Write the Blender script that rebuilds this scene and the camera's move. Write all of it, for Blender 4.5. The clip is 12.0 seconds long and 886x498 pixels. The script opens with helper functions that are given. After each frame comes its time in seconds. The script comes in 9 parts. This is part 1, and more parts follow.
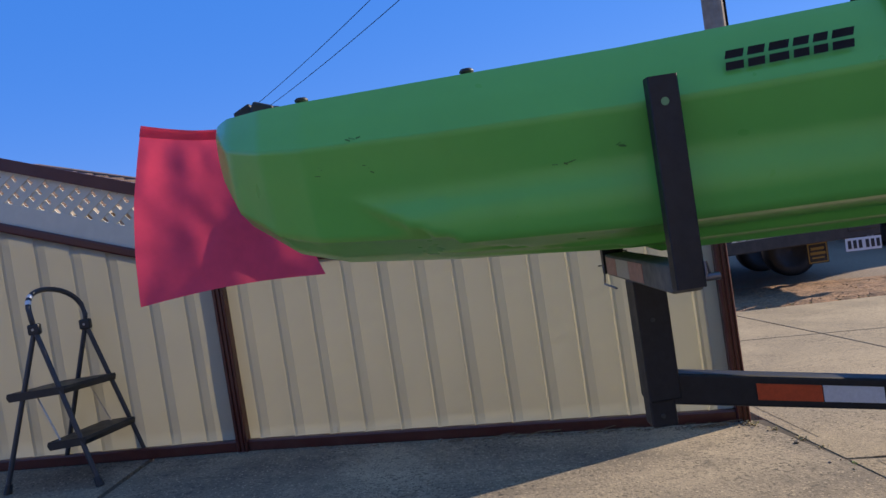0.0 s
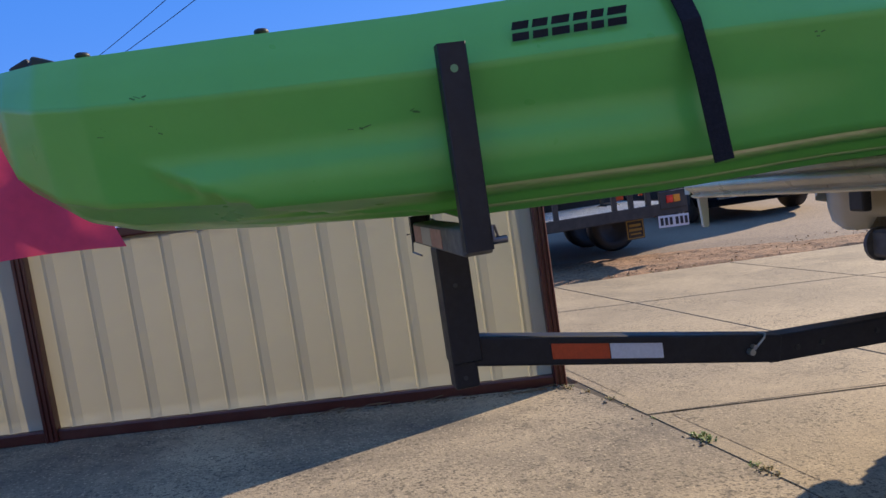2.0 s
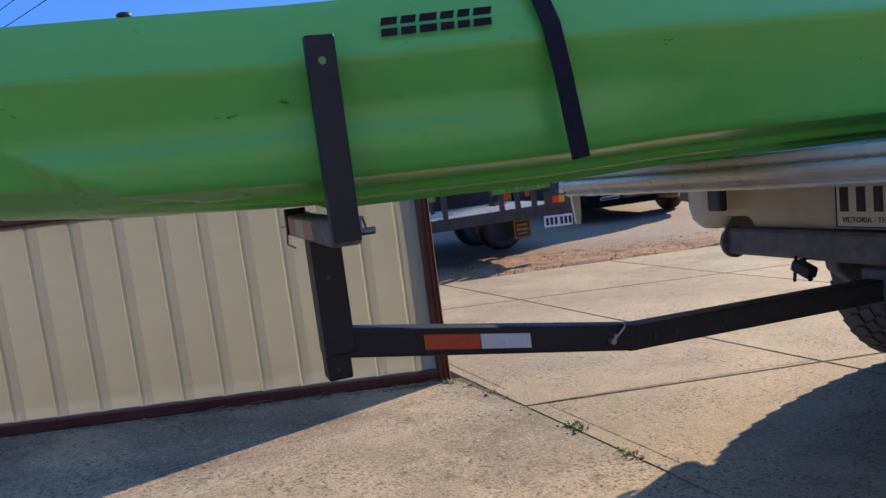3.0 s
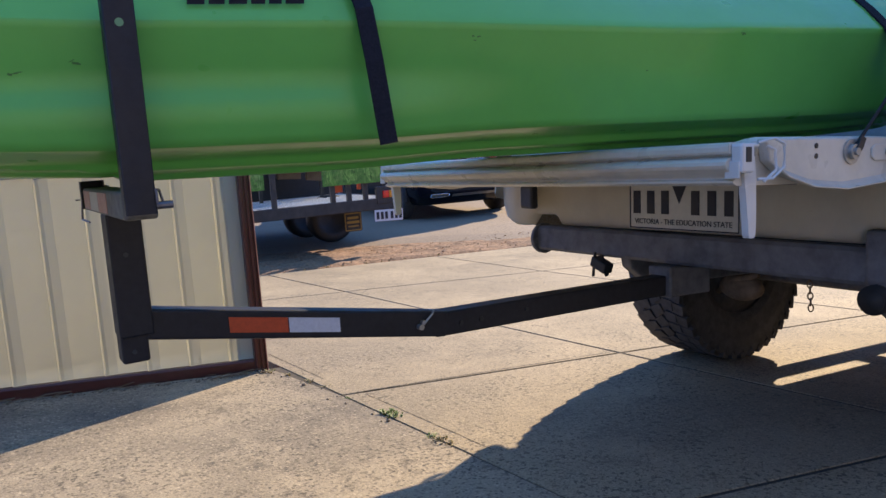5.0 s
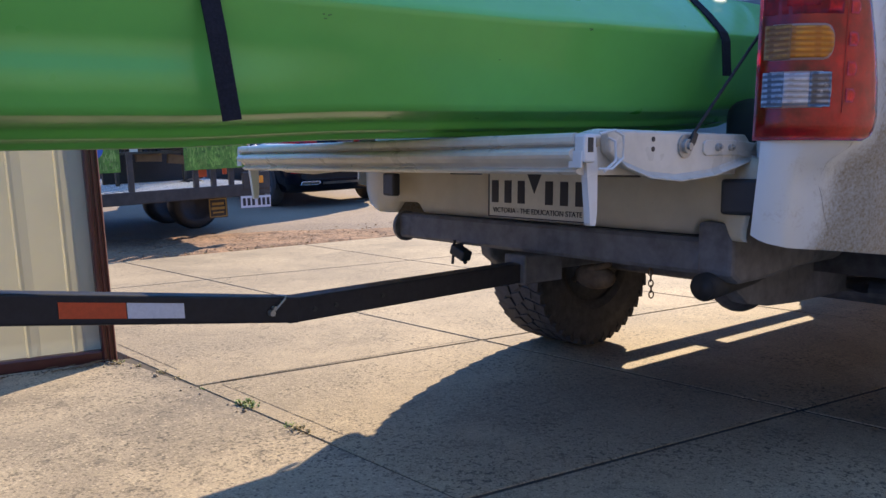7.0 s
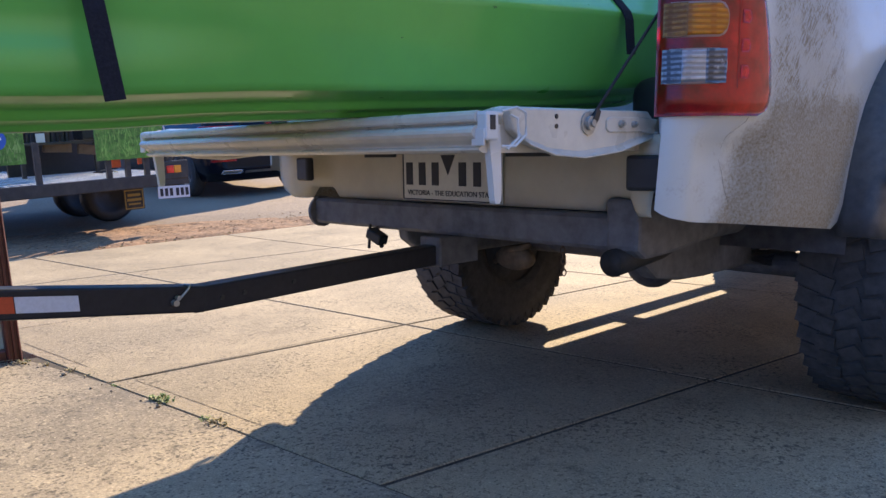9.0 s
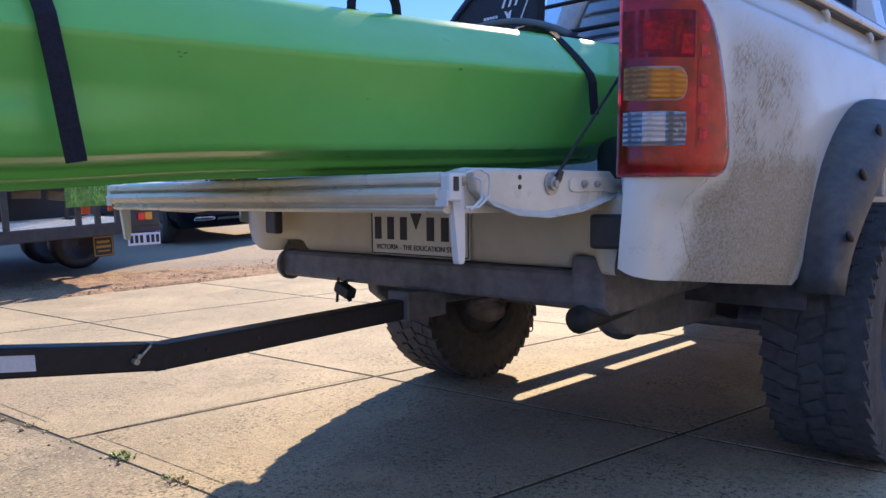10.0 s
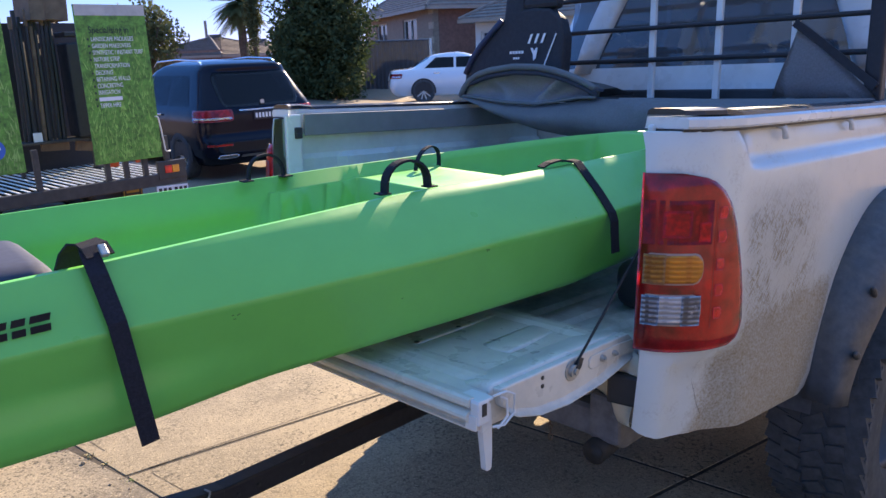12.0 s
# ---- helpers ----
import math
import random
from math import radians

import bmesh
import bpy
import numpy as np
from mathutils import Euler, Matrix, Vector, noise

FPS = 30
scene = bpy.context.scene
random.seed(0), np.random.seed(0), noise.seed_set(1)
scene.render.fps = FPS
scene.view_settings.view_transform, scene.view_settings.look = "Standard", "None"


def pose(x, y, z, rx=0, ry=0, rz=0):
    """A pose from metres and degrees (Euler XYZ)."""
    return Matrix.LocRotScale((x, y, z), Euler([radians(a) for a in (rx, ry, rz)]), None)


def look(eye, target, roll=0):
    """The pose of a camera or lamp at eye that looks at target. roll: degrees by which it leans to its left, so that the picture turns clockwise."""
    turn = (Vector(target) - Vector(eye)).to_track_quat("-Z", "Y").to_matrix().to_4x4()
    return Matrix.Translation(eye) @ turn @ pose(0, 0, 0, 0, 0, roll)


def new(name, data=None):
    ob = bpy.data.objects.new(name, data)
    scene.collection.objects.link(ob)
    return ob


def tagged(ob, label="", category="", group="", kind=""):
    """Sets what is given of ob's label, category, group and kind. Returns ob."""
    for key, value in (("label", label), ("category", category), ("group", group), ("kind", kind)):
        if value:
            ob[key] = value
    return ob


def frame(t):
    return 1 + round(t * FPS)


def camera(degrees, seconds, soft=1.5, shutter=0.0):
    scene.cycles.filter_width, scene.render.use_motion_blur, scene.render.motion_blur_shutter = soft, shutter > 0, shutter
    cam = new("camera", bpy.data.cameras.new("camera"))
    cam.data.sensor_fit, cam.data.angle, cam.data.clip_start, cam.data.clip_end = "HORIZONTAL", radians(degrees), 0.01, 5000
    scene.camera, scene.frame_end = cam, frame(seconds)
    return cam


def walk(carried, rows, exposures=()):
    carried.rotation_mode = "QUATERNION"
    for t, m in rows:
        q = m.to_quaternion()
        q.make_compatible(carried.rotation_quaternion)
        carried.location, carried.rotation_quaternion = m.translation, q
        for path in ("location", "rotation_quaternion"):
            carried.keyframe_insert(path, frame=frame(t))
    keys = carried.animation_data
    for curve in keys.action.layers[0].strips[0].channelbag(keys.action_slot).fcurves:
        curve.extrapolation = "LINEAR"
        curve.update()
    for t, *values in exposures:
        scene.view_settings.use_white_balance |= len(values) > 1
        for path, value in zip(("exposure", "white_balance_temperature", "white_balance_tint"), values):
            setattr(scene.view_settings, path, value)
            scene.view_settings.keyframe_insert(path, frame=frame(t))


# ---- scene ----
cam = camera(60.3, 12.0, soft=1.5)
METRES, EYE, TILT, LEAN, TURN = 1.0, 1.05, -1.8, 8.7, 0.0
ROWS = [
    (0.0, 0.0, 0.0, 0.0, -0.0, 0.0, -0.0),
    (0.5, 0.0232, 0.0035, -0.0137, -2.09, -0.62, 0.11),
    (1.0, 0.0495, 0.0046, -0.0187, -4.99, -1.21, 0.19),
    (1.5, 0.063, -0.0013, -0.0192, -8.21, -1.43, 0.2),
    (2.0, 0.0755, -0.0059, -0.0228, -11.6, -1.55, 0.18),
    (2.5, 0.0937, -0.0188, -0.0256, -15.93, -1.61, -0.06),
    (3.0, 0.1083, -0.0396, -0.0345, -19.54, -1.61, -0.35),
    (5.0, 0.1452, -0.0718, -0.0541, -31.93, -1.65, -2.74),
    (5.5, 0.1544, -0.0762, -0.0578, -34.11, -1.63, -2.88),
    (6.0, 0.1614, -0.0769, -0.0584, -36.24, -1.71, -3.14),
    (6.5, 0.1731, -0.081, -0.0602, -38.83, -1.81, -3.53),
    (7.0, 0.1884, -0.0873, -0.0628, -41.38, -1.86, -3.75),
    (7.5, 0.2058, -0.1012, -0.0631, -43.59, -2.02, -3.76),
    (9.5, 0.2423, -0.1094, -0.0725, -47.64, -1.9, -2.59),
    (10.0, 0.2451, -0.1221, -0.0447, -48.56, 0.94, -2.57),
    (10.5, 0.257, -0.1281, 0.0028, -48.46, 1.43, -2.27),
    (11.0, 0.2803, -0.102, 0.2075, -47.69, -1.16, -2.18),
    (11.5, 0.2163, -0.1119, 0.4478, -46.95, -3.23, -2.55),
    (12.0, 0.1441, -0.1501, 0.5941, -46.95, -7.05, -2.54),
]
EXPOSURES = [(0.0, 0.79, 7400, 11), (1.0, 0.87, 7450, 11), (2.5, 0.97, 7550, 12), (5.0, 1.31, 7600, 12), (7.5, 1.47, 7600, 12), (9.5, 1.61, 7650, 12), (10.5, 1.64, 7600, 12), (11.0, 1.58, 7550, 12), (11.5, 1.62, 7650, 12), (12.0, 1.66, 7930, 13)]
walk(cam, [(t, pose(0, 0, EYE, TILT, LEAN, TURN) @ pose(METRES * x, METRES * y, METRES * z, 90 + pitch, roll, yaw)) for t, x, y, z, yaw, pitch, roll in ROWS], EXPOSURES)

# ---- light: low morning sun from beyond the ute, clear sky ----
SUN_EL, SUN_AZ = radians(24), radians(64)     # azimuth clockwise from +y
world = bpy.data.worlds.new("sky")
scene.world = world
world.use_nodes = True
wn = world.node_tree
sky = wn.nodes.new("ShaderNodeTexSky")
sky.sky_type = "NISHITA"
sky.sun_disc = False
sky.sun_elevation, sky.sun_rotation = SUN_EL, SUN_AZ
sky.altitude = 1200
sky.air_density, sky.dust_density, sky.ozone_density = 1.0, 0.0, 2.5
back = wn.nodes["Background"]
back.inputs["Strength"].default_value = 0.15
tone = wn.nodes.new("ShaderNodeHueSaturation")
tone.inputs["Saturation"].default_value = 1.2
wn.links.new(sky.outputs[0], tone.inputs["Color"])
tint = wn.nodes.new("ShaderNodeMix")
tint.data_type, tint.blend_type = "RGBA", "MULTIPLY"
tint.inputs[0].default_value = 1.0
tint.inputs[7].default_value = (1.12, 0.92, 1.06, 1)
even = wn.nodes.new("ShaderNodeMix")
even.data_type = "RGBA"
even.inputs[0].default_value = 0.83
# deep blue low down, paler overhead
up = wn.nodes.new("ShaderNodeSeparateXYZ")
wn.links.new(wn.nodes.new("ShaderNodeTexCoord").outputs["Generated"], up.inputs[0])
rise = wn.nodes.new("ShaderNodeMapRange")
rise.interpolation_type = "SMOOTHSTEP"
rise.inputs[1].default_value, rise.inputs[2].default_value = 0.30, 0.85
wn.links.new(up.outputs[2], rise.inputs[0])
blue = wn.nodes.new("ShaderNodeMix")
blue.data_type = "RGBA"
blue.inputs[6].default_value = (0.05, 0.88, 3.25, 1)
blue.inputs[7].default_value = (0.50, 1.52, 3.3, 1)
wn.links.new(rise.outputs[0], blue.inputs[0])
wn.links.new(blue.outputs[2], even.inputs[7])
wn.links.new(tone.outputs[0], even.inputs[6])
wn.links.new(even.outputs[2], tint.inputs[6])
wn.links.new(tint.outputs[2], back.inputs["Color"])
sun = new("sun", bpy.data.lights.new("sun", "SUN"))
sun.data.energy, sun.data.angle, sun.data.color = 3.65, radians(0.5), (1.0, 0.90, 0.76)
sun_way = Vector((math.sin(SUN_AZ) * math.cos(SUN_EL), math.cos(SUN_AZ) * math.cos(SUN_EL), math.sin(SUN_EL)))
sun.matrix_world = look(sun_way * 30, (0, 0, 0))


# ---- materials ----
def shader(name, color, rough=0.5, metal=0.0, grain=0.0, grain_size=40.0, stain=0.0, stain_size=3.0, stain_color=None,
           bump=0.0, bump_size=60.0, spec=0.5, coat=0.0, random_tint=0.0, glass=0.0, through_light=0.0):
    m = bpy.data.materials.new(name)
    m.use_nodes = True
    t = m.node_tree
    b = t.nodes["Principled BSDF"]
    L = t.links.new
    b.inputs["Roughness"].default_value = rough
    b.inputs["Metallic"].default_value = metal
    b.inputs["Specular IOR Level"].default_value = spec
    b.inputs["Coat Weight"].default_value = coat
    b.inputs["Coat Roughness"].default_value = 0.08
    b.inputs["Transmission Weight"].default_value = glass
    co = t.nodes.new("ShaderNodeTexCoord").outputs["Object"]
    base = t.nodes.new("ShaderNodeRGB")
    base.outputs[0].default_value = (*color, 1)
    out = base.outputs[0]

    def noise_tex(size, detail=5.0, rough_n=0.6):
        n = t.nodes.new("ShaderNodeTexNoise")
        n.inputs["Scale"].default_value, n.inputs["Detail"].default_value = size, detail
        n.inputs["Roughness"].default_value = rough_n
        L(co, n.inputs["Vector"])
        return n.outputs["Fac"]

    def ramp(fac, a, z, va=(0, 0, 0, 1), vz=(1, 1, 1, 1)):
        r = t.nodes.new("ShaderNodeValToRGB")
        r.color_ramp.elements[0].position, r.color_ramp.elements[1].position = a, z
        r.color_ramp.elements[0].color, r.color_ramp.elements[1].color = va, vz
        L(fac, r.inputs[0])
        return r.outputs[0]

    def mix(fac, a, z, mode="MIX"):
        x = t.nodes.new("ShaderNodeMix")
        x.data_type, x.blend_type = "RGBA", mode
        if isinstance(fac, float):
            x.inputs[0].default_value = fac
        else:
            L(fac, x.inputs[0])
        L(a, x.inputs[6])
        if isinstance(z, tuple):
            x.inputs[7].default_value = z
        else:
            L(z, x.inputs[7])
        return x.outputs[2]

    if stain:
        c = stain_color or tuple(v * 0.45 for v in color)
        f = ramp(noise_tex(stain_size, 6.0, 0.65), 0.42, 0.72, (0, 0, 0, 1), (stain, stain, stain, 1))
        out = mix(f, out, (*c, 1))
    if grain:
        g = ramp(noise_tex(grain_size, 4.0), 0.3, 0.7, (1 - grain,) * 3 + (1,), (1 + grain,) * 3 + (1,))
        out = mix(1.0, out, g, "MULTIPLY")
    if random_tint:
        oi = t.nodes.new("ShaderNodeObjectInfo")
        g = ramp(oi.outputs["Random"], 0.0, 1.0, (1 - random_tint,) * 3 + (1,), (1 + random_tint,) * 3 + (1,))
        out = mix(1.0, out, g, "MULTIPLY")
    L(out, b.inputs["Base Color"])
    rr = ramp(noise_tex(grain_size * 0.3 + 4, 3.0), 0.3, 0.7, (max(rough - 0.06, 0.02),) * 3 + (1,), (min(rough + 0.08, 1),) * 3 + (1,))
    L(rr, b.inputs["Roughness"])
    if bump:
        bn = t.nodes.new("ShaderNodeBump")
        bn.inputs["Strength"].default_value, bn.inputs["Distance"].default_value = bump, 0.01
        L(noise_tex(bump_size, 5.0), bn.inputs["Height"])
        L(bn.outputs[0], b.inputs["Normal"])
    if through_light:
        b.inputs["Subsurface Weight"].default_value = 0.0
        tr = t.nodes.new("ShaderNodeBsdfTranslucent")
        L(out, tr.inputs["Color"])
        ms = t.nodes.new("ShaderNodeMixShader")
        ms.inputs[0].default_value = through_light
        L(b.outputs[0], ms.inputs[1])
        L(tr.outputs[0], ms.inputs[2])
        L(ms.outputs[0], t.nodes["Material Output"].inputs["Surface"])
    return m


M_GREEN = shader("green_polyethylene", (0.122, 0.49, 0.094), 0.33, grain=0.03, grain_size=14, stain=0.12, stain_size=2.2, bump=0.03, bump_size=26, spec=0.32, coat=0.32)
M_GREEN_DECK = shader("green_deck_plastic", (0.14, 0.53, 0.09), 0.42, grain=0.03, grain_size=14, stain=0.1, stain_size=2.2)
M_BLACK_STEEL = shader("black_powder_coat", (0.020, 0.020, 0.024), 0.45, spec=0.3, grain=0.2, grain_size=60, bump=0.05, bump_size=180)
M_RUBBER = shader("black_rubber", (0.052, 0.052, 0.053), 0.85, grain=0.3, grain_size=30, stain=0.3, stain_size=7, stain_color=(0.09, 0.083, 0.075), bump=0.1, bump_size=90)
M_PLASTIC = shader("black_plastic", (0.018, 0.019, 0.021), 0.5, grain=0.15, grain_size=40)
M_FLARE = shader("dusty_black_flare", (0.06, 0.061, 0.066), 0.55, grain=0.2, grain_size=40, stain=0.6, stain_size=9, stain_color=(0.13, 0.11, 0.085))
M_WEB = shader("navy_webbing", (0.019, 0.020, 0.027), 0.9, spec=0.15, grain=0.25, grain_size=220, bump=0.25, bump_size=400)
M_ROPE = shader("black_cord", (0.012, 0.012, 0.013), 0.8, grain=0.2, grain_size=300)
M_WHITE = shader("dusty_white_paint", (0.62, 0.62, 0.60), 0.28, grain=0.03, grain_size=8, stain=0.25, stain_size=6, stain_color=(0.36, 0.31, 0.23), coat=0.4)
M_CREAM = shader("cream_white_paint", (0.90, 0.83, 0.66), 0.33, grain=0.03, grain_size=9, stain=0.2, stain_size=5, stain_color=(0.35, 0.28, 0.18), coat=0.3)
M_GATE = shader("scuffed_tub_paint", (0.62, 0.575, 0.49), 0.30, metal=0.0, grain=0.05, grain_size=30, stain=0.35, stain_size=8, stain_color=(0.30, 0.29, 0.26), coat=0.2)
M_TUB = shader("pale_green_tub_paint", (0.52, 0.56, 0.52), 0.4, grain=0.05, grain_size=20, stain=0.4, stain_size=6, stain_color=(0.26, 0.30, 0.28))
M_TUBFLOOR = shader("grimy_tub_floor", (0.50, 0.50, 0.46), 0.5, grain=0.12, grain_size=25, stain=0.85, stain_size=7, stain_color=(0.20, 0.17, 0.13), bump=0.05, bump_size=40)
M_BOLT = shader("zinc_bolt", (0.40, 0.39, 0.36), 0.45, metal=0.7, grain=0.15, grain_size=90)
M_GALV = shader("galvanised_steel", (0.50, 0.50, 0.48), 0.42, metal=0.8, grain=0.15, grain_size=30)
M_UNDER = shader("greasy_chassis", (0.125, 0.126, 0.133), 0.6, grain=0.3, grain_size=25, stain=0.4, stain_size=8, stain_color=(0.075, 0.068, 0.062), bump=0.1, bump_size=60)
M_RED = shader("red_flag_cloth", (0.95, 0.085, 0.16), 0.6, grain=0.06, grain_size=25, bump=0.1, bump_size=18, through_light=0.62)
M_PIN = shader("dark_steel_pin", (0.14, 0.14, 0.16), 0.4, metal=0.7, grain=0.2, grain_size=90)
M_TAPE_RED = shader("orange_red_tape", (0.55, 0.07, 0.02), 0.4, grain=0.12, grain_size=120)
M_TAPE_WHITE = shader("silver_white_tape", (0.62, 0.64, 0.70), 0.35, grain=0.08, grain_size=150)
M_LENS_RED = shader("red_lamp_lens", (0.74, 0.014, 0.016), 0.13, metal=0.15, grain=0.25, grain_size=22, stain=1.0, stain_size=8, stain_color=(0.13, 0.003, 0.004), spec=0.6, coat=0.8, bump=0.16, bump_size=34)
M_TAPE_RED_OLD = shader("faded_red_tape", (0.48, 0.26, 0.20), 0.5, grain=0.15, grain_size=120)
M_TAPE_WHITE_OLD = shader("yellowed_white_tape", (0.50, 0.48, 0.42), 0.5, grain=0.1, grain_size=150)
M_LENS_AMBER = shader("amber_lamp_lens", (0.90, 0.36, 0.03), 0.15, metal=0.3, grain=0.25, grain_size=30, spec=0.6, coat=0.6)
M_LENS_CLEAR = shader("clear_lamp_lens", (0.80, 0.80, 0.82), 0.12, metal=0.55, grain=0.3, grain_size=26, coat=0.6)


def rib_nodes(m, dark, scale):
    """Fine level ribs moulded inside a lamp lens, slightly wavy, crossed by a few upright lines."""
    t = m.node_tree
    b = t.nodes["Principled BSDF"]
    old = b.inputs["Base Color"].links[0].from_socket
    co = t.nodes.new("ShaderNodeTexCoord").outputs["Object"]
    facs = []
    for axis, sc, lo, hi in (("Z", scale, 0.25, 0.75), ("Y", scale * 0.32, 0.04, 0.22)):
        n = t.nodes.new("ShaderNodeTexWave")
        n.bands_direction = axis
        n.inputs["Scale"].default_value, n.inputs["Distortion"].default_value = sc, 1.6
        n.inputs["Detail"].default_value, n.inputs["Detail Scale"].default_value = 2.0, 0.6
        t.links.new(co, n.inputs["Vector"])
        r = t.nodes.new("ShaderNodeMapRange")
        r.inputs[1].default_value, r.inputs[2].default_value = lo, hi
        t.links.new(n.outputs["Fac"], r.inputs[0])
        facs.append(r.outputs[0])
    mm = t.nodes.new("ShaderNodeMath")
    mm.operation = "MULTIPLY"
    t.links.new(facs[0], mm.inputs[0])
    t.links.new(facs[1], mm.inputs[1])
    mx = t.nodes.new("ShaderNodeMix")
    mx.data_type = "RGBA"
    mx.inputs[6].default_value = (*dark, 1)
    t.links.new(mm.outputs[0], mx.inputs[0])
    t.links.new(old, mx.inputs[7])
    t.links.new(mx.outputs[2], b.inputs["Base Color"])
    bn = t.nodes.new("ShaderNodeBump")
    bn.inputs["Strength"].default_value, bn.inputs["Distance"].default_value = 0.4, 0.003
    t.links.new(facs[0], bn.inputs["Height"])
    t.links.new(bn.outputs[0], b.inputs["Normal"])


rib_nodes(M_LENS_AMBER, (0.70, 0.23, 0.02), 27.0)
rib_nodes(M_LENS_CLEAR, (0.52, 0.53, 0.57), 27.0)
M_INK = shader("dark_lettering", (0.010, 0.012, 0.022), 0.5)
M_PLATE = shader("plate_enamel", (0.56, 0.54, 0.46), 0.4, grain=0.05, grain_size=60, stain=0.15, stain_size=9, stain_color=(0.38, 0.34, 0.26))
M_FENCE = shader("cream_fence_steel", (0.515, 0.495, 0.395), 0.36, grain=0.03, grain_size=5, stain=0.22, stain_size=2.5, stain_color=(0.39, 0.37, 0.29), bump=0.02, bump_size=9)
M_POST = shader("heritage_red_steel", (0.085, 0.018, 0.014), 0.35, grain=0.1, grain_size=25, stain=0.3, stain_size=6, stain_color=(0.13, 0.06, 0.045))
M_LATTICE = shader("cream_lattice", (0.58, 0.55, 0.46), 0.5, grain=0.04, grain_size=20)
M_LADDER = shader("charcoal_ladder_steel", (0.035, 0.038, 0.045), 0.4, grain=0.1, grain_size=60)
M_CHARCOAL = shader("grey_canvas", (0.135, 0.134, 0.134), 0.85, grain=0.12, grain_size=180, stain=0.3, stain_size=7, bump=0.2, bump_size=25)
M_SEAT = shader("black_seat_fabric", (0.014, 0.014, 0.018), 0.7, grain=0.2, grain_size=150, bump=0.15, bump_size=40)
M_PRINT = shader("white_print", (0.75, 0.75, 0.75), 0.5)


def glass(name, tint, rough=0.03, dust=0.14):
    m = bpy.data.materials.new(name)
    m.use_nodes = True
    t = m.node_tree
    for n in list(t.nodes):
        if n.type != "OUTPUT_MATERIAL":
            t.nodes.remove(n)
    tr, gl = t.nodes.new("ShaderNodeBsdfTransparent"), t.nodes.new("ShaderNodeBsdfGlossy")
    tr.inputs[0].default_value = (*tint, 1)
    gl.inputs["Roughness"].default_value = rough
    fr, ms = t.nodes.new("ShaderNodeFresnel"), t.nodes.new("ShaderNodeMixShader")
    fr.inputs["IOR"].default_value = 1.5
    t.links.new(fr.outputs[0], ms.inputs[0])
    t.links.new(tr.outputs[0], ms.inputs[1])
    t.links.new(gl.outputs[0], ms.inputs[2])
    # dust mixes in a pale diffuse veil that stands in for reflected sky
    du, m2 = t.nodes.new("ShaderNodeBsdfDiffuse"), t.nodes.new("ShaderNodeMixShader")
    du.inputs[0].default_value = (0.5, 0.5, 0.52, 1)
    nz = t.nodes.new("ShaderNodeTexNoise")
    nz.inputs["Scale"].default_value, nz.inputs["Detail"].default_value = 3.5, 6.0
    t.links.new(t.nodes.new("ShaderNodeTexCoord").outputs["Object"], nz.inputs["Vector"])
    mr = t.nodes.new("ShaderNodeMapRange")
    mr.inputs[3].default_value, mr.inputs[4].default_value = dust * 0.5, dust * 1.5
    t.links.new(nz.outputs["Fac"], mr.inputs[0])
    t.links.new(mr.outputs[0], m2.inputs[0])
    t.links.new(ms.outputs[0], m2.inputs[1])
    t.links.new(du.outputs[0], m2.inputs[2])
    t.links.new(m2.outputs[0], t.nodes["Material Output"].inputs["Surface"])
    return m


M_GLASS = glass("window_glass", (0.20, 0.23, 0.26))
M_TINT = shader("tinted_glass", (0.012, 0.014, 0.018), 0.06, spec=0.4)


# ---- small mesh tools ----
def ground_z(x, y):
    """Height of the ground: the drive falls gently along x, the verge levels out."""
    near = 0.0926 - 0.0526 * max(-8, min(9, x)) - 0.0153 * max(-8, min(9, y))
    k = max(0.0, min(1.0, (y - 6.0) / 3.0))
    k = k * k * (3 - 2 * k)
    far = -0.18 + 0.60 * max(0.0, min(1.0, (y - 12) / 10))
    return near * (1 - k) + far * k


def part(name, bm, material, parent=None, label="", smooth=False):
    me = bpy.data.meshes.new(name)
    bmesh.ops.recalc_face_normals(bm, faces=bm.faces)
    if smooth:
        for f in bm.faces:
            f.smooth = True
    bm.to_mesh(me)
    bm.free()
    me.materials.append(material)
    ob = new(name, me)
    ob.parent = parent
    if label:
        tagged(ob, label)
    return ob


def thing(name, m, label, category, group="", kind=""):
    ob = new(name)
    ob.empty_display_size = 0.1
    ob.matrix_world = m
    return tagged(ob, label, category, group, kind)


def box(bm, c, s, rot=None, bevel=0.0, seg=2):
    m = Matrix.Translation(c) @ (rot if rot else Matrix()) @ Matrix.Diagonal((s[0], s[1], s[2], 1))
    vs = bmesh.ops.create_cube(bm, size=1, matrix=m)["verts"]
    if bevel:
        es = list({e for v in vs for e in v.link_edges})
        bmesh.ops.bevel(bm, geom=es, offset=bevel, segments=seg, profile=0.5, affect="EDGES")
    return bm


def rod(bm, a, b, r, r2=None, n=12):
    a, b = Vector(a), Vector(b)
    d = b - a
    m = Matrix.Translation((a + b) / 2) @ d.to_track_quat("Z", "Y").to_matrix().to_4x4()
    bmesh.ops.create_cone(bm, cap_ends=True, segments=n, radius1=r, radius2=r if r2 is None else r2, depth=d.length, matrix=m)
    return bm


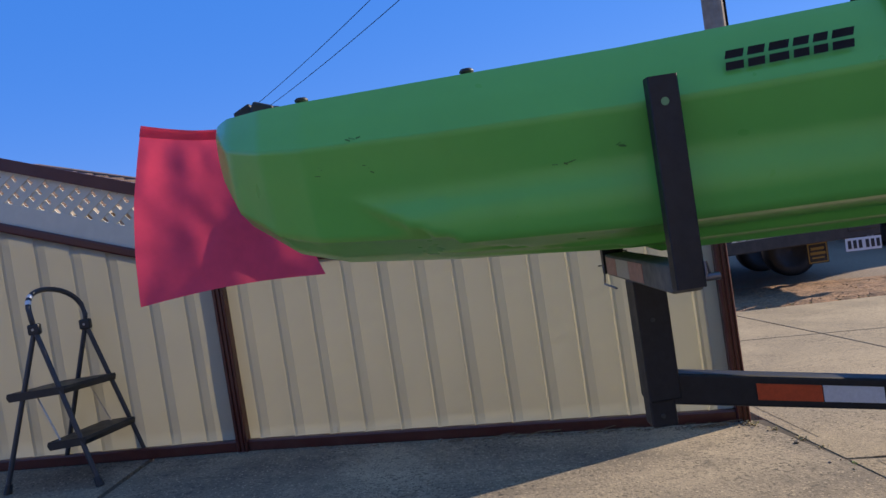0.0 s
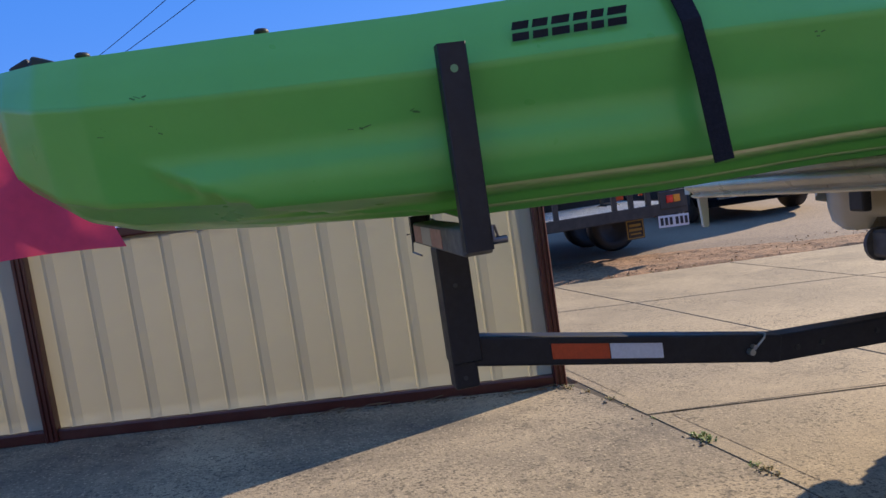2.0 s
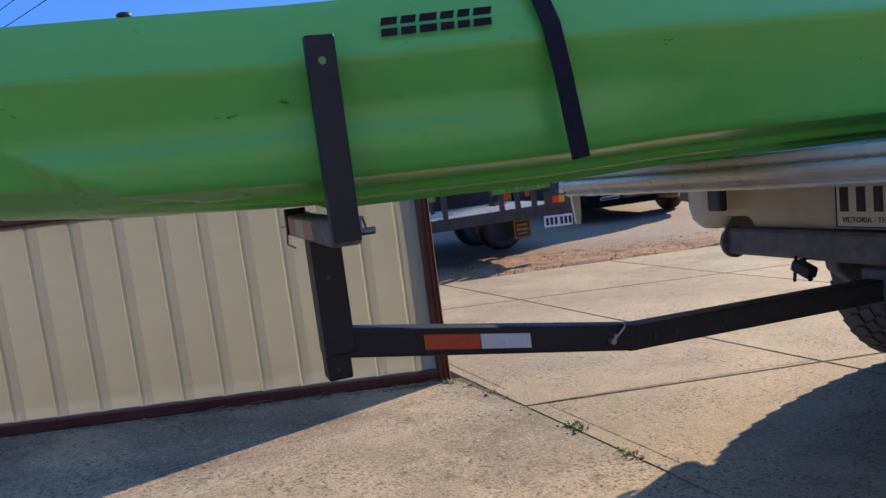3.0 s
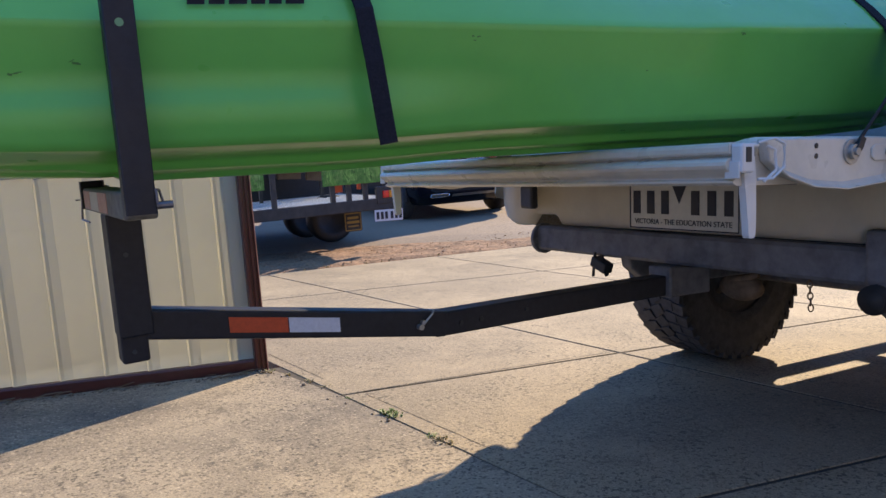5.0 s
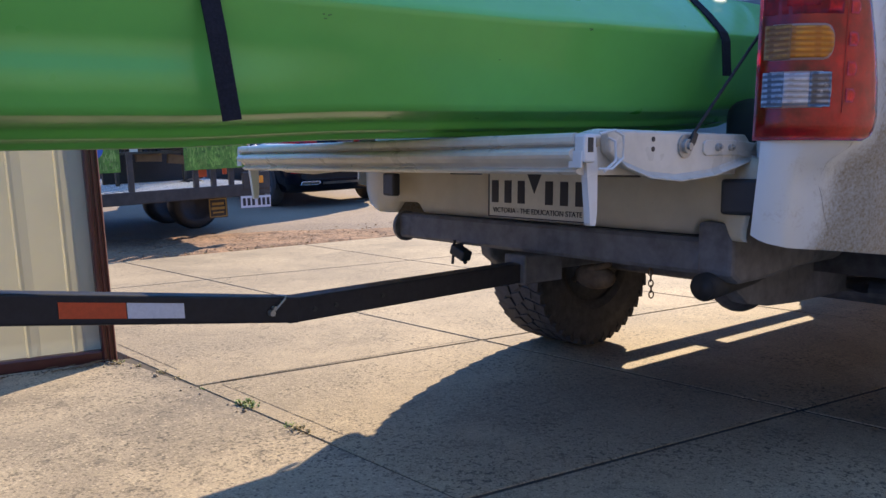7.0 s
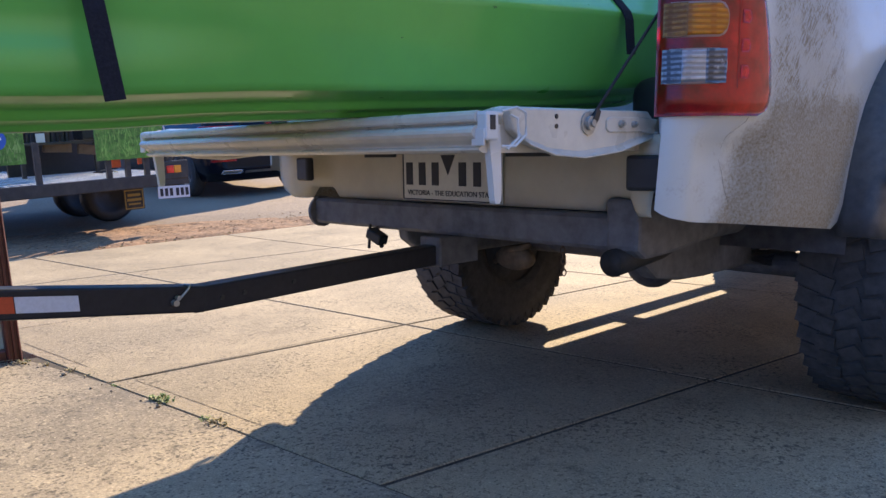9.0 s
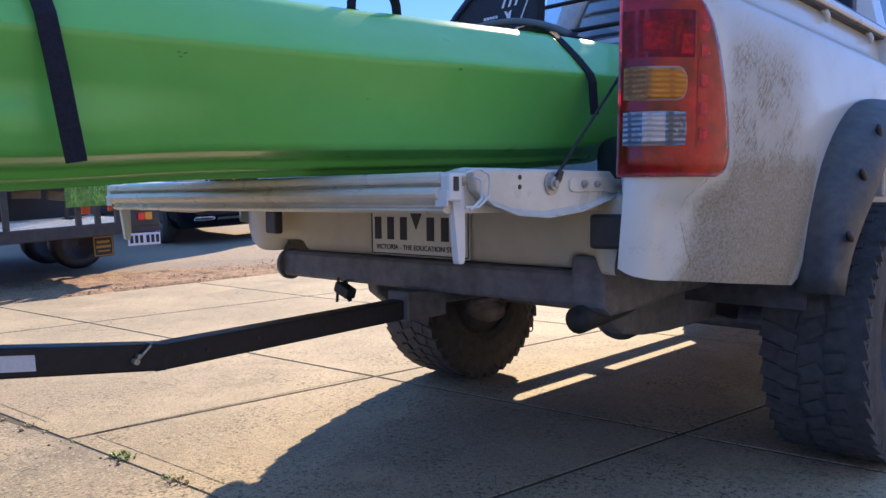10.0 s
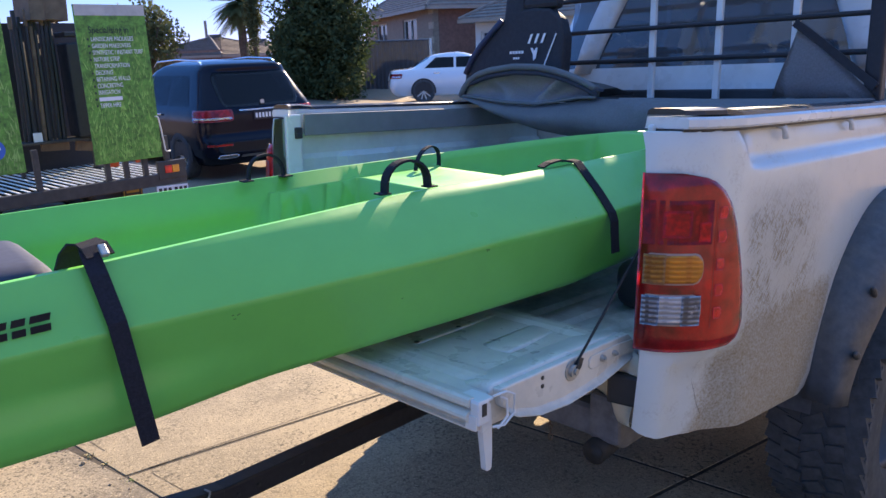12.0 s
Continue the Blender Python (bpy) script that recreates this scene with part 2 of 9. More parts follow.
def tube(bm, pts, r, n=10):
    """A round bar through a run of points."""
    pts = [Vector(p) for p in pts]
    rings = []
    for i, p in enumerate(pts):
        d = (pts[min(i + 1, len(pts) - 1)] - pts[max(i - 1, 0)]).normalized()
        q = d.to_track_quat("Z", "Y")
        rings.append([bm.verts.new(p + q @ Vector((r * math.cos(2 * math.pi * k / n), r * math.sin(2 * math.pi * k / n), 0))) for k in range(n)])
    for a, b in zip(rings, rings[1:]):
        for k in range(n):
            bm.faces.new((a[k], a[(k + 1) % n], b[(k + 1) % n], b[k]))
    bm.faces.new(rings[0][::-1])
    bm.faces.new(rings[-1])
    return bm


def ribbon(bm, pts, w, side, th=0.003):
    """A strap of width w along points, lying across the direction side."""
    pts, side = [Vector(p) for p in pts], Vector(side).normalized()
    rings = []
    for i, p in enumerate(pts):
        d = (pts[min(i + 1, len(pts) - 1)] - pts[max(i - 1, 0)]).normalized()
        s = (side - d * side.dot(d)).normalized()
        nn = d.cross(s)
        rings.append([bm.verts.new(p + s * a * w / 2 + nn * b * th / 2) for a, b in ((-1, -1), (1, -1), (1, 1), (-1, 1))])
    for a, b in zip(rings, rings[1:]):
        for k in range(4):
            bm.faces.new((a[k], a[(k + 1) % 4], b[(k + 1) % 4], b[k]))
    bm.faces.new(rings[0][::-1])
    bm.faces.new(rings[-1])
    return bm


def prism(bm, poly, axis, lo, hi, bevel=0.0):
    """A flat outline (pairs) pushed along an axis: 'x' takes (y, z), 'y' takes (x, z), 'z' takes (x, y)."""
    def at(p, h):
        return {"x": (h, p[0], p[1]), "y": (p[0], h, p[1]), "z": (p[0], p[1], h)}[axis]
    a = [bm.verts.new(at(p, lo)) for p in poly]
    b = [bm.verts.new(at(p, hi)) for p in poly]
    n = len(poly)
    fs = [bm.faces.new(a), bm.faces.new(b[::-1])]
    for k in range(n):
        fs.append(bm.faces.new((a[k], b[k], b[(k + 1) % n], a[(k + 1) % n])))
    if bevel:
        bmesh.ops.recalc_face_normals(bm, faces=fs)
        bmesh.ops.bevel(bm, geom=list({e for f in fs for e in f.edges}), offset=bevel, segments=2, profile=0.5, affect="EDGES")
    return bm


def loft(bm, rings, closed=True, caps=True):
    """Skin over rings of points, each ring with the same number."""
    vr = [[bm.verts.new(p) for p in r] for r in rings]
    n = len(vr[0])
    for a, b in zip(vr, vr[1:]):
        for k in range(n if closed else n - 1):
            bm.faces.new((a[k], a[(k + 1) % n], b[(k + 1) % n], b[k]))
    if caps and closed:
        bm.faces.new(vr[0][::-1])
        bm.faces.new(vr[-1])
    return bm


def lathe(bm, profile, n=48, m=None):
    """Profile of (radius, y) turned about the y axis."""
    rings = [[(r * math.cos(2 * math.pi * k / n), y, r * math.sin(2 * math.pi * k / n)) for k in range(n)] for r, y in profile]
    vr = [[bm.verts.new((m @ Vector(p)) if m else p) for p in r] for r in rings]
    for a, b in zip(vr, vr[1:]):
        for k in range(n):
            bm.faces.new((a[k], a[(k + 1) % n], b[(k + 1) % n], b[k]))
    return bm


def lerp(x, xs, ys):
    return float(np.interp(x, xs, ys))


def smooth01(x):
    x = max(0.0, min(1.0, x))
    return x * x * (3 - 2 * x)


def letters(name, text, size, m, material, parent, depth=0.002, wide=1.0, align="CENTER"):
    c = bpy.data.curves.new(name, "FONT")
    c.body, c.size, c.extrude, c.align_x, c.align_y = text, size, depth / 2, align, "CENTER"
    tmp = bpy.data.objects.new("tmp", c)
    scene.collection.objects.link(tmp)
    me = bpy.data.meshes.new_from_object(tmp.evaluated_get(bpy.context.evaluated_depsgraph_get()))
    bpy.data.objects.remove(tmp)
    me.transform(m @ Matrix.Diagonal((wide, 1, 1, 1)))
    me.materials.clear()
    me.materials.append(material)
    me.name = name
    ob = new(name, me)
    ob.parent = parent
    return ob

# ---- ground, drive, verge ----
M_SOIL = shader("red_brown_dirt", (0.29, 0.158, 0.084), 0.95, grain=0.5, grain_size=30, stain=0.75, stain_size=5.0, stain_color=(0.15, 0.092, 0.056), bump=0.8, bump_size=40)


def concrete(name, color, dark, pebble, blotch):
    """Weathered concrete: wide soft stains, darker blotches, exposed pebbles of mixed tone, fine sand."""
    m = bpy.data.materials.new(name)
    m.use_nodes = True
    t = m.node_tree
    b = t.nodes["Principled BSDF"]
    b.inputs["Roughness"].default_value = 0.88
    L = t.links.new
    co = t.nodes.new("ShaderNodeTexCoord").outputs["Object"]

    def nz(scale, detail, rough, warp=0.0):
        n = t.nodes.new("ShaderNodeTexNoise")
        n.inputs["Scale"].default_value, n.inputs["Detail"].default_value = scale, detail
        n.inputs["Roughness"].default_value, n.inputs["Distortion"].default_value = rough, warp
        L(co, n.inputs["Vector"])
        return n.outputs["Fac"]

    def ramp(fac, a, z, va, vz):
        r = t.nodes.new("ShaderNodeMapRange")
        r.inputs[1].default_value, r.inputs[2].default_value, r.inputs[3].default_value, r.inputs[4].default_value = a, z, va, vz
        L(fac, r.inputs[0])
        return r.outputs[0]

    def mix(fac, a, z, mode="MIX"):
        x = t.nodes.new("ShaderNodeMix")
        x.data_type, x.blend_type = "RGBA", mode
        if isinstance(fac, float):
            x.inputs[0].default_value = fac
        else:
            L(fac, x.inputs[0])
        for k, v in ((6, a), (7, z)):
            if isinstance(v, tuple):
                x.inputs[k].default_value = v
            else:
                L(v, x.inputs[k])
        return x.outputs[2]

    out = mix(ramp(nz(0.9, 7.0, 0.62, 0.4), 0.36, 0.60, 0.0, 1.0), (*color, 1), (*dark, 1))
    out = mix(ramp(nz(6.5, 8.0, 0.7, 0.8), 0.55, 0.72, 0.0, blotch), out, tuple(v * 0.62 for v in dark) + (1,))
    out = mix(ramp(nz(3.1, 4.0, 0.6), 0.56, 0.75, 0.0, 0.5), out, tuple(min(1, v * 1.22) for v in color) + (1,))
    vo = t.nodes.new("ShaderNodeTexVoronoi")
    vo.inputs["Scale"].default_value = pebble
    L(co, vo.inputs["Vector"])
    sp = t.nodes.new("ShaderNodeSeparateColor")
    L(vo.outputs["Color"], sp.inputs[0])
    body = ramp(vo.outputs["Distance"], 0.30, 0.55, 1.0, 0.0)
    tone = t.nodes.new("ShaderNodeMath")
    tone.operation = "MULTIPLY"
    L(body, tone.inputs[0])
    L(ramp(sp.outputs[0], 0.35, 1.0, 0.0, 0.85), tone.inputs[1])
    out = mix(tone.outputs[0], out, tuple(v * 0.45 for v in dark) + (1,))
    pale = t.nodes.new("ShaderNodeMath")
    pale.operation = "MULTIPLY"
    L(body, pale.inputs[0])
    L(ramp(sp.outputs[1], 0.60, 1.0, 0.0, 0.60), pale.inputs[1])
    out = mix(pale.outputs[0], out, tuple(min(1, v * 1.5) for v in color) + (1,))
    v2 = t.nodes.new("ShaderNodeTexVoronoi")
    v2.inputs["Scale"].default_value = pebble * 0.36
    L(co, v2.inputs["Vector"])
    s2 = t.nodes.new("ShaderNodeSeparateColor")
    L(v2.outputs["Color"], s2.inputs[0])
    spot = t.nodes.new("ShaderNodeMath")
    spot.operation = "MULTIPLY"
    L(ramp(v2.outputs["Distance"], 0.16, 0.30, 1.0, 0.0), spot.inputs[0])
    L(ramp(s2.outputs[2], 0.80, 0.95, 0.0, 0.5), spot.inputs[1])
    out = mix(spot.outputs[0], out, tuple(v * 0.38 for v in dark) + (1,))
    # clustered dark pits where the skin has worn off
    pit = t.nodes.new("ShaderNodeMath")
    pit.operation = "MULTIPLY"
    L(ramp(nz(58.0, 4.0, 0.62, 0.3), 0.535, 0.62, 0.0, 0.9), pit.inputs[0])
    L(ramp(nz(2.3, 5.0, 0.65), 0.40, 0.60, 0.12, 1.0), pit.inputs[1])
    out = mix(pit.outputs[0], out, tuple(v * 0.30 for v in dark) + (1,))
    sand = t.nodes.new("ShaderNodeCombineColor")
    g = ramp(nz(240.0, 3.0, 0.6), 0.28, 0.72, 0.62, 1.38)
    for k in range(3):
        L(g, sand.inputs[k])
    out = mix(1.0, out, sand.outputs[0], "MULTIPLY")
    L(out, b.inputs["Base Color"])
    bn = t.nodes.new("ShaderNodeBump")
    bn.inputs["Strength"].default_value, bn.inputs["Distance"].default_value = 0.35, 0.0012
    hgt = t.nodes.new("ShaderNodeMath")
    hgt.operation = "ADD"
    L(body, hgt.inputs[0])
    L(nz(45.0, 5.0, 0.6), hgt.inputs[1])
    L(hgt.outputs[0], bn.inputs["Height"])
    L(bn.outputs[0], b.inputs["Normal"])
    return m


M_CONC = concrete("worn_concrete", (0.395, 0.303, 0.188), (0.262, 0.203, 0.130), 120.0, 0.75)
M_CONC_OLD = concrete("pebbly_old_concrete", (0.385, 0.302, 0.20), (0.15, 0.12, 0.088), 90.0, 0.95)
M_ROAD = shader("grey_asphalt", (0.27, 0.20, 0.140), 0.9, grain=0.3, grain_size=40, stain=0.5, stain_size=0.6, stain_color=(0.21, 0.145, 0.095), bump=0.4, bump_size=60)
M_WEED = shader("weed_leaf", (0.17, 0.22, 0.05), 0.6, grain=0.3, grain_size=40)
M_STRAW = shader("dry_grass", (0.33, 0.26, 0.12), 0.8, grain=0.3, grain_size=60)
M_PEBBLE = shader("joint_litter", (0.22, 0.17, 0.12), 0.9, grain=0.4, grain_size=40)

# the soil sheet under all, out to the horizon
bm = bmesh.new()
xs = sorted(set([-600, -250, -90, -40, -20, -12, -8] + [round(-6 + 0.75 * i, 2) for i in range(37)] + [24, 30, 45, 90, 250, 600]))
ys = sorted(set([-600, -250, -90, -40, -20, -12, -8] + [round(-6 + 0.75 * i, 2) for i in range(41)] + [28, 34, 45, 90, 250, 600]))
grid = [[bm.verts.new((x, y, ground_z(x, y) - (0.06 if y < 6.9 else 0.03) + (0.02 * noise.noise((x * 0.9, y * 0.9, 0)) if 7.4 < y < 12 else 0))) for y in ys] for x in xs]
for i in range(len(xs) - 1):
    for j in range(len(ys) - 1):
        bm.faces.new((grid[i][j], grid[i + 1][j], grid[i + 1][j + 1], grid[i][j + 1]))
tagged(part("ground", bm, M_SOIL, smooth=True), "reddish brown bare dirt ground of the verge", "ground", kind="structure")

# street beyond the verge
bm = bmesh.new()
rx = [-60, -20, -5] + [0.75 * k for k in range(17)] + [18, 30, 80]


def road_edge(x):
    return 8.2 - 0.5 * (max(3.0, min(6.0, x)) - 4.4)


ry = [(-0.30, -0.09), (-0.05, -0.050), (0.22, -0.022), (0.6, 0.003), (1.2, 0.005)]
rg = []
for x in rx:
    row = [(road_edge(x) + o, dz) for o, dz in ry] + [(y, 0.005) for y in (12, 14, 17, 20, 23.5)]
    rg.append([bm.verts.new((x, y, ground_z(x, y) + dz)) for y, dz in row])
ry = row
for i in range(len(rx) - 1):
    for j in range(len(ry) - 1):
        bm.faces.new((rg[i][j], rg[i + 1][j], rg[i + 1][j + 1], rg[i][j + 1]))
tagged(part("road", bm, M_ROAD), "grey asphalt street beyond the dirt verge", "road", kind="structure")

# concrete slabs of the drive; joints stand open between them
line_y = [lambda y: 1.39 - 0.066 * (y - 1.8), lambda y: 2.80 - 0.066 * (y - 1.8), lambda y: 4.72 - 0.066 * (y - 1.8), lambda y: 6.6 - 0.06 * (y - 1.8), lambda y: 8.6]
line_x = [lambda x: -4.2, lambda x: -0.4 - 0.17 * (x - 1.4), lambda x: 1.31 - 0.175 * (x - 1.42), lambda x: 2.766 - 0.115 * (x - 1.336), lambda x: 5.46 - 0.04 * (x - 1.94), lambda x: 7.05]


def meet(i, j):
    x, y = 2.0, 2.0
    for _ in range(30):
        x = line_y[i](y)
        y = line_x[j](x)
    return Vector((x, y))


def slab_mesh(poly, gap=0.0095, depth=0.1):
    """A slab on the falling ground, its edges eased."""
    c = sum(poly, Vector((0, 0))) / len(poly)
    bmx = bmesh.new()

    def ring(inset, dz):
        out = []
        n = len(poly)
        for k in range(n):
            p, a, b = poly[k], poly[k - 1], poly[(k + 1) % n]
            d = ((a - p).normalized() + (b - p).normalized())
            q = p + d * inset
            out.append(bmx.verts.new((q.x, q.y, ground_z(q.x, q.y) + dz)))
        return out
    r0, r1, r2 = ring(gap, -depth), ring(gap, -0.0025), ring(gap + 0.002, 0)
    n = len(poly)
    for a, b in ((r0, r1), (r1, r2)):
        for k in range(n):
            bmx.faces.new((a[k], a[(k + 1) % n], b[(k + 1) % n], b[k]))
    bmx.faces.new(r2)
    return bmx


driveway = thing("driveway", Matrix.Translation((0, 0, 0)), "pale worn concrete drive in slabs with open joints", "driveway", kind="structure")
for i in range(4):
    for j in range(5):
        part("slab", slab_mesh([meet(i, j), meet(i + 1, j), meet(i + 1, j + 1), meet(i, j + 1)]), M_CONC, driveway)
left_slabs = [
    [Vector((-1.72, -4.2)), Vector((1.7, -4.2)), meet(0, 1), meet(0, 2), meet(0, 3), Vector((1.24, 3.44)), Vector((-1.11, 3.78)), Vector((-1.6, 3.81))],
    [Vector((-6.5, -4.2)), Vector((-1.73, -4.2)), Vector((-1.61, 3.81)), Vector((-6.5, 4.12))],
]
for poly in left_slabs:
    part("slab", slab_mesh(poly), M_CONC_OLD, driveway, "darker pebbly concrete slab beside the fence")

# dark dirt packed into the joints
bm = bmesh.new()
for (x0, x1), y1 in (((-6.4, 1.4), 3.40), ((1.4, 8.5), 5.45)):
    ya = [-4.1 + (y1 + 4.1) * k / 12 for k in range(13)]
    lo, hi = ([bm.verts.new((x, y, ground_z(x, y) - 0.0035)) for y in ya] for x in (x0, x1))
    for k in range(12):
        bm.faces.new((lo[k], hi[k], hi[k + 1], lo[k + 1]))
part("joint_fill", bm, shader("packed_joint_dirt", (0.055, 0.042, 0.030), 0.95, grain=0.5, grain_size=50, stain=0.5, stain_size=6, stain_color=(0.10, 0.075, 0.05)), driveway, "dark dirt packed in the joints")

# hairline cracks beside the joints, packed with dark dirt
M_CRACK = shader("crack_dirt", (0.10, 0.075, 0.05), 0.95, grain=0.3, grain_size=60)
rc = random.Random(12)
for (xa, ya), (xb, yb), hw in (((1.42, 2.71), (1.47, 1.88), 0.0018), ((1.335, 3.70), (1.372, 3.06), 0.0020), ((1.38, 4.055), (2.4, 3.99), 0.0030), ((1.43, 2.768), (2.74, 2.645), 0.0022)):
    bm = bmesh.new()
    prev = None
    side = Vector((yb - ya, xa - xb)).normalized()
    for k in range(41):
        f = k / 40
        o = 0.004 * noise.noise((f * 9, xa * 3, ya * 3))
        c = Vector((xa + (xb - xa) * f, ya + (yb - ya) * f)) + side * o
        w = hw * (0.5 + rc.random())
        cur = [bm.verts.new((p.x, p.y, ground_z(p.x, p.y) + 0.0012)) for p in (c - side * w, c + side * w)]
        if prev:
            bm.faces.new((prev[0], prev[1], cur[1], cur[0]))
        prev = cur
    part("crack", bm, M_CRACK, driveway, "dirt-filled hairline crack")

# weeds and litter in the joint by the fence end
rng = random.Random(4)


def tuft(x, y, size, n, mat, label):
    bmx = bmesh.new()
    for _ in range(n):
        a, l, lean = rng.uniform(0, 6.28), size * rng.uniform(0.5, 1.0), rng.uniform(0.3, 1.1)
        w = size * rng.uniform(0.06, 0.16)
        bx, by = rng.gauss(0, size * 0.35), rng.gauss(0, size * 0.35)
        d = Vector((math.cos(a), math.sin(a), 0))
        s = Vector((-d.y, d.x, 0)) * w
        p0 = Vector((bx, by, -0.004))
        p1 = p0 + d * l * lean * 0.5 + Vector((0, 0, l * 0.45))
        p2 = p0 + d * l * lean + Vector((0, 0, l * 0.5))
        v = [bmx.verts.new(q) for q in (p0 - s * 0.4, p0 + s * 0.4, p1 + s, p1 - s, p2)]
        bmx.faces.new((v[0], v[1], v[2], v[3]))
        bmx.faces.new((v[3], v[2], v[4]))
    ob = part("weed_tuft", bmx, mat)
    ob.location = (x, y, ground_z(x, y))
    return tagged(ob, label, "weed", "weeds in the joints")


for x, y, s, n in ((1.33, 2.72, 0.022, 12), (1.365, 2.43, 0.042, 30), (1.375, 2.38, 0.034, 18), (1.372, 2.12, 0.030, 12), (1.24, 3.36, 0.026, 10)):
    tuft(x, y, s, n, M_WEED, "small green weeds growing in a concrete joint")
for x, y, s, n in ((1.30, 3.05, 0.028, 14), (1.325, 2.93, 0.024, 10), (1.38, 2.07, 0.034, 20), (1.385, 2.02, 0.026, 12), (1.20, 3.33, 0.04, 18), (1.27, 3.22, 0.03, 14)):
    tuft(x, y, s, n, M_STRAW, "dry straw-coloured grass in a concrete joint")
for k in range(9):
    x = 2.9 + 0.2 * k + rng.uniform(-0.09, 0.09)
    tuft(x, 7.09 + rng.uniform(0.0, 0.06), rng.uniform(0.015, 0.03), 26, M_STRAW, "dry grass tuft at the edge of the concrete")
# dead twigs and roots caught along the fence base
bm = bmesh.new()
for k in range(26):
    u = 1 - 0.62 * rng.random() ** 1.5
    x, y = -1.0 + 2.18 * u, 3.685 - 0.335 * u - abs(rng.gauss(0, 0.02))
    a, l = rng.gauss(-0.15, 0.5), rng.uniform(0.04, 0.14)
    z = ground_z(x, y) + 0.004
    p0 = Vector((x, y, z))
    p2 = p0 + Vector((math.cos(a) * l, math.sin(a) * l * 0.4, rng.uniform(0.0, 0.010)))
    p1 = (p0 + p2) / 2 + Vector((0, 0, rng.uniform(0.001, 0.008)))
    tube(bm, [p0, p1, p2], rng.uniform(0.0012, 0.0028), 5)
tagged(part("dead_twigs", bm, shader("dead_twig", (0.17, 0.12, 0.075), 0.9)), "dead twigs and roots along the fence base", "litter", kind="stuff")
bm = bmesh.new()
for k in range(330):
    u = rng.random()
    if k < 25:
        x, y = 1.21 + 0.2 * u + rng.gauss(0, 0.02), 3.42 - 1.7 * u
    else:
        u = 1 - u * u * 0.9
        x, y = -1.0 + 2.2 * u, 3.70 - 0.335 * u * 1.0 - 0.005 - abs(rng.gauss(0, 0.022))
    r = rng.uniform(0.0015, 0.006) * (2.2 if rng.random() < 0.06 else 1)
    bmesh.ops.create_icosphere(bm, subdivisions=1, radius=r, matrix=Matrix.Translation((x, y, ground_z(x, y) + r * 0.4)) @ Matrix.Diagonal((1, rng.uniform(0.6, 1.6), 0.6, 1)))
tagged(part("joint_litter", bm, M_PEBBLE), "small stones and dry litter along the fence and joint", "litter", kind="stuff")

# loose churned dirt of the verge
bm = bmesh.new()
vx = [1.8 + 0.06 * k for k in range(105)]
rows = []
for x in vx:
    y0, y1 = 7.07, road_edge(x) + 0.25
    row = []
    for k in range(29):
        f = k / 28
        y = y0 + (y1 - y0) * f
        h = 0.022 * noise.noise((x * 2.1, y * 3.4, 1)) + 0.014 * noise.noise((x * 6, y * 8, 4)) + 0.008 * noise.noise((x * 17, y * 19, 7))
        e = smooth01(f / 0.12) * smooth01((1 - f) / 0.2)
        row.append(bm.verts.new((x, y, ground_z(x, y) - 0.045 + (0.045 + h) * e)))
    rows.append(row)
for a, b in zip(rows, rows[1:]):
    for k in range(28):
        bm.faces.new((a[k], b[k], b[k + 1], a[k + 1]))
tagged(part("verge", bm, M_SOIL), "churned red-brown dirt verge beside the concrete", "verge", kind="structure")
bm = bmesh.new()
rv = random.Random(23)
for k in range(700):
    x, y = rv.uniform(2.2, 7.6), rv.uniform(7.12, 8.0)
    r = 0.003 + 0.009 * rv.random() ** 3
    bmesh.ops.create_icosphere(bm, subdivisions=1, radius=r, matrix=Matrix.Translation((x, y, ground_z(x, y) + r * 0.3)) @ Matrix.Rotation(rv.uniform(0, 3), 4, "Z") @ Matrix.Diagonal((1.3, 0.8, 0.6, 1)))
tagged(part("dirt_clods", bm, M_SOIL), "small red-brown clods and stones on the verge", "gravel", kind="stuff")

# ---- unseen wall added behind the camera: closes the drive, bounces warm light ----
M_RENDER = shader("cream_rendered_wall", (0.47, 0.43, 0.38), 0.85, grain=0.08, grain_size=30, stain=0.25, stain_size=1.2, bump=0.15, bump_size=50)
bm = bmesh.new()
box(bm, (3.0, -4.45, 1.35), (24.0, 0.24, 3.3))
tagged(part("wall_south", bm, M_RENDER), "plain cream wall, unseen, added to bounce warm light", "wall", kind="structure")

# ---- boundary fence: ribbed cream sheets between dark red posts ----
P_L, P_M, P_R = Vector((-3.55, 3.90, 0)), Vector((-1.135, 3.765, 0)), Vector((1.205, 3.425, 0))


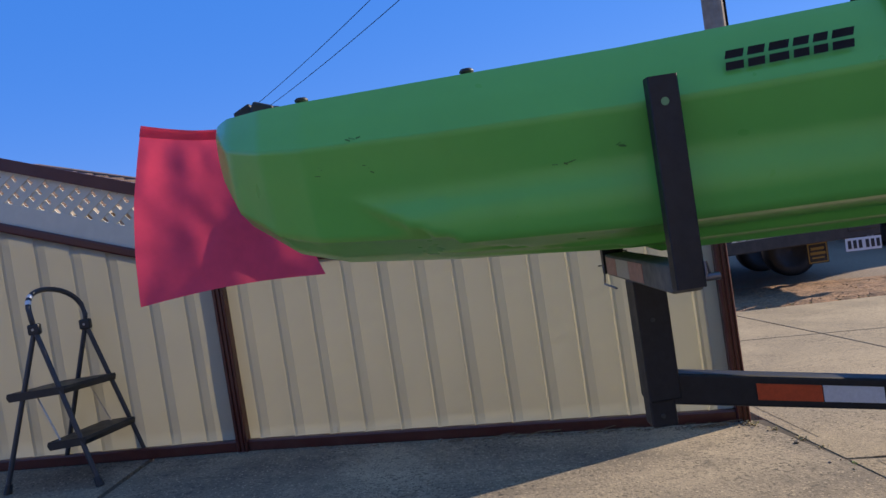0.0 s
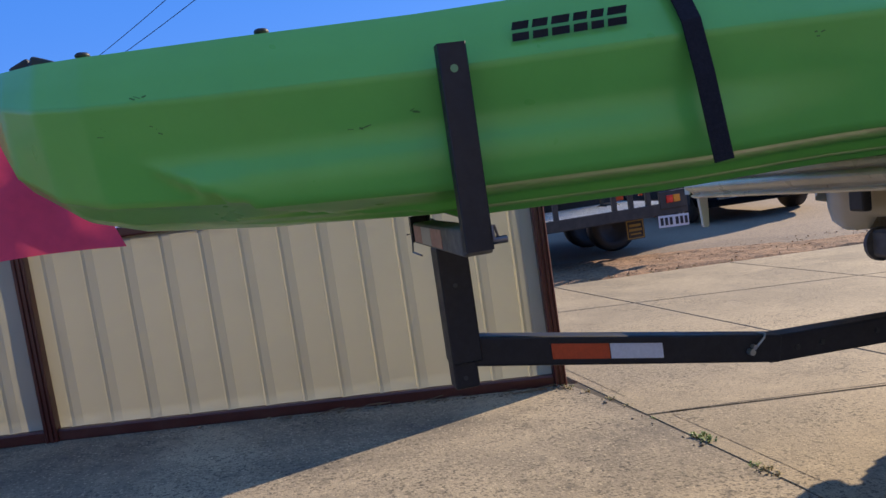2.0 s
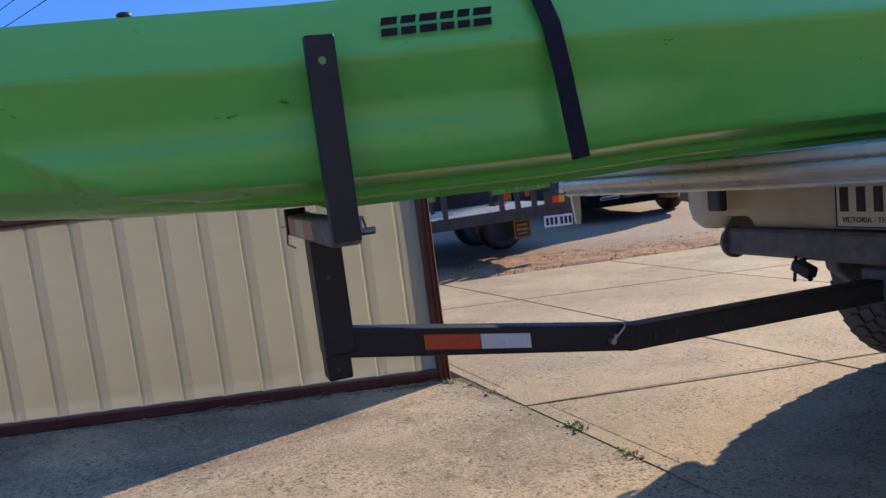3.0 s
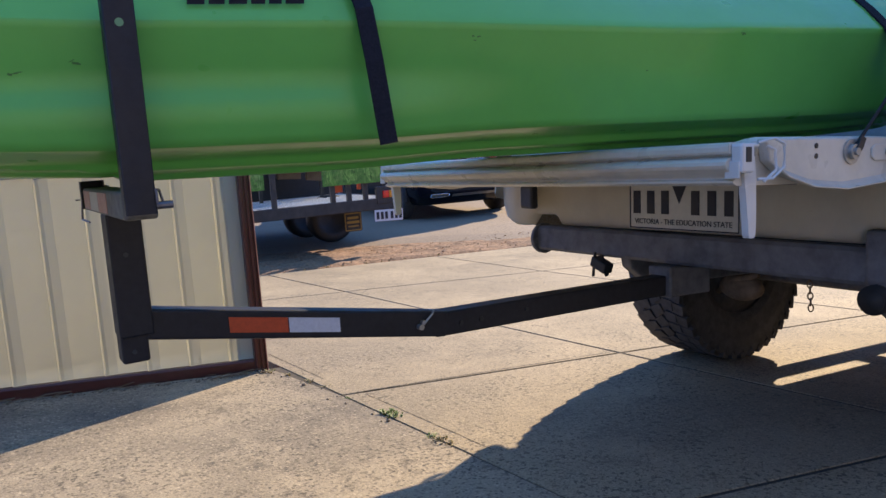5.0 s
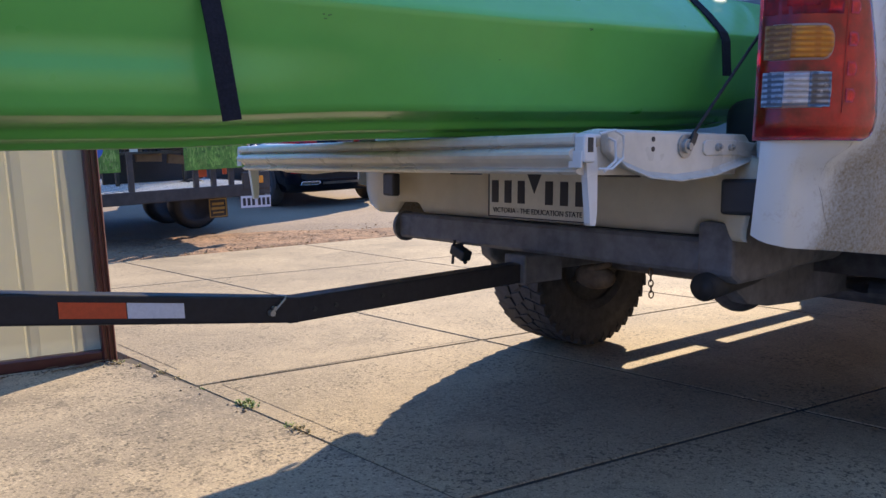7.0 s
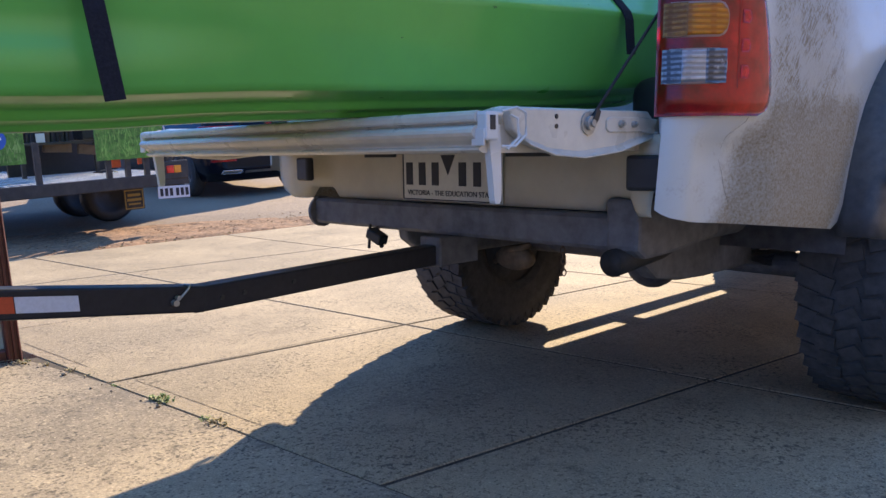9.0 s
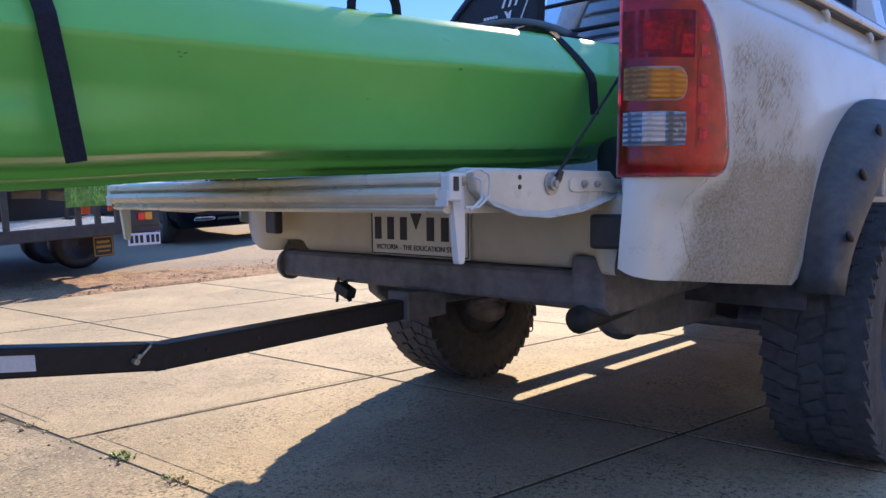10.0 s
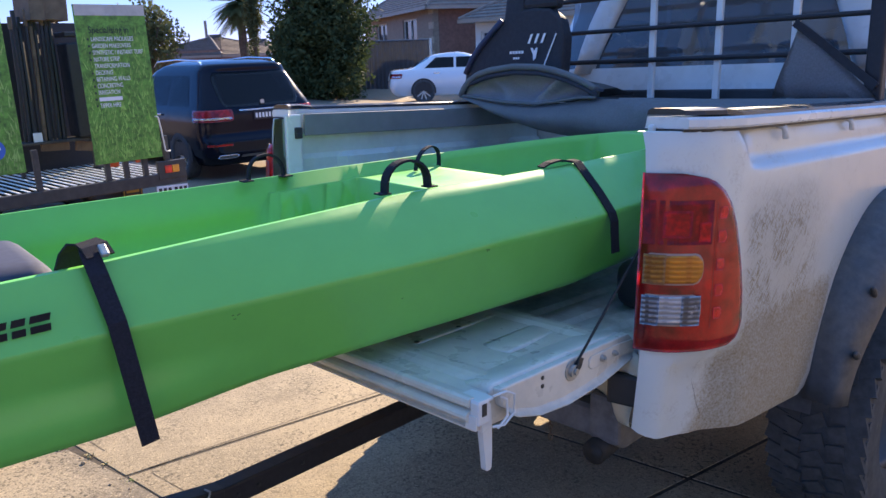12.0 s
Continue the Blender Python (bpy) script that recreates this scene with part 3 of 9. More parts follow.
def fence_panel(a, b, top_a, top_b, pitch=0.1785, name="fence_panel"):
    """Sheet with lapped ribs, capped by rails; stands between two posts."""
    d = (b - a)
    run = d.length
    d.normalize()
    nrm = Vector((d.y, -d.x, 0))          # towards the drive
    za, zb = ground_z(a.x, a.y) + 0.02, ground_z(b.x, b.y) + 0.02
    base = thing(name, Matrix.Translation((a.x, a.y, za - 0.02)), "ribbed cream steel fence panel with dark red rails", "fence", "boundary fence", kind="structure")
    org = Vector((a.x, a.y, za - 0.02))
    prof, x, k = [(-0.004, 0.0)], 0.085, 0
    while x < run - 0.06:
        prof += [(x - 0.034, 0.0), (x - 0.030, 0.0125), (x - 0.026, 0.0135), (x - 0.013, 0.0075), (x + 0.022, 0.0)]
        x += pitch
    prof = sorted(p for p in prof if p[0] < run - 0.03) + [(run + 0.004, 0.0)]
    bmx = bmesh.new()
    rows = 10
    ringv = []
    for r in range(rows + 1):
        line = []
        for s, o in prof:
            f = s / run
            z0, z1 = za + (zb - za) * f, top_a + (top_b - top_a) * f
            z = z0 + (z1 - z0) * r / rows
            wob = 0.003 * noise.noise((s * 2.1 + a.x, z * 2.4, 3.3)) + 0.002 * noise.noise((s * 7 + a.x, z * 3, 1.3))
            p = a + d * s + nrm * (o + wob) + Vector((0, 0, z))
            line.append(bmx.verts.new(p - org))
        ringv.append(line)
    for r in range(rows):
        for k in range(len(prof) - 1):
            bmx.faces.new((ringv[r][k], ringv[r][k + 1], ringv[r + 1][k + 1], ringv[r + 1][k]))
    bmesh.ops.solidify(bmx, geom=bmx.faces[:], thickness=0.004)
    for e in bmx.edges:
        v_ = e.verts[0].co - e.verts[1].co
        e.smooth = abs(v_.z) < 0.9 * v_.length
    part("sheet", bmx, M_FENCE, base, smooth=True)
    for nm, h0, h1, zz0, zz1 in (("top_rail", -0.042, 0.004, top_a, top_b), ("bottom_rail", -0.022, 0.034, za, zb)):
        bmx = bmesh.new()
        ring = []
        for s, zc in ((0.0, zz0), (run, zz1)):
            p = a + d * s
            ring.append([tuple(p + nrm * o + Vector((0, 0, zc + h)) - org) for o, h in ((-0.022, h0), (0.030, h0), (0.034, h0 + 0.008), (0.034, h1 - 0.008), (0.028, h1), (-0.020, h1))])
        loft(bmx, ring)
        part(nm, bmx, M_POST, base)
    return base


def fence_post(p, top, name="fence_post", w=0.058):
    z0 = ground_z(p.x, p.y) - 0.05
    base = thing(name, pose(p.x, p.y, z0, 0, 0, -8), "dark red folded steel fence post", "fence post", "fence posts", kind="structure")
    h = top - z0
    bmx = bmesh.new()
    poly = [(-w / 2, -0.045), (-w / 2 + 0.006, -0.052), (-0.012, -0.052), (-0.009, -0.044), (-0.003, -0.044), (0, -0.052), (0.010, -0.052), (0.013, -0.044), (0.018, -0.044), (0.021, -0.052),
            (w / 2 - 0.004, -0.052), (w / 2, -0.045), (w / 2, 0.045), (-w / 2, 0.045)]
    prism(bmx, poly, "z", 0, h)
    part("shaft", bmx, M_POST, base)
    return base


fence_panel(P_M + Vector((0.03, -0.004, 0)), P_R - Vector((0.03, -0.004, 0)), 1.025, 1.0)
fence_panel(P_L + Vector((0.03, 0, 0)), P_M - Vector((0.03, 0, 0)), 1.86, 1.035)
fence_post(P_M, 1.045)
fence_post(P_R, 1.01)
fence_post(P_L, 2.2)

# lattice strip along the rising rail of the raked panel
LA, LB = Vector((-3.5, 3.897, 1.875)), Vector((-1.20, 3.769, 1.075))
lat = thing("lattice_screen", Matrix.Translation(LA), "cream diamond lattice strip under a dark red rail", "lattice", kind="structure")
run2 = (LB - LA)
bm = bmesh.new()
L2, H2 = run2.length, 0.27
ex = run2.normalized()
ez = Vector((0, 0, 1))
step = 0.083
count = int(L2 / step) + 6
for sgn in (1, -1):
    for k in range(-6, count):
        s0 = k * step if sgn > 0 else k * step + H2
        pts = []
        for v in (0.0, H2):
            pts.append((s0 + sgn * v, v))
        (u0, v0), (u1, v1) = pts
        if min(u0, u1) > L2 - 0.02 or max(u0, u1) < 0.02:
            continue
        def clipu(u, v, uo, vo):
            if u < 0:
                f = (0 - u) / (uo - u); return 0.0, v + (vo - v) * f
            if u > L2:
                f = (L2 - u) / (uo - u); return L2, v + (vo - v) * f
            return u, v
        a2, b2 = clipu(u0, v0, u1, v1), clipu(u1, v1, u0, v0)
        A3, B3 = ex * a2[0] + ez * a2[1], ex * b2[0] + ez * b2[1]
        dd = (B3 - A3)
        if dd.length < 0.02:
            continue
        dd.normalize()
        ny = Vector((0, -1, 0))
        sd = dd.cross(ny) * 0.0165
        off = ny * (0.006 if sgn > 0 else 0.0)
        ring = [[tuple(q + sd + off), tuple(q - sd + off), tuple(q - sd + off + ny * 0.005), tuple(q + sd + off + ny * 0.005)] for q in (A3, B3)]
        loft(bm, ring)
tagged(part("lattice", bm, M_LATTICE, lat), kind="stuff")
bm = bmesh.new()
loft(bm, [[tuple(q + Vector((0, o, h))) for o, h in ((-0.03, H2 - 0.02), (0.02, H2 - 0.02), (0.02, H2 + 0.045), (-0.03, H2 + 0.045))] for q in (Vector((0, 0, 0)), run2)])
part("rail", bm, M_POST, lat)
bm = bmesh.new()
loft(bm, [[tuple(q + Vector((0, o, h))) for o, h in ((-0.014, -0.03), (0.02, -0.03), (0.02, 0.085), (-0.014, 0.085))] for q in (Vector((0, 0, 0)), run2)])
part("cover_strip", bm, M_LATTICE, lat)

# ---- step ladder standing side-on before the fence ----
NL, NR = Vector((-2.113, 3.385, 0)), Vector((-1.690, 3.375, 0))       # feet of the near side frame
FL, FR = Vector((-2.055, 3.80, 0)), Vector((-1.640, 3.795, 0))        # feet of the far side frame
for v in (NL, NR, FL, FR):
    v.z = ground_z(v.x, v.y)
NA, FA = Vector((-1.905, 3.45, 0.862)), Vector((-1.818, 3.75, 0.835))    # hinges
ladder = thing("step_ladder", Matrix.Translation(NL), "dark grey folding two-step ladder standing open", "step ladder")
for a, b in ((NL, NA), (NR, NA), (FL, FA), (FR, FA)):
    bm = bmesh.new()
    rod(bm, a - NL + Vector((0, 0, 0.01)), b - NL, 0.0115, n=10)
    lg = part("leg", bm, M_LADDER, ladder)
    bm = bmesh.new()
    rod(bm, a - NL, a - NL + (b - a).normalized() * 0.045, 0.019, 0.015, n=10)
    part("rubber_foot", bm, M_PLASTIC, lg)
mid = (NA + FA) / 2
side_v = (FA - NA) / 2
bm = bmesh.new()
tube(bm, [NA - NL] + [mid + side_v * -math.cos(math.pi * k / 14) * 1.06 + Vector((-0.035 * math.sin(math.pi * k / 14), 0, 0.05 + 0.135 * math.sin(math.pi * k / 14) ** 0.7)) - NL for k in range(15)] + [FA - NL], 0.0125)
part("hoop_handle", bm, M_LADDER, ladder, smooth=True)
bm = bmesh.new()
for f0, f1 in ((1.5, 2.2), (2.7, 3.4)):
    tube(bm, [mid + side_v * -math.cos(math.pi * f / 14) * 1.06 + Vector((-0.035 * math.sin(math.pi * f / 14), 0, 0.05 + 0.135 * math.sin(math.pi * f / 14) ** 0.7)) - NL for f in (f0, f1)], 0.0135)
part("tape_band", bm, M_TAPE_WHITE, ladder, "pale tape wound on the hoop")
for f, reach in ((0.29, 0.15), (0.615, 0.24)):
    n0, f0 = NR.lerp(NA, f), FR.lerp(FA, f)
    bm = bmesh.new()
    rings = []
    for p, k in ((n0, 0), (f0, 1)):
        rings.append([tuple(p - NL + Vector((dx, (-0.012 if k == 0 else 0.012), dz))) for dx, dz in ((0.022, 0.012), (0.026, 0.0), (0.02, -0.022), (-reach + 0.01, -0.026), (-reach, -0.006), (-reach + 0.006, 0.012))])
    loft(bm, rings)
    part("tread", bm, M_PLASTIC, ladder, "black ribbed plastic tread")
for p0, p1 in ((NR.lerp(NA, 0.615) + Vector((-0.12, 0.02, -0.02)), NR.lerp(NA, 0.29) + Vector((-0.10, 0.02, 0.0))), (FR.lerp(FA, 0.615) + Vector((-0.10, -0.02, -0.02)), FR.lerp(FA, 0.29) + Vector((-0.08, -0.02, 0.0)))):
    bm = bmesh.new()
    rod(bm, p0 - NL, p1 - NL, 0.004, n=6)
    part("brace", bm, M_GALV, ladder)
for p in (NA, FA):
    bm = bmesh.new()
    box(bm, p - NL, (0.055, 0.032, 0.05), None, 0.008)
    hb = part("hinge_block", bm, M_PLASTIC, ladder)
    bm = bmesh.new()
    rod(bm, p - NL + Vector((0, -0.016, 0)), p - NL + Vector((0, -0.019, 0)), 0.006, n=10)
    part("rivet", bm, M_BOLT, hb)

# ---- kayak ----
KY = -math.atan(0.12)
K_SLOPE = 0.012
kayak = thing("kayak", Matrix.Translation((0.35, 1.525, 0.953)) @ pose(0, 0, 0, 0, 0, math.degrees(KY)) @ pose(0, 0, 0, 0, math.degrees(K_SLOPE), 0),
              "lime green moulded plastic fishing kayak lying on the rack and tailgate", "kayak")
SK = [-0.80, -0.785, -0.76, -0.72, -0.63, -0.54, -0.30, 0.0, 0.5, 1.2, 1.6, 2.0, 2.25, 2.42, 2.50, 2.53]
WK = [0.015, 0.055, 0.115, 0.178, 0.255, 0.298, 0.355, 0.380, 0.392, 0.402, 0.404, 0.365, 0.29, 0.18, 0.09, 0.03]
BK = [0.320, 0.275, 0.215, 0.130, 0.068, 0.042, 0.018, 0.004, 0.0, 0.0, 0.0, 0.012, 0.05, 0.14, 0.24, 0.31]
RK = [0.352, 0.356, 0.354, 0.351, 0.344, 0.339, 0.332, 0.331, 0.346, 0.362, 0.364, 0.368, 0.372, 0.376, 0.378, 0.378]
IS, IV = [-0.80, -0.76, -0.5, 0.0, 0.4, 0.8, 1.1, 1.6, 2.0, 2.3, 2.53], [0.004, 0.03, 0.045, 0.058, 0.064, 0.112, 0.148, 0.142, 0.12, 0.08, 0.01]
k_stations = sorted(set([-0.80, -0.795, -0.785, -0.775, -0.76, -0.74, -0.72, -0.70] + [round(-0.68 + 0.01 * i, 3) for i in range(70)] + [round(0.02 + 0.02 * i, 3) for i in range(15)] + [round(0.32 + 0.05 * i, 3) for i in range(38)] + [2.22, 2.27, 2.32, 2.37, 2.42, 2.46, 2.50, 2.53]))


def hull_half(s):
    """Half section of the hull at station s: (y out, z) from the rim's edge down to the keel."""
    w, zb, zr = lerp(s, SK, WK), lerp(s, SK, BK), lerp(s, SK, RK)
    h = zr - zb
    k = min(1.0, h / 0.34)
    ins = min(lerp(s, IS, IV), w * 0.6)
    zk = zr - (0.085 + 0.25 * ins) * k                     # knuckle
    zc = zb + 0.075 * k                     # chine
    wr = w - ins
    f_ = min(1.0, w / 0.3)
    wc = w - 0.065 * k * min(1, w / 0.2)
    ctrl = [(wr, zr), (wr + 0.16 * ins, zr - 0.012 * k), (w - 0.40 * ins, zk + 0.46 * (zr - zk)), (w - 0.003, zk + 0.004), (w, zk - 0.002), (w + (wc + 0.004 - w) * 0.31, zk + (zb + 0.056 * k - zk) * 0.33),
            (w + (wc + 0.004 - w) * 0.67, zk + (zb + 0.056 * k - zk) * 0.68), (wc + 0.004, zb + 0.056 * k), (wc - 0.002 * f_, zb + 0.054 * k), (wc - 0.080 * f_, zb + 0.037 * k), (wc - 0.083 * f_, zb + 0.035 * k), (wc - 0.090 * f_, zb + 0.021 * k), (wc - 0.093 * f_, zb + 0.0195 * k),
            (wc - 0.120 * f_, zb + 0.0145 * k), (wc - 0.123 * f_, zb + 0.013 * k), (max(wc - 0.132 * f_, w * 0.33), zb + 0.003 * k), (w * 0.30, zb + 0.001 * k), (w * 0.18, zb + 0.002), (w * 0.08, zb + 0.008 * k), (0.0, zb + 0.010 * k)]
    st = smooth01((s + 0.42) / 0.40)                         # strakes run out into a round bow
    ctrl = ctrl[:8] + [(y, z * st + (1 - st) * (zb + 0.056 * k * (max(y, 0.0) / max(wc, 0.004)) ** 2.2)) for y, z in ctrl[8:]]
    seg = [4, 6, 5, 2, 5, 8, 4, 2, 4, 2, 3, 2, 3, 2, 3, 3, 2, 2, 2]
    pts = []
    for (a, b), n in zip(zip(ctrl, ctrl[1:]), seg):
        for i in range(n):
            f = i / n
            pts.append((a[0] + (b[0] - a[0]) * f, a[1] + (b[1] - a[1]) * f))
    pts.append(ctrl[-1])
    return pts, w


K_KNUCKLE = 4 + 6 + 5 + 1      # row of the knuckle, counted from the rim


def sponson(s, z, y):
    """Raised side blister behind a swept crease near the bow."""
    sc = lerp(z, [0.02, 0.035, 0.06, 0.10, 0.15], [0.02, -0.14, -0.28, -0.38, -0.47])
    f = smooth01((s - sc) / 0.011) * (1 - smooth01((z - 0.09) / 0.075)) * (1 - smooth01((s - 0.35) / 0.4))
    return 0.027 * f


bm = bmesh.new()
rings = []
for s in k_stations:
    half, w = hull_half(s)
    sm = [half[0]] + [b if abs(i + 1 - K_KNUCKLE) < 3 or i + 1 > 32 else ((a[0] + 2 * b[0] + c[0]) / 4, (a[1] + 2 * b[1] + c[1]) / 4) for i, (a, b, c) in enumerate(zip(half, half[1:], half[2:]))] + [half[-1]]
    near = [(s, -(y + sponson(s, z, y) * min(1, y / 0.15)), z - (0.35 * sponson(s, z, y))) for y, z in sm]
    far = [(x, -y, z) for x, y, z in near[:-1]]
    rings.append(near + far[::-1])
loft(bm, rings, closed=False)
bm.verts.index_update()
n_ring = len(rings[0])
sharp_rows = {r for q in (K_KNUCKLE, 35, 41, 46, 51) for r in (q, n_ring - 1 - q)}
for e in bm.edges:
    i, j = e.verts[0].index % n_ring, e.verts[1].index % n_ring
    if i == j and i in sharp_rows:
        e.smooth = False
part("hull", bm, M_GREEN, kayak, smooth=True)


def deck_z(s, u, zr):
    """Height of the moulded deck: wells, a seat platform and side ledges. u runs -1 (near) to 1 (far)."""
    a = abs(u)
    def well(s0, s1, ua, depth, soft_s=0.05, soft_u=0.10):
        return depth * smooth01((s - s0) / soft_s) * smooth01((s1 - s) / soft_s) * smooth01((ua - a) / soft_u)
    d = well(-0.16, 0.24, 0.80, 0.12)
    d = max(d, well(0.20, 1.30, 0.93, 0.235, 0.04, 0.05))
    d = max(d, well(1.60, 2.32, 0.92, 0.22, 0.05, 0.06))
    d = max(d, well(1.27, 1.64, 0.95, 0.030, 0.03, 0.05))
    if u > 0 and s > 0.98:
        d = min(d, lerp(s, [0.98, 1.0, 1.64, 1.70], [0.24, 0.034, 0.034, 0.24]) + 0.21 * smooth01((0.815 + 0.035 * math.sin(s * 34) - a) / 0.05))
    return zr - 0.004 - d + 0.004 * math.cos(s * 40) * (d > 0.09)


bm = bmesh.new()
nu = 44
dk = [s for s in k_stations if -0.795 <= s <= 2.525]
extra = [round(0.345 + 0.05 * i, 3) for i in range(38)]
dk = sorted(set(dk + extra))
rows_v = []
for s in dk:
    half, w = hull_half(s)
    y0, zr = half[0]
    rows_v.append([bm.verts.new((s, u * y0, zr if abs(u) > 0.93 else deck_z(s, u, zr) + 0.012 * (1 - u * u) * (1 if s < -0.1 or s > 2.28 else 0))) for u in [-1 + 2 * j / nu for j in range(nu + 1)]])
for a, b in zip(rows_v, rows_v[1:]):
    for j in range(nu):
        bm.faces.new((a[j], a[j + 1], b[j + 1], b[j]))
part("deck", bm, M_GREEN_DECK, kayak, "bright green deck with moulded wells", smooth=True)


def on_hull(s, frac):
    """Point on the near side of the hull, frac from rim (0) to chine (1)."""
    half, w = hull_half(s)
    zr = half[0][1]
    zt = zr - frac * 0.27
    best = min(half[:40], key=lambda p: abs(p[1] - zt))
    return Vector((s, -best[0], best[1]))


# maker's mark on the side, as plain shapes
def mark(quads):
    bmx = bmesh.new()
    for (x0, z0, x1, z1, sk) in quads:
        vs = []
        for x, z, dx in ((x0, z0, 0), (x1, z0, 0), (x1, z1, sk), (x0, z1, sk)):
            s = x + dx
            half, w = hull_half(s)
            zr = half[0][1]
            p = [q for q in half[:20]]
            yv = np.interp(-(zr - z), [-(zr - q[1]) for q in p][::-1], [q[0] for q in p][::-1])
            vs.append(bmx.verts.new((s, -yv - 0.0015, zr - z)))
        bmx.faces.new(vs)
    bmesh.ops.solidify(bmx, geom=bmx.faces[:], thickness=-0.0008)
    return bmx


qs = []
x = 0.140
for w_ in (0.026, 0.024, 0.028, 0.022, 0.020, 0.030):
    qs.append((x, 0.058, x + w_, 0.046, 0.003))
    qs.append((x, 0.075, x + w_, 0.063, 0.001))
    x += w_ + 0.006
tagged(part("maker_mark", mark(qs), M_INK, kayak), "dark printed maker's mark as plain shapes", kind="stuff")

# scuffs on the hull side
bm = bmesh.new()
rs = random.Random(9)
for s, fr in ((-0.44, 0.30), (-0.51, 0.47), (-0.43, 0.50), (-0.13, 0.62), (-0.10, 0.62), (-0.02, 0.58), (0.62, 0.5), (1.02, 0.75), (0.3, 0.93), (0.95, 0.2), (1.25, 0.5)):
    p = on_hull(s, fr)
    for k in range(3):
        q = p + Vector((rs.gauss(0, 0.006), -0.0012, rs.gauss(0, 0.006)))
        a = rs.uniform(-0.5, 0.5)
        l, h = rs.uniform(0.002, 0.006), rs.uniform(0.0006, 0.0015)
        c, sn = math.cos(a), math.sin(a)
        bm.faces.new([bm.verts.new(q + Vector((c * i - sn * j, 0, sn * i + c * j))) for i, j in ((-l, -h), (l, -h), (l, h), (-l, h))])
for s, du, l in ((-0.02, 0.4, 0.006), (0.11, 0.3, 0.011), (0.30, 0.6, 0.006), (0.42, 0.2, 0.012), (0.475, 0.7, 0.005), (0.56, 0.5, 0.020), (0.61, 0.6, 0.010), (0.80, 0.4, 0.006), (1.02, 0.5, 0.007)):
    half, w = hull_half(s)
    (y0, z0), (y1, z1) = half[37], half[40]
    ym, zm = y0 + (y1 - y0) * du, z0 + (z1 - z0) * du
    tilt_s = rs.uniform(-0.3, 0.3)
    q = [(-l, -0.0012), (l, -0.0010), (l, 0.0012), (-l * 0.6, 0.0022)]
    bm.faces.new([bm.verts.new((s + i, -(ym + (j + tilt_s * i * 0.2) * 0.9) - 0.001, zm + (j + tilt_s * i * 0.2) * 0.4 - 0.0012)) for i, j in q])
tagged(part("scuff_marks", bm, shader("hull_scuff", (0.05, 0.19, 0.035), 0.6), kayak), "dark scrape marks on the green hull", kind="stuff")

# deck fittings: knobs, bow handle, carry handles
for s in (-0.545, -0.245):
    half, w = hull_half(s)
    bm = bmesh.new()
    lathe(bm, [(0.0, 0.010), (0.009, 0.009), (0.012, 0.006), (0.012, 0.003), (0.008, 0.0), (0.008, -0.003)], 16, pose(0, 0, 0, 90))
    ob = part("deck_knob", bm, M_PLASTIC, kayak, "small black screw knob", smooth=True)
    ob.location = (s, -half[0][0] + 0.02, half[0][1] + 0.002)
bm = bmesh.new()
tube(bm, [(-0.74, -0.05, 0.352), (-0.72, -0.055, 0.366), (-0.68, -0.065, 0.374), (-0.64, -0.075, 0.368), (-0.62, -0.08, 0.346)], 0.006)
box(bm, (-0.672, -0.07, 0.366), (0.045, 0.035, 0.034), pose(0, 0, 0, 0, 20, 0), 0.006)
box(bm, (-0.715, -0.055, 0.372), (0.04, 0.03, 0.022), pose(0, 0, 0, 0, -25, 0), 0.005)
tube(bm, [(-0.79, -0.02, 0.352), (-0.76, -0.035, 0.362), (-0.72, -0.05, 0.366), (-0.66, -0.07, 0.378)], 0.003, 6)
part("bow_toggle", bm, M_PLASTIC, kayak, "black bow toggle and cord")


def carry_handle(s, side, span=0.062, high=0.085, wide=0.027):
    half, w = hull_half(s)
    y = side * (half[0][0] - 0.03)
    zr = half[0][1]
    pts = []
    for k in range(15):
        a = math.pi * k / 14
        pts.append((s - span * math.cos(a), y, zr + 0.004 + high * math.sin(a) ** 0.75))
    bmx = bmesh.new()
    ribbon(bmx, pts, wide, (0, 1, 0), 0.006)
    for e in (-span - 0.006, span + 0.006):
        box(bmx, (s + e, y, zr + 0.002), (0.03, 0.032, 0.004), None, 0.0015)
    return part("carry_handle", bmx, M_WEB, kayak, "black webbing carry handle")


carry_handle(1.15, -1, 0.064, 0.068)
carry_handle(1.018, 1, 0.052, 0.062, 0.014)
bm = bmesh.new()
ribbon(bm, [(1.545 - 0.062 * math.cos(math.pi * k / 16) + 0.012 * math.sin(math.pi * k / 16), 0.19 - 0.02 * math.cos(math.pi * k / 16), 0.332 + 0.066 * math.sin(math.pi * k / 16) ** 0.8) for k in range(17)], 0.020, (0.15, 1, 0), 0.004)
part("carry_handle", bm, M_WEB, kayak, "thin black webbing loop")

# tie-down straps
strap = thing("tie_down_strap", kayak.matrix_world @ Matrix.Translation(on_hull(0.406, 0.0)), "navy webbing tie-down strap with a cam buckle, loose end hanging", "strap", "tie-down straps")
h0 = on_hull(0.406, 0.0)
bm = bmesh.new()
pts = [Vector((0.006, 0.03, 0.03)), Vector((0.000, 0.0, 0.02)), Vector((0.002, -0.030, -0.012)), Vector((0.009, -0.072, -0.085)), Vector((0.017, -0.084, -0.17)), Vector((0.026, -0.086, -0.25)), Vector((0.033, -0.086, -0.306))]
ribbon(bm, pts, 0.031, (1, 0, 0), 0.004)
part("webbing", bm, M_WEB, strap)
bm = bmesh.new()
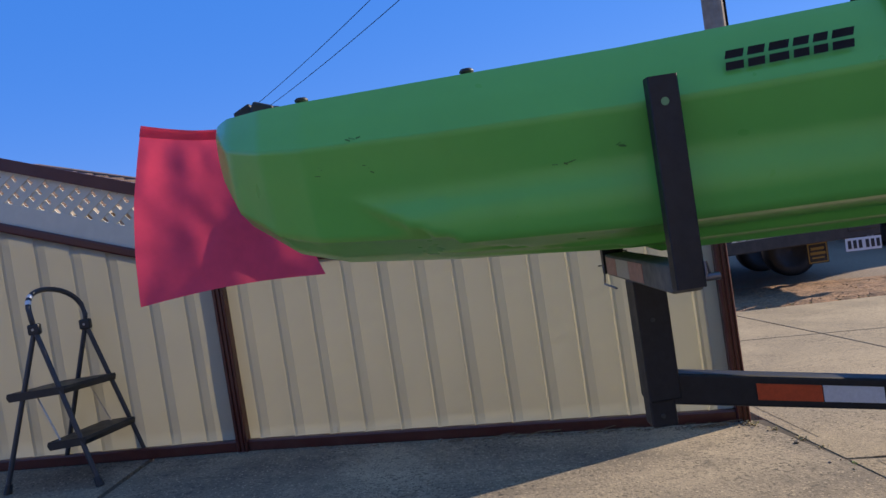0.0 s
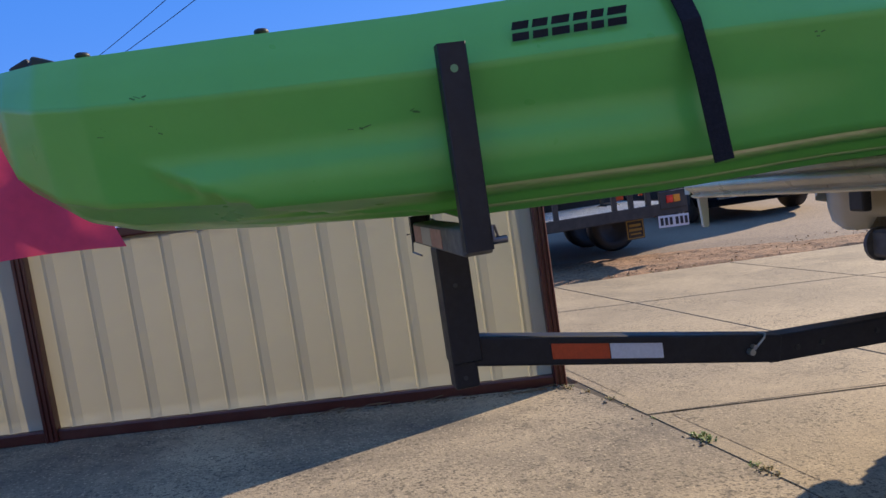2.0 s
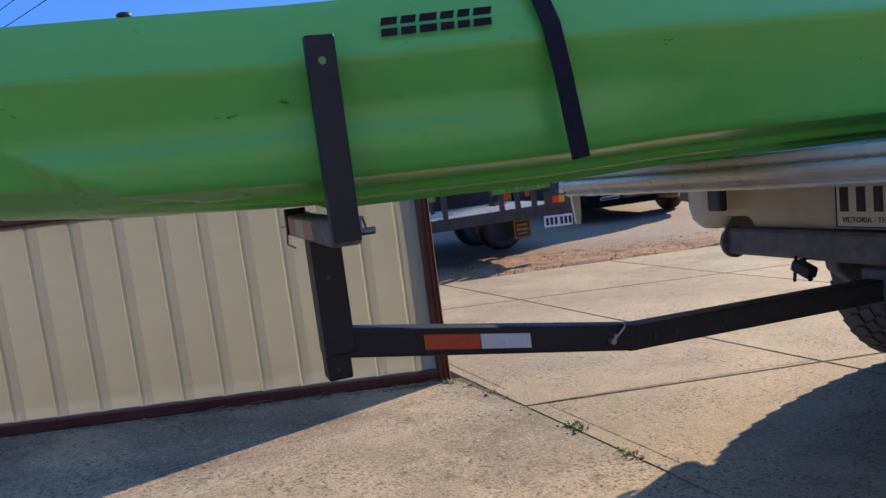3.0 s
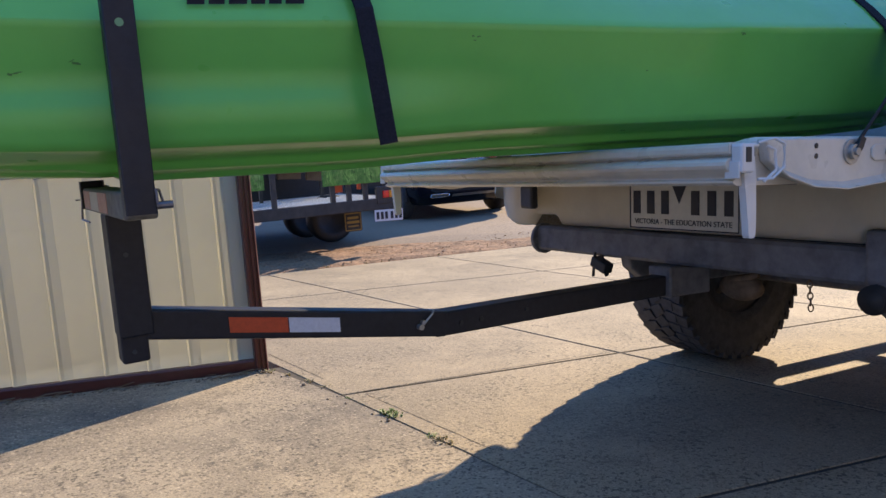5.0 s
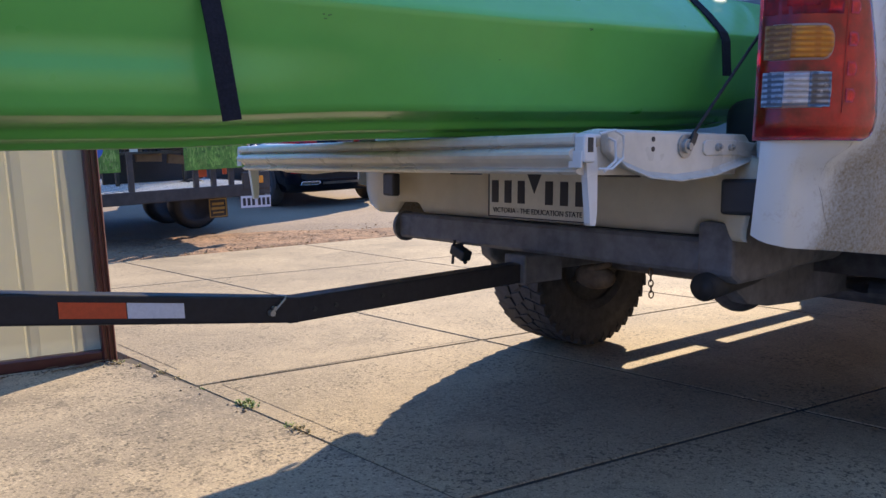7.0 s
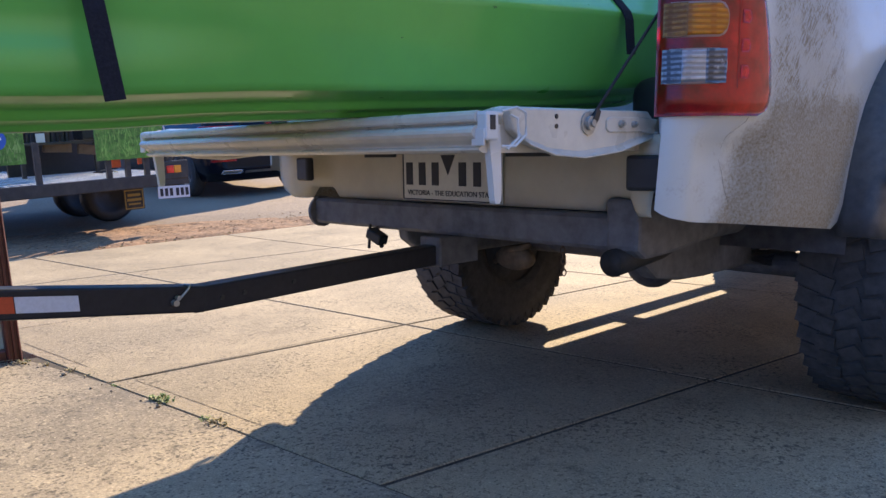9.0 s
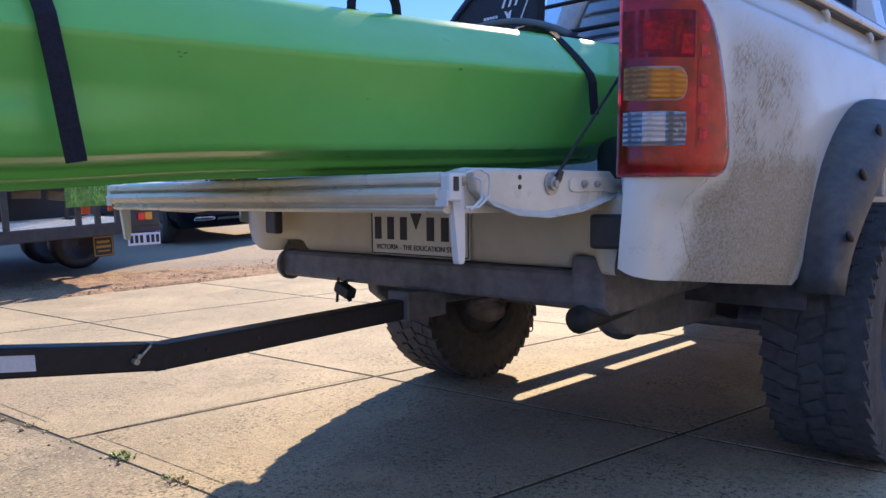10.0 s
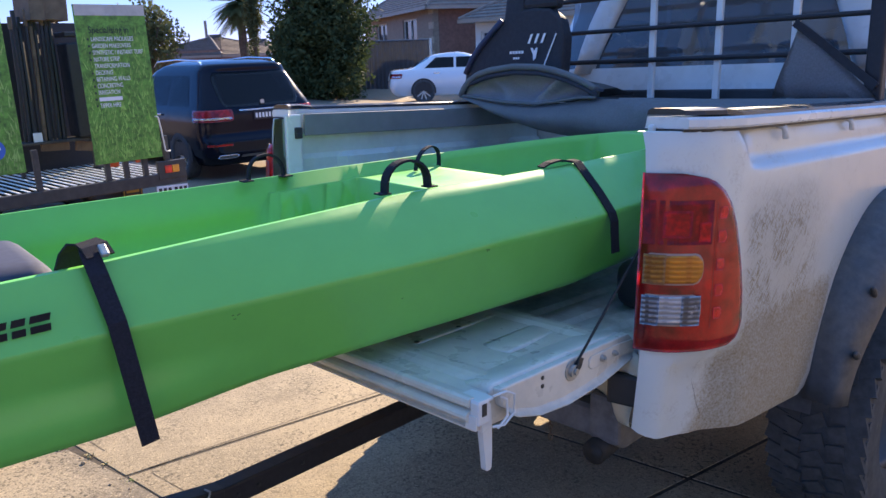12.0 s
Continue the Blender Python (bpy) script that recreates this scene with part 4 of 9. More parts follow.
ribbon(bm, [(0.016, -0.004, 0.014), (0.012, 0.012, 0.030), (0.004, 0.028, 0.036), (-0.006, 0.040, 0.030), (-0.016, 0.049, 0.012), (-0.024, 0.054, -0.014), (-0.032, 0.058, -0.05), (-0.038, 0.06, -0.09)], 0.050, (1, 0.25, 0), 0.004)
part("webbing_inside", bm, M_WEB, strap)
bm = bmesh.new()
box(bm, (0.020, -0.010, 0.024), (0.014, 0.026, 0.010), pose(0, 0, 0, 35, 0, 0), 0.003)
part("cam_buckle", bm, M_BOLT, strap, "zinc cam buckle")
strap2 = thing("tie_down_strap", kayak.matrix_world @ Matrix.Translation(on_hull(1.72, 0.0)), "dark webbing strap draped over the kayak's rim", "strap", "tie-down straps")
bm = bmesh.new()
ribbon(bm, [(-0.125, 0.016, 0.003), (-0.10, 0.014, 0.012), (-0.06, 0.012, 0.016), (-0.025, 0.012, 0.010), (0.0, 0.010, 0.004)], 0.026, (0, 1, 0), 0.005)
ribbon(bm, [(-0.012, 0.035, 0.006), (-0.004, 0.012, 0.010), (0.002, -0.004, 0.006), (0.0, -0.030, -0.016), (-0.006, -0.088, -0.066), (-0.014, -0.142, -0.118), (-0.016, -0.152, -0.14), (-0.018, -0.156, -0.18), (-0.018, -0.160, -0.225)], 0.031, (1, 0, 0), 0.004)
part("webbing", bm, M_WEB, strap2)

# cushion in the forward well
cush = thing("navy_cushion", kayak.matrix_world @ Matrix.Translation((0.06, 0.0, 0.225)), "dark navy cushion lying in the kayak's well", "cushion")
bm = bmesh.new()
box(bm, (0.165, 0, 0.035), (0.34, 0.34, 0.125), None, 0.05, 4)
part("pad", bm, shader("navy_cushion_cloth", (0.02, 0.028, 0.06), 0.75, grain=0.15, grain_size=90), cush, smooth=True)

# red warning flag tied to the bow, hanging on the far side of the tip
flag = thing("warning_flag", Matrix.Translation((-0.42, 1.72, 1.335)), "red cloth warning flag hanging from the bow", "flag")
F_TR, F_TL, F_BL, F_BR = Vector((0.02, 0.0, 0.0)), Vector((-0.194, -0.06, 0.025)), Vector((-0.262, -0.06, -0.363)), Vector((0.114, 0.16, -0.361))


def flag_at(u, v):
    p = F_TR.lerp(F_TL, u).lerp(F_BR.lerp(F_BL, u), v)
    p.x -= 0.016 * math.sin(math.pi * v) * u
    p.z += 0.012 * math.sin(math.pi * u) * v - 0.010 * math.sin(math.pi * u) * (1 - v)
    p.y += (0.009 * math.sin(u * 6.0 + v * 1.6) + 0.003 * math.sin(u * 15.0 - v * 3.0)) * (0.25 + 0.75 * v) + 0.003 * noise.noise((u * 7, v * 6, 2))
    return p


bm = bmesh.new()
NU, NV = 34, 34
gv = [[bm.verts.new(flag_at(i / NU, j / NV)) for j in range(NV + 1)] for i in range(NU + 1)]
for i in range(NU):
    for j in range(NV):
        bm.faces.new((gv[i][j], gv[i + 1][j], gv[i + 1][j + 1], gv[i][j + 1]))
part("cloth", bm, M_RED, flag, smooth=True)
bm = bmesh.new()
loft(bm, [[tuple(flag_at(k / 24, v) + Vector((0, -0.003, 0.001))) for v in (0.0, 0.03, 0.06)] for k in range(25)], closed=False)
part("hem", bm, shader("doubled_red_cloth", (0.80, 0.07, 0.13), 0.7, grain=0.06, grain_size=25, through_light=0.25), flag, "doubled red hem of the flag")
bm = bmesh.new()
tube(bm, [(0.02, 0.0, -0.004), (0.0, -0.05, 0.0), (0.0, -0.10, -0.03)], 0.0035, 6)
part("tie_cord", bm, M_ROPE, flag, "short black cord tying the flag to the bow")

# ---- tow-hitch rack ----
rack = thing("hitch_rack", Matrix.Translation((1.83, 1.475, 0.0)), "black square-tube load extender plugged into the tow hitch", "rack")
def square_bar(bmx, a, b, w, h, bev=0.005):
    a, b = Vector(a), Vector(b)
    d = b - a
    m = Matrix.Translation((a + b) / 2) @ Matrix(((d.normalized().x, 0, -d.normalized().z), (0, 1, 0), (d.normalized().z, 0, d.normalized().x))).to_4x4()
    vs = bmesh.ops.create_cube(bmx, size=1, matrix=m @ Matrix.Diagonal((d.length, w, h, 1)))["verts"]
    bmesh.ops.bevel(bmx, geom=list({e for v in vs for e in v.link_edges}), offset=bev, segments=2, profile=0.5, affect="EDGES")


off = Vector((1.83, 1.475, 0))
def R_(x, y, z):
    return Vector((x, y, z)) - off


bm = bmesh.new()
square_bar(bm, R_(0.39, 1.475, 0.673), R_(1.062, 1.475, 0.5525), 0.055, 0.060)
part("main_bar", bm, M_BLACK_STEEL, rack)
bm = bmesh.new()
square_bar(bm, R_(1.030, 1.475, 0.5545), R_(1.90, 1.475, 0.528), 0.0535, 0.0585)
part("hitch_bar", bm, M_BLACK_STEEL, rack)
bm = bmesh.new()
box(bm, R_(0.365, 1.475, 0.70), (0.050, 0.052, 0.195), None, 0.005)
part("mast", bm, M_BLACK_STEEL, rack)
bm = bmesh.new()
box(bm, R_(0.370, 1.475, 0.772), (0.062, 0.066, 0.236), None, 0.004)
part("mast_sleeve", bm, M_BLACK_STEEL, rack)
bm = bmesh.new()
box(bm, R_(0.35, 1.372, 0.916), (0.050, 0.455, 0.044), None, 0.005)
cross = part("crossbar", bm, shader("dusty_black_steel", (0.17, 0.16, 0.135), 0.7, grain=0.25, grain_size=50, stain=0.4, stain_size=14, stain_color=(0.08, 0.075, 0.065)), rack, "black crossbar grey with dust")
for nm, y0, y1, mt in (("tape_red", 1.50, 1.585, M_TAPE_RED_OLD), ("tape_white", 1.40, 1.497, M_TAPE_WHITE_OLD), ("tape_red", 1.30, 1.397, M_TAPE_RED_OLD)):
    bm = bmesh.new()
    box(bm, R_(0.3243, (y0 + y1) / 2, 0.916), (0.0012, y1 - y0, 0.034))
    part(nm, bm, mt, cross, "strip of reflective tape")
for y, sg, top_z in ((1.118, 1, 1.216), (1.612, -1, 0.951)):
    bm = bmesh.new()
    # folded channel upright, its web towards the camera side, hole near the top
    chan = [(0.322, 0.010), (0.322, -0.012), (0.324, -0.014), (0.364, -0.014), (0.366, -0.012), (0.366, 0.010), (0.362, 0.010), (0.362, -0.010), (0.326, -0.010), (0.326, 0.010)]
    prism(bm, [(cx_ - off.x, y + cy_ * sg - off.y) for cx_, cy_ in chan], "z", 0.904 if sg > 0 else 0.896, top_z)
    arm = part("upright", bm, M_BLACK_STEEL, rack)
    if sg > 0:
        bm = bmesh.new()
        rod(bm, R_(0.343, y - 0.0145, 1.178), R_(0.343, y - 0.0125, 1.178), 0.006, n=16)
        part("hole", bm, shader("daylit_hole", (0.16, 0.32, 0.14), 0.6), arm, "round hole showing the green hull")
    bm = bmesh.new()
    rod(bm, R_(0.33, y + 0.004 * sg, 0.915), R_(0.392, y + 0.004 * sg, 0.915), 0.006, n=10)
    part("hitch_pin", bm, M_PIN, rack, "dark steel hitch pin")
    bm = bmesh.new()
    tube(bm, [R_(0.376, y + 0.004 * sg, 0.915), R_(0.378, y + 0.004 * sg, 0.922), R_(0.374, y + 0.002 * sg, 0.938), R_(0.366, y - 0.016 * sg, 0.940), R_(0.366, y - 0.018 * sg, 0.92)], 0.0022, 6)
    part("pin_clip", bm, M_PIN, rack, "dark wire clip")
bm = bmesh.new()
tube(bm, [R_(0.31, 1.602, 0.915), R_(0.322, 1.602, 0.915), R_(0.318, 1.600, 0.876), R_(0.318, 1.49, 0.876)], 0.002, 6)
part("wire_clip", bm, M_PIN, rack, "dark wire clip")
for y in (1.442,):
    for z, x in ((0.812, 0.366), (0.625, 0.362)):
        bm = bmesh.new()
        yf = 1.4415 if z > 0.7 else 1.4485
        rod(bm, R_(x, yf - 0.0015, z), R_(x, yf + 0.0005, z), 0.0045, n=14)
        part("bolt_hole", bm, M_RUBBER, rack, "small round bolt hole")
bx = (0.665 - 0.39)
def bar_pt(x):
    return 0.673 + (x - 0.39) * (0.553 - 0.673) / 0.665
for nm, x0, x1, mt in (("tape_red", 0.545, 0.668, M_TAPE_RED), ("tape_white", 0.670, 0.785, M_TAPE_WHITE)):
    bm = bmesh.new()
    a, b = R_(x0, 1.4468, bar_pt(x0)), R_(x1, 1.4468, bar_pt(x1))
    ring = [[tuple(p + Vector((0, oy, oz))) for oy, oz in ((0, -0.016), (0, 0.016), (-0.0012, 0.016), (-0.0012, -0.016))] for p in (a, b)]
    loft(bm, ring)
    part(nm, bm, mt, rack, "strip of reflective tape")
bm = bmesh.new()
tube(bm, [R_(0.978, 1.440, 0.564), R_(0.990, 1.436, 0.568), R_(1.016, 1.438, 0.588), R_(1.026, 1.450, 0.592), R_(1.022, 1.470, 0.592)], 0.0026, 6)
rod(bm, R_(0.982, 1.446, 0.562), R_(0.982, 1.432, 0.562), 0.007, n=10)
rod(bm, R_(0.990, 1.446, 0.572), R_(0.990, 1.434, 0.572), 0.005, n=10)
part("locking_pin", bm, M_BOLT, rack, "zinc locking pin with wire clip")
for x in (1.10, 1.16, 1.30):
    bm = bmesh.new()
    rod(bm, R_(x, 1.449, 0.549), R_(x, 1.4455, 0.549), 0.006, n=10)
    part("adjusting_hole", bm, M_PLASTIC, rack)

# ---- ute ----
UX = Vector((math.cos(radians(-1.8)), math.sin(radians(-1.8)), 0))
UZ = Vector((0.0526, 0.0153, 1)).normalized()
UX = (UX - UZ * UX.dot(UZ)).normalized()
UY = UZ.cross(UX)
U_M = Matrix((UX, UY, UZ)).transposed().to_4x4()
U_M.translation = (1.8, 1.465, ground_z(1.8, 1.465))
ute = thing("ute", U_M, "dirty white utility truck with its tailgate lowered", "pickup truck")

CX, CZ, WW, WY = 1.27, 0.43, 0.30, 0.89     # rear axle, tyre width, half track
AX, AZ, AR = 1.30, 0.50, 0.62                            # wheel-arch circle


def plan(x):
    """Half width of the tub's outside at x along the ute."""
    return lerp(x, [-0.06, -0.055, -0.03, 0.02, 0.07, 0.14, 0.3, 0.7, 1.6], [0.776, 0.793, 0.83, 0.878, 0.900, 0.912, 0.918, 0.920, 0.915])


def side_bulge(z):
    return lerp(z, [0.60, 0.70, 0.90, 1.10, 1.30, 1.40, 1.47], [-0.03, -0.008, 0.004, 0.004, -0.004, -0.012, -0.03])


def tuck(x, z):
    """The corner draws in under the lamp."""
    return 0.045 * smooth01((0.925 - z) / 0.05) * smooth01((x + 0.04) / 0.07) * (1 - smooth01((x - 0.10) / 0.14))


xs_u = [-0.06, -0.055, -0.045, -0.03, -0.005, 0.02, 0.045, 0.06, 0.075, 0.09, 0.105, 0.12, 0.14, 0.16, 0.18, 0.2, 0.23, 0.27, 0.34, 0.42, 0.5, 0.55, 0.6, 0.65, 0.7, 0.75, 0.8, 0.9, 1.0, 1.1, 1.2, 1.32, 1.44, 1.56]
zs_u = [0.62, 0.70, 0.76, 0.82, 0.88, 0.93, 1.0, 1.06, 1.12, 1.18, 1.24, 1.28, 1.31, 1.325, 1.335, 1.345, 1.355, 1.365, 1.38, 1.40, 1.415, 1.425, 1.432, 1.436]


def tub_side(sg, mt):
    bmx = bmesh.new()
    g = {}
    for i, x in enumerate(xs_u):
        zb = lerp(x, [-0.06, -0.055, -0.045, -0.03, -0.005, 0.02, 0.15, 0.55, 0.7], [0.726, 0.716, 0.709, 0.704, 0.699, 0.696, 0.684, 0.643, 0.628])
        if sg > 0:
            zb += 0.10 * (1 - smooth01(x / 0.22))
        for j, z in enumerate(zs_u):
            z = max(z, zb)
            # wheel arch: lift the lower rows onto the circle
            dx = x - AX
            if abs(dx) < AR:
                za = AZ + math.sqrt(AR * AR - dx * dx)
                if z < za:
                    z = za
            crease = 0.026 * smooth01((x - 0.135 - 0.55 * (1.44 - z)) / 0.07) * smooth01((z - 1.335) / 0.03)
            tilt = (z - 1.0) * 0.03 * math.exp(-((x + 0.06) / 0.12) ** 2)
            g[i, j] = bmx.verts.new((x + tilt, sg * (plan(x) + side_bulge(z) - crease - tuck(x, z)), z))
    for i in range(len(xs_u) - 1):
        for j in range(len(zs_u) - 1):
            f = (g[i, j], g[i + 1, j], g[i + 1, j + 1], g[i, j + 1])
            if len({tuple(round(c, 5) for c in v.co) for v in f}) >= 3:
                try:
                    bmx.faces.new(f)
                except ValueError:
                    pass
    # top rail turned inward and rear return
    top = [g[i, len(zs_u) - 1] for i in range(len(xs_u))]
    inn = [bmx.verts.new((v.co.x + (0.01 if k < 6 else 0), sg * min(abs(v.co.y) - 0.02, 0.83), 1.4365)) for k, v in enumerate(top)]
    for k in range(len(top) - 1):
        bmx.faces.new((top[k], top[k + 1], inn[k + 1], inn[k]))
    bmesh.ops.remove_doubles(bmx, verts=bmx.verts[:], dist=0.0005)
    return bmx


M_QUARTER = shader("quarter_panel_paint", (0.54, 0.545, 0.50), 0.30, grain=0.03, grain_size=8, coat=0.4)
def mud_nodes(m):
    """Road mud thrown up behind the wheel: thick low down ahead of the flare, scratches above."""
    t = m.node_tree
    b = t.nodes["Principled BSDF"]
    old = b.inputs["Base Color"].links[0].from_socket
    co = t.nodes.new("ShaderNodeTexCoord").outputs["Object"]
    sep = t.nodes.new("ShaderNodeSeparateXYZ")
    t.links.new(co, sep.inputs[0])

    def band(sock, lo0, lo1, hi1, hi0):
        r = t.nodes.new("ShaderNodeMapRange")
        r.interpolation_type = "SMOOTHSTEP"
        r.inputs[1].default_value, r.inputs[2].default_value = lo0, lo1
        t.links.new(sock, r.inputs[0])
        r2 = t.nodes.new("ShaderNodeMapRange")
        r2.interpolation_type = "SMOOTHSTEP"
        r2.inputs[1].default_value, r2.inputs[2].default_value = hi0, hi1
        t.links.new(sock, r2.inputs[0])
        mm = t.nodes.new("ShaderNodeMath")
        mm.operation = "MULTIPLY"
        t.links.new(r.outputs[0], mm.inputs[0])
        t.links.new(r2.outputs[0], mm.inputs[1])
        return mm.outputs[0]

    def math_(op, a, c):
        n = t.nodes.new("ShaderNodeMath")
        n.operation = op
        for k, v in enumerate((a, c)):
            if isinstance(v, float):
                n.inputs[k].default_value = v
            else:
                t.links.new(v, n.inputs[k])
        n.use_clamp = True
        return n.outputs[0]

    def nz(scale, stretch=None, detail=6.0, rough=0.55):
        n = t.nodes.new("ShaderNodeTexNoise")
        n.inputs["Roughness"].default_value = rough
        n.inputs["Scale"].default_value, n.inputs["Detail"].default_value = scale, detail
        if stretch:
            mp = t.nodes.new("ShaderNodeMapping")
            mp.vector_type = "TEXTURE"
            mp.inputs["Rotation"].default_value = stretch[0]
            mp.inputs["Scale"].default_value = stretch[1]
            t.links.new(co, mp.inputs[0])
            t.links.new(mp.outputs[0], n.inputs["Vector"])
        else:
            t.links.new(co, n.inputs["Vector"])
        return n.outputs["Fac"]

    x, z = sep.outputs[0], sep.outputs[2]
    lean = t.nodes.new("ShaderNodeMath")
    lean.operation = "MULTIPLY_ADD"
    t.links.new(z, lean.inputs[0])
    t.links.new(x, lean.inputs[2])
    lean.inputs[1].default_value = -0.4
    thick = math_("MULTIPLY", band(lean.outputs[0], -0.27, -0.15, 0.34, 0.41), band(z, 0.60, 0.64, 0.92, 1.06))
    thin = math_("MULTIPLY", band(x, 0.12, 0.22, 0.46, 0.80), band(z, 0.60, 0.8, 1.18, 1.36))
    speck = math_("MULTIPLY", math_("SUBTRACT", nz(150.0, None, 6.0, 0.75), 0.42), 4.5)
    s1_ = math_("MULTIPLY", math_("SUBTRACT", nz(85.0, ((0, radians(42), 0), (0.42, 1, 2.8)), 8.0, 0.7), 0.51), 7.0)
    s2_ = math_("MULTIPLY", math_("SUBTRACT", nz(90.0, ((0, radians(-48), 0), (0.42, 1, 2.8)), 8.0, 0.7), 0.54), 7.0)
    streak = math_("MULTIPLY", math_("MAXIMUM", s1_, s2_), math_("ADD", math_("MULTIPLY", math_("SUBTRACT", nz(11.0), 0.40), 4.0), 0.2))
    spread = math_("ADD", math_("ADD", math_("MULTIPLY", thick, 0.42), math_("MULTIPLY", nz(10.0, None, 5.0), 0.5)), math_("MULTIPLY", nz(120.0, None, 6.0, 0.7), 0.5))
    f1 = math_("MULTIPLY", math_("MULTIPLY", math_("SUBTRACT", spread, 0.55), 3.6), math_("ADD", math_("MULTIPLY", speck, 0.45), 0.6))
    f2 = math_("MULTIPLY", math_("MULTIPLY", thin, math_("ADD", math_("MULTIPLY", streak, 1.5), 0.40)), 0.95)
    fac = math_("MAXIMUM", f1, f2)
    fac = math_("MULTIPLY", fac, 0.95)
    mx = t.nodes.new("ShaderNodeMix")
    mx.data_type = "RGBA"
    t.links.new(fac, mx.inputs[0])
    t.links.new(old, mx.inputs[6])
    mx.inputs[7].default_value = (0.235, 0.165, 0.082, 1)
    t.links.new(mx.outputs[2], b.inputs["Base Color"])
    rr = t.nodes.new("ShaderNodeMapRange")
    rr.inputs[3].default_value, rr.inputs[4].default_value = 0.3, 0.9
    t.links.new(fac, rr.inputs[0])
    t.links.new(rr.outputs[0], b.inputs["Roughness"])
    t.links.new(math_("SUBTRACT", 0.4, fac), b.inputs["Coat Weight"])
    bn = t.nodes.new("ShaderNodeBump")
    bn.inputs["Strength"].default_value, bn.inputs["Distance"].default_value = 0.35, 0.004
    t.links.new(fac, bn.inputs["Height"])
    t.links.new(bn.outputs[0], b.inputs["Normal"])


mud_nodes(M_QUARTER)
M_CAP = shader("glossy_black_capping", (0.02, 0.02, 0.022), 0.22, grain=0.1, grain_size=20)
M_RAIL_SHADE = shader("rail_shade_grey", (0.17, 0.175, 0.18), 0.55, grain=0.1, grain_size=12, stain=0.3, stain_size=5)
for sg in (-1, 1):
    side_ob = part("tub_side", tub_side(sg, M_QUARTER), M_QUARTER, ute, "white tub side splashed with dried mud", smooth=True)
    if sg < 0:
        # paint cracked in a wandering line below the lamp
        bm = bmesh.new()
        line = []
        for k in range(25):
            z = 0.925 - 0.19 * k / 24
            x = lerp(z, [0.735, 0.772, 0.836, 0.884, 0.942], [0.106, 0.085, 0.060, 0.072, 0.085]) + 0.003 * noise.noise((z * 60, 0, 0))
            y = -(plan(x) + side_bulge(z) - tuck(x, z) + 0.0006)
            w = 0.0012 * (0.4 + abs(noise.noise((z * 90, 4, 0))) * 2)
            line.append([bm.verts.new((x + o, y, z)) for o in (-w, w)])
        for a, b in zip(line, line[1:]):
            bm.faces.new((a[0], a[1], b[1], b[0]))
        part("paint_crack", bm, M_PLASTIC, side_ob, "dark hairline crack in the paint")
    # inner wall with pressed pockets
    bm = bmesh.new()
    g = []
    xsi = [0.0 + 0.04 * i for i in range(39)]
    zsi = [0.90, 0.96, 1.02, 1.06, 1.10, 1.2, 1.28, 1.30, 1.33, 1.36, 1.40, 1.455]
    for x in xsi:
        col = []
        for z in zsi:
            press = 0.022 * (0.5 + 0.5 * math.tanh(6 * math.sin(x * 12.0))) * (0.98 < z < 1.29)
            out = 0.0 if z < 1.30 else 0.028
            arch = 0.17 * smooth01((z < 1.11) * 1.0) * smooth01((0.40 - abs(x - AX)) / 0.06)
            col.append(bm.verts.new((x, sg * (0.752 - 0.03 * (z < 0.93) + press + out - arch), z)))
        g.append(col)
    for i in range(len(xsi) - 1):
        for j in range(len(zsi) - 1):
            bm.faces.new((g[i][j], g[i + 1][j], g[i + 1][j + 1], g[i][j + 1]))
    part("tub_inner_wall", bm, M_TUB, ute, "pale scuffed inside wall of the tub")
    # rail: white lip over a dark gap, black capping on top
    xr_ = (-0.012, 0.0, 0.02, 0.05, 0.08, 0.14, 0.3, 0.5, 0.8, 1.2, 1.53)
    bm = bmesh.new()
    loft(bm, [[(x + 0.012, sg * (min(plan(x), 0.912) + o), z) for o, z in ((-0.115, 1.441), (-0.010, 1.441), (-0.005, 1.446), (-0.006, 1.462), (-0.014, 1.468), (-0.11, 1.468))] for x in xr_])
    part("rail_strip", bm, M_WHITE, ute, "white painted lip of the tub rail")
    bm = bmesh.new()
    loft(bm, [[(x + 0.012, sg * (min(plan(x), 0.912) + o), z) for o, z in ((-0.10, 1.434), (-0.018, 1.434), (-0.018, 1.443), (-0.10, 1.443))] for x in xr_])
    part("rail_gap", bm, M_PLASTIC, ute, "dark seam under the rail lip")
    bm = bmesh.new()
    loft(bm, [[(x + 0.014, sg * (min(plan(x), 0.912) + o), z + (0.006 if x < 0.1 else 0)) for o, z in ((-0.112, 1.466), (-0.016, 1.466), (-0.018, 1.476), (-0.035, 1.481), (-0.10, 1.481), (-0.110, 1.476))] for x in xr_])
    part("rail_cap", bm, M_CAP, ute, "black plastic tub rail capping")
    for x in (0.41, 0.91, 1.37):
        bm = bmesh.new()
        tube(bm, [(x - 0.006, sg * 0.880, 1.436), (x, sg * 0.890, 1.430), (x + 0.004, sg * 0.893, 1.420), (x + 0.008, sg * 0.893, 1.401)], 0.008, 10)
        part("rope_hook", bm, M_WHITE, ute, "white peg for tying ropes", smooth=True)
    # rear pillar face beside the tailgate opening
    bm = bmesh.new()
    pl = [(0.744, 0.84), (0.756, 0.84), (0.758, 0.93), (0.760, 1.450), (0.742, 1.450), (0.740, 0.92)]
    prism(bm, [(sg * y, z) for y, z in pl], "x", -0.008, 0.06, 0.006)
    rp_ob = part("rear_pillar", bm, M_WHITE, ute)
    bm = bmesh.new()
    box(bm, (0.042, sg * 0.738, 1.382), (0.030, 0.014, 0.042), None, 0.004)
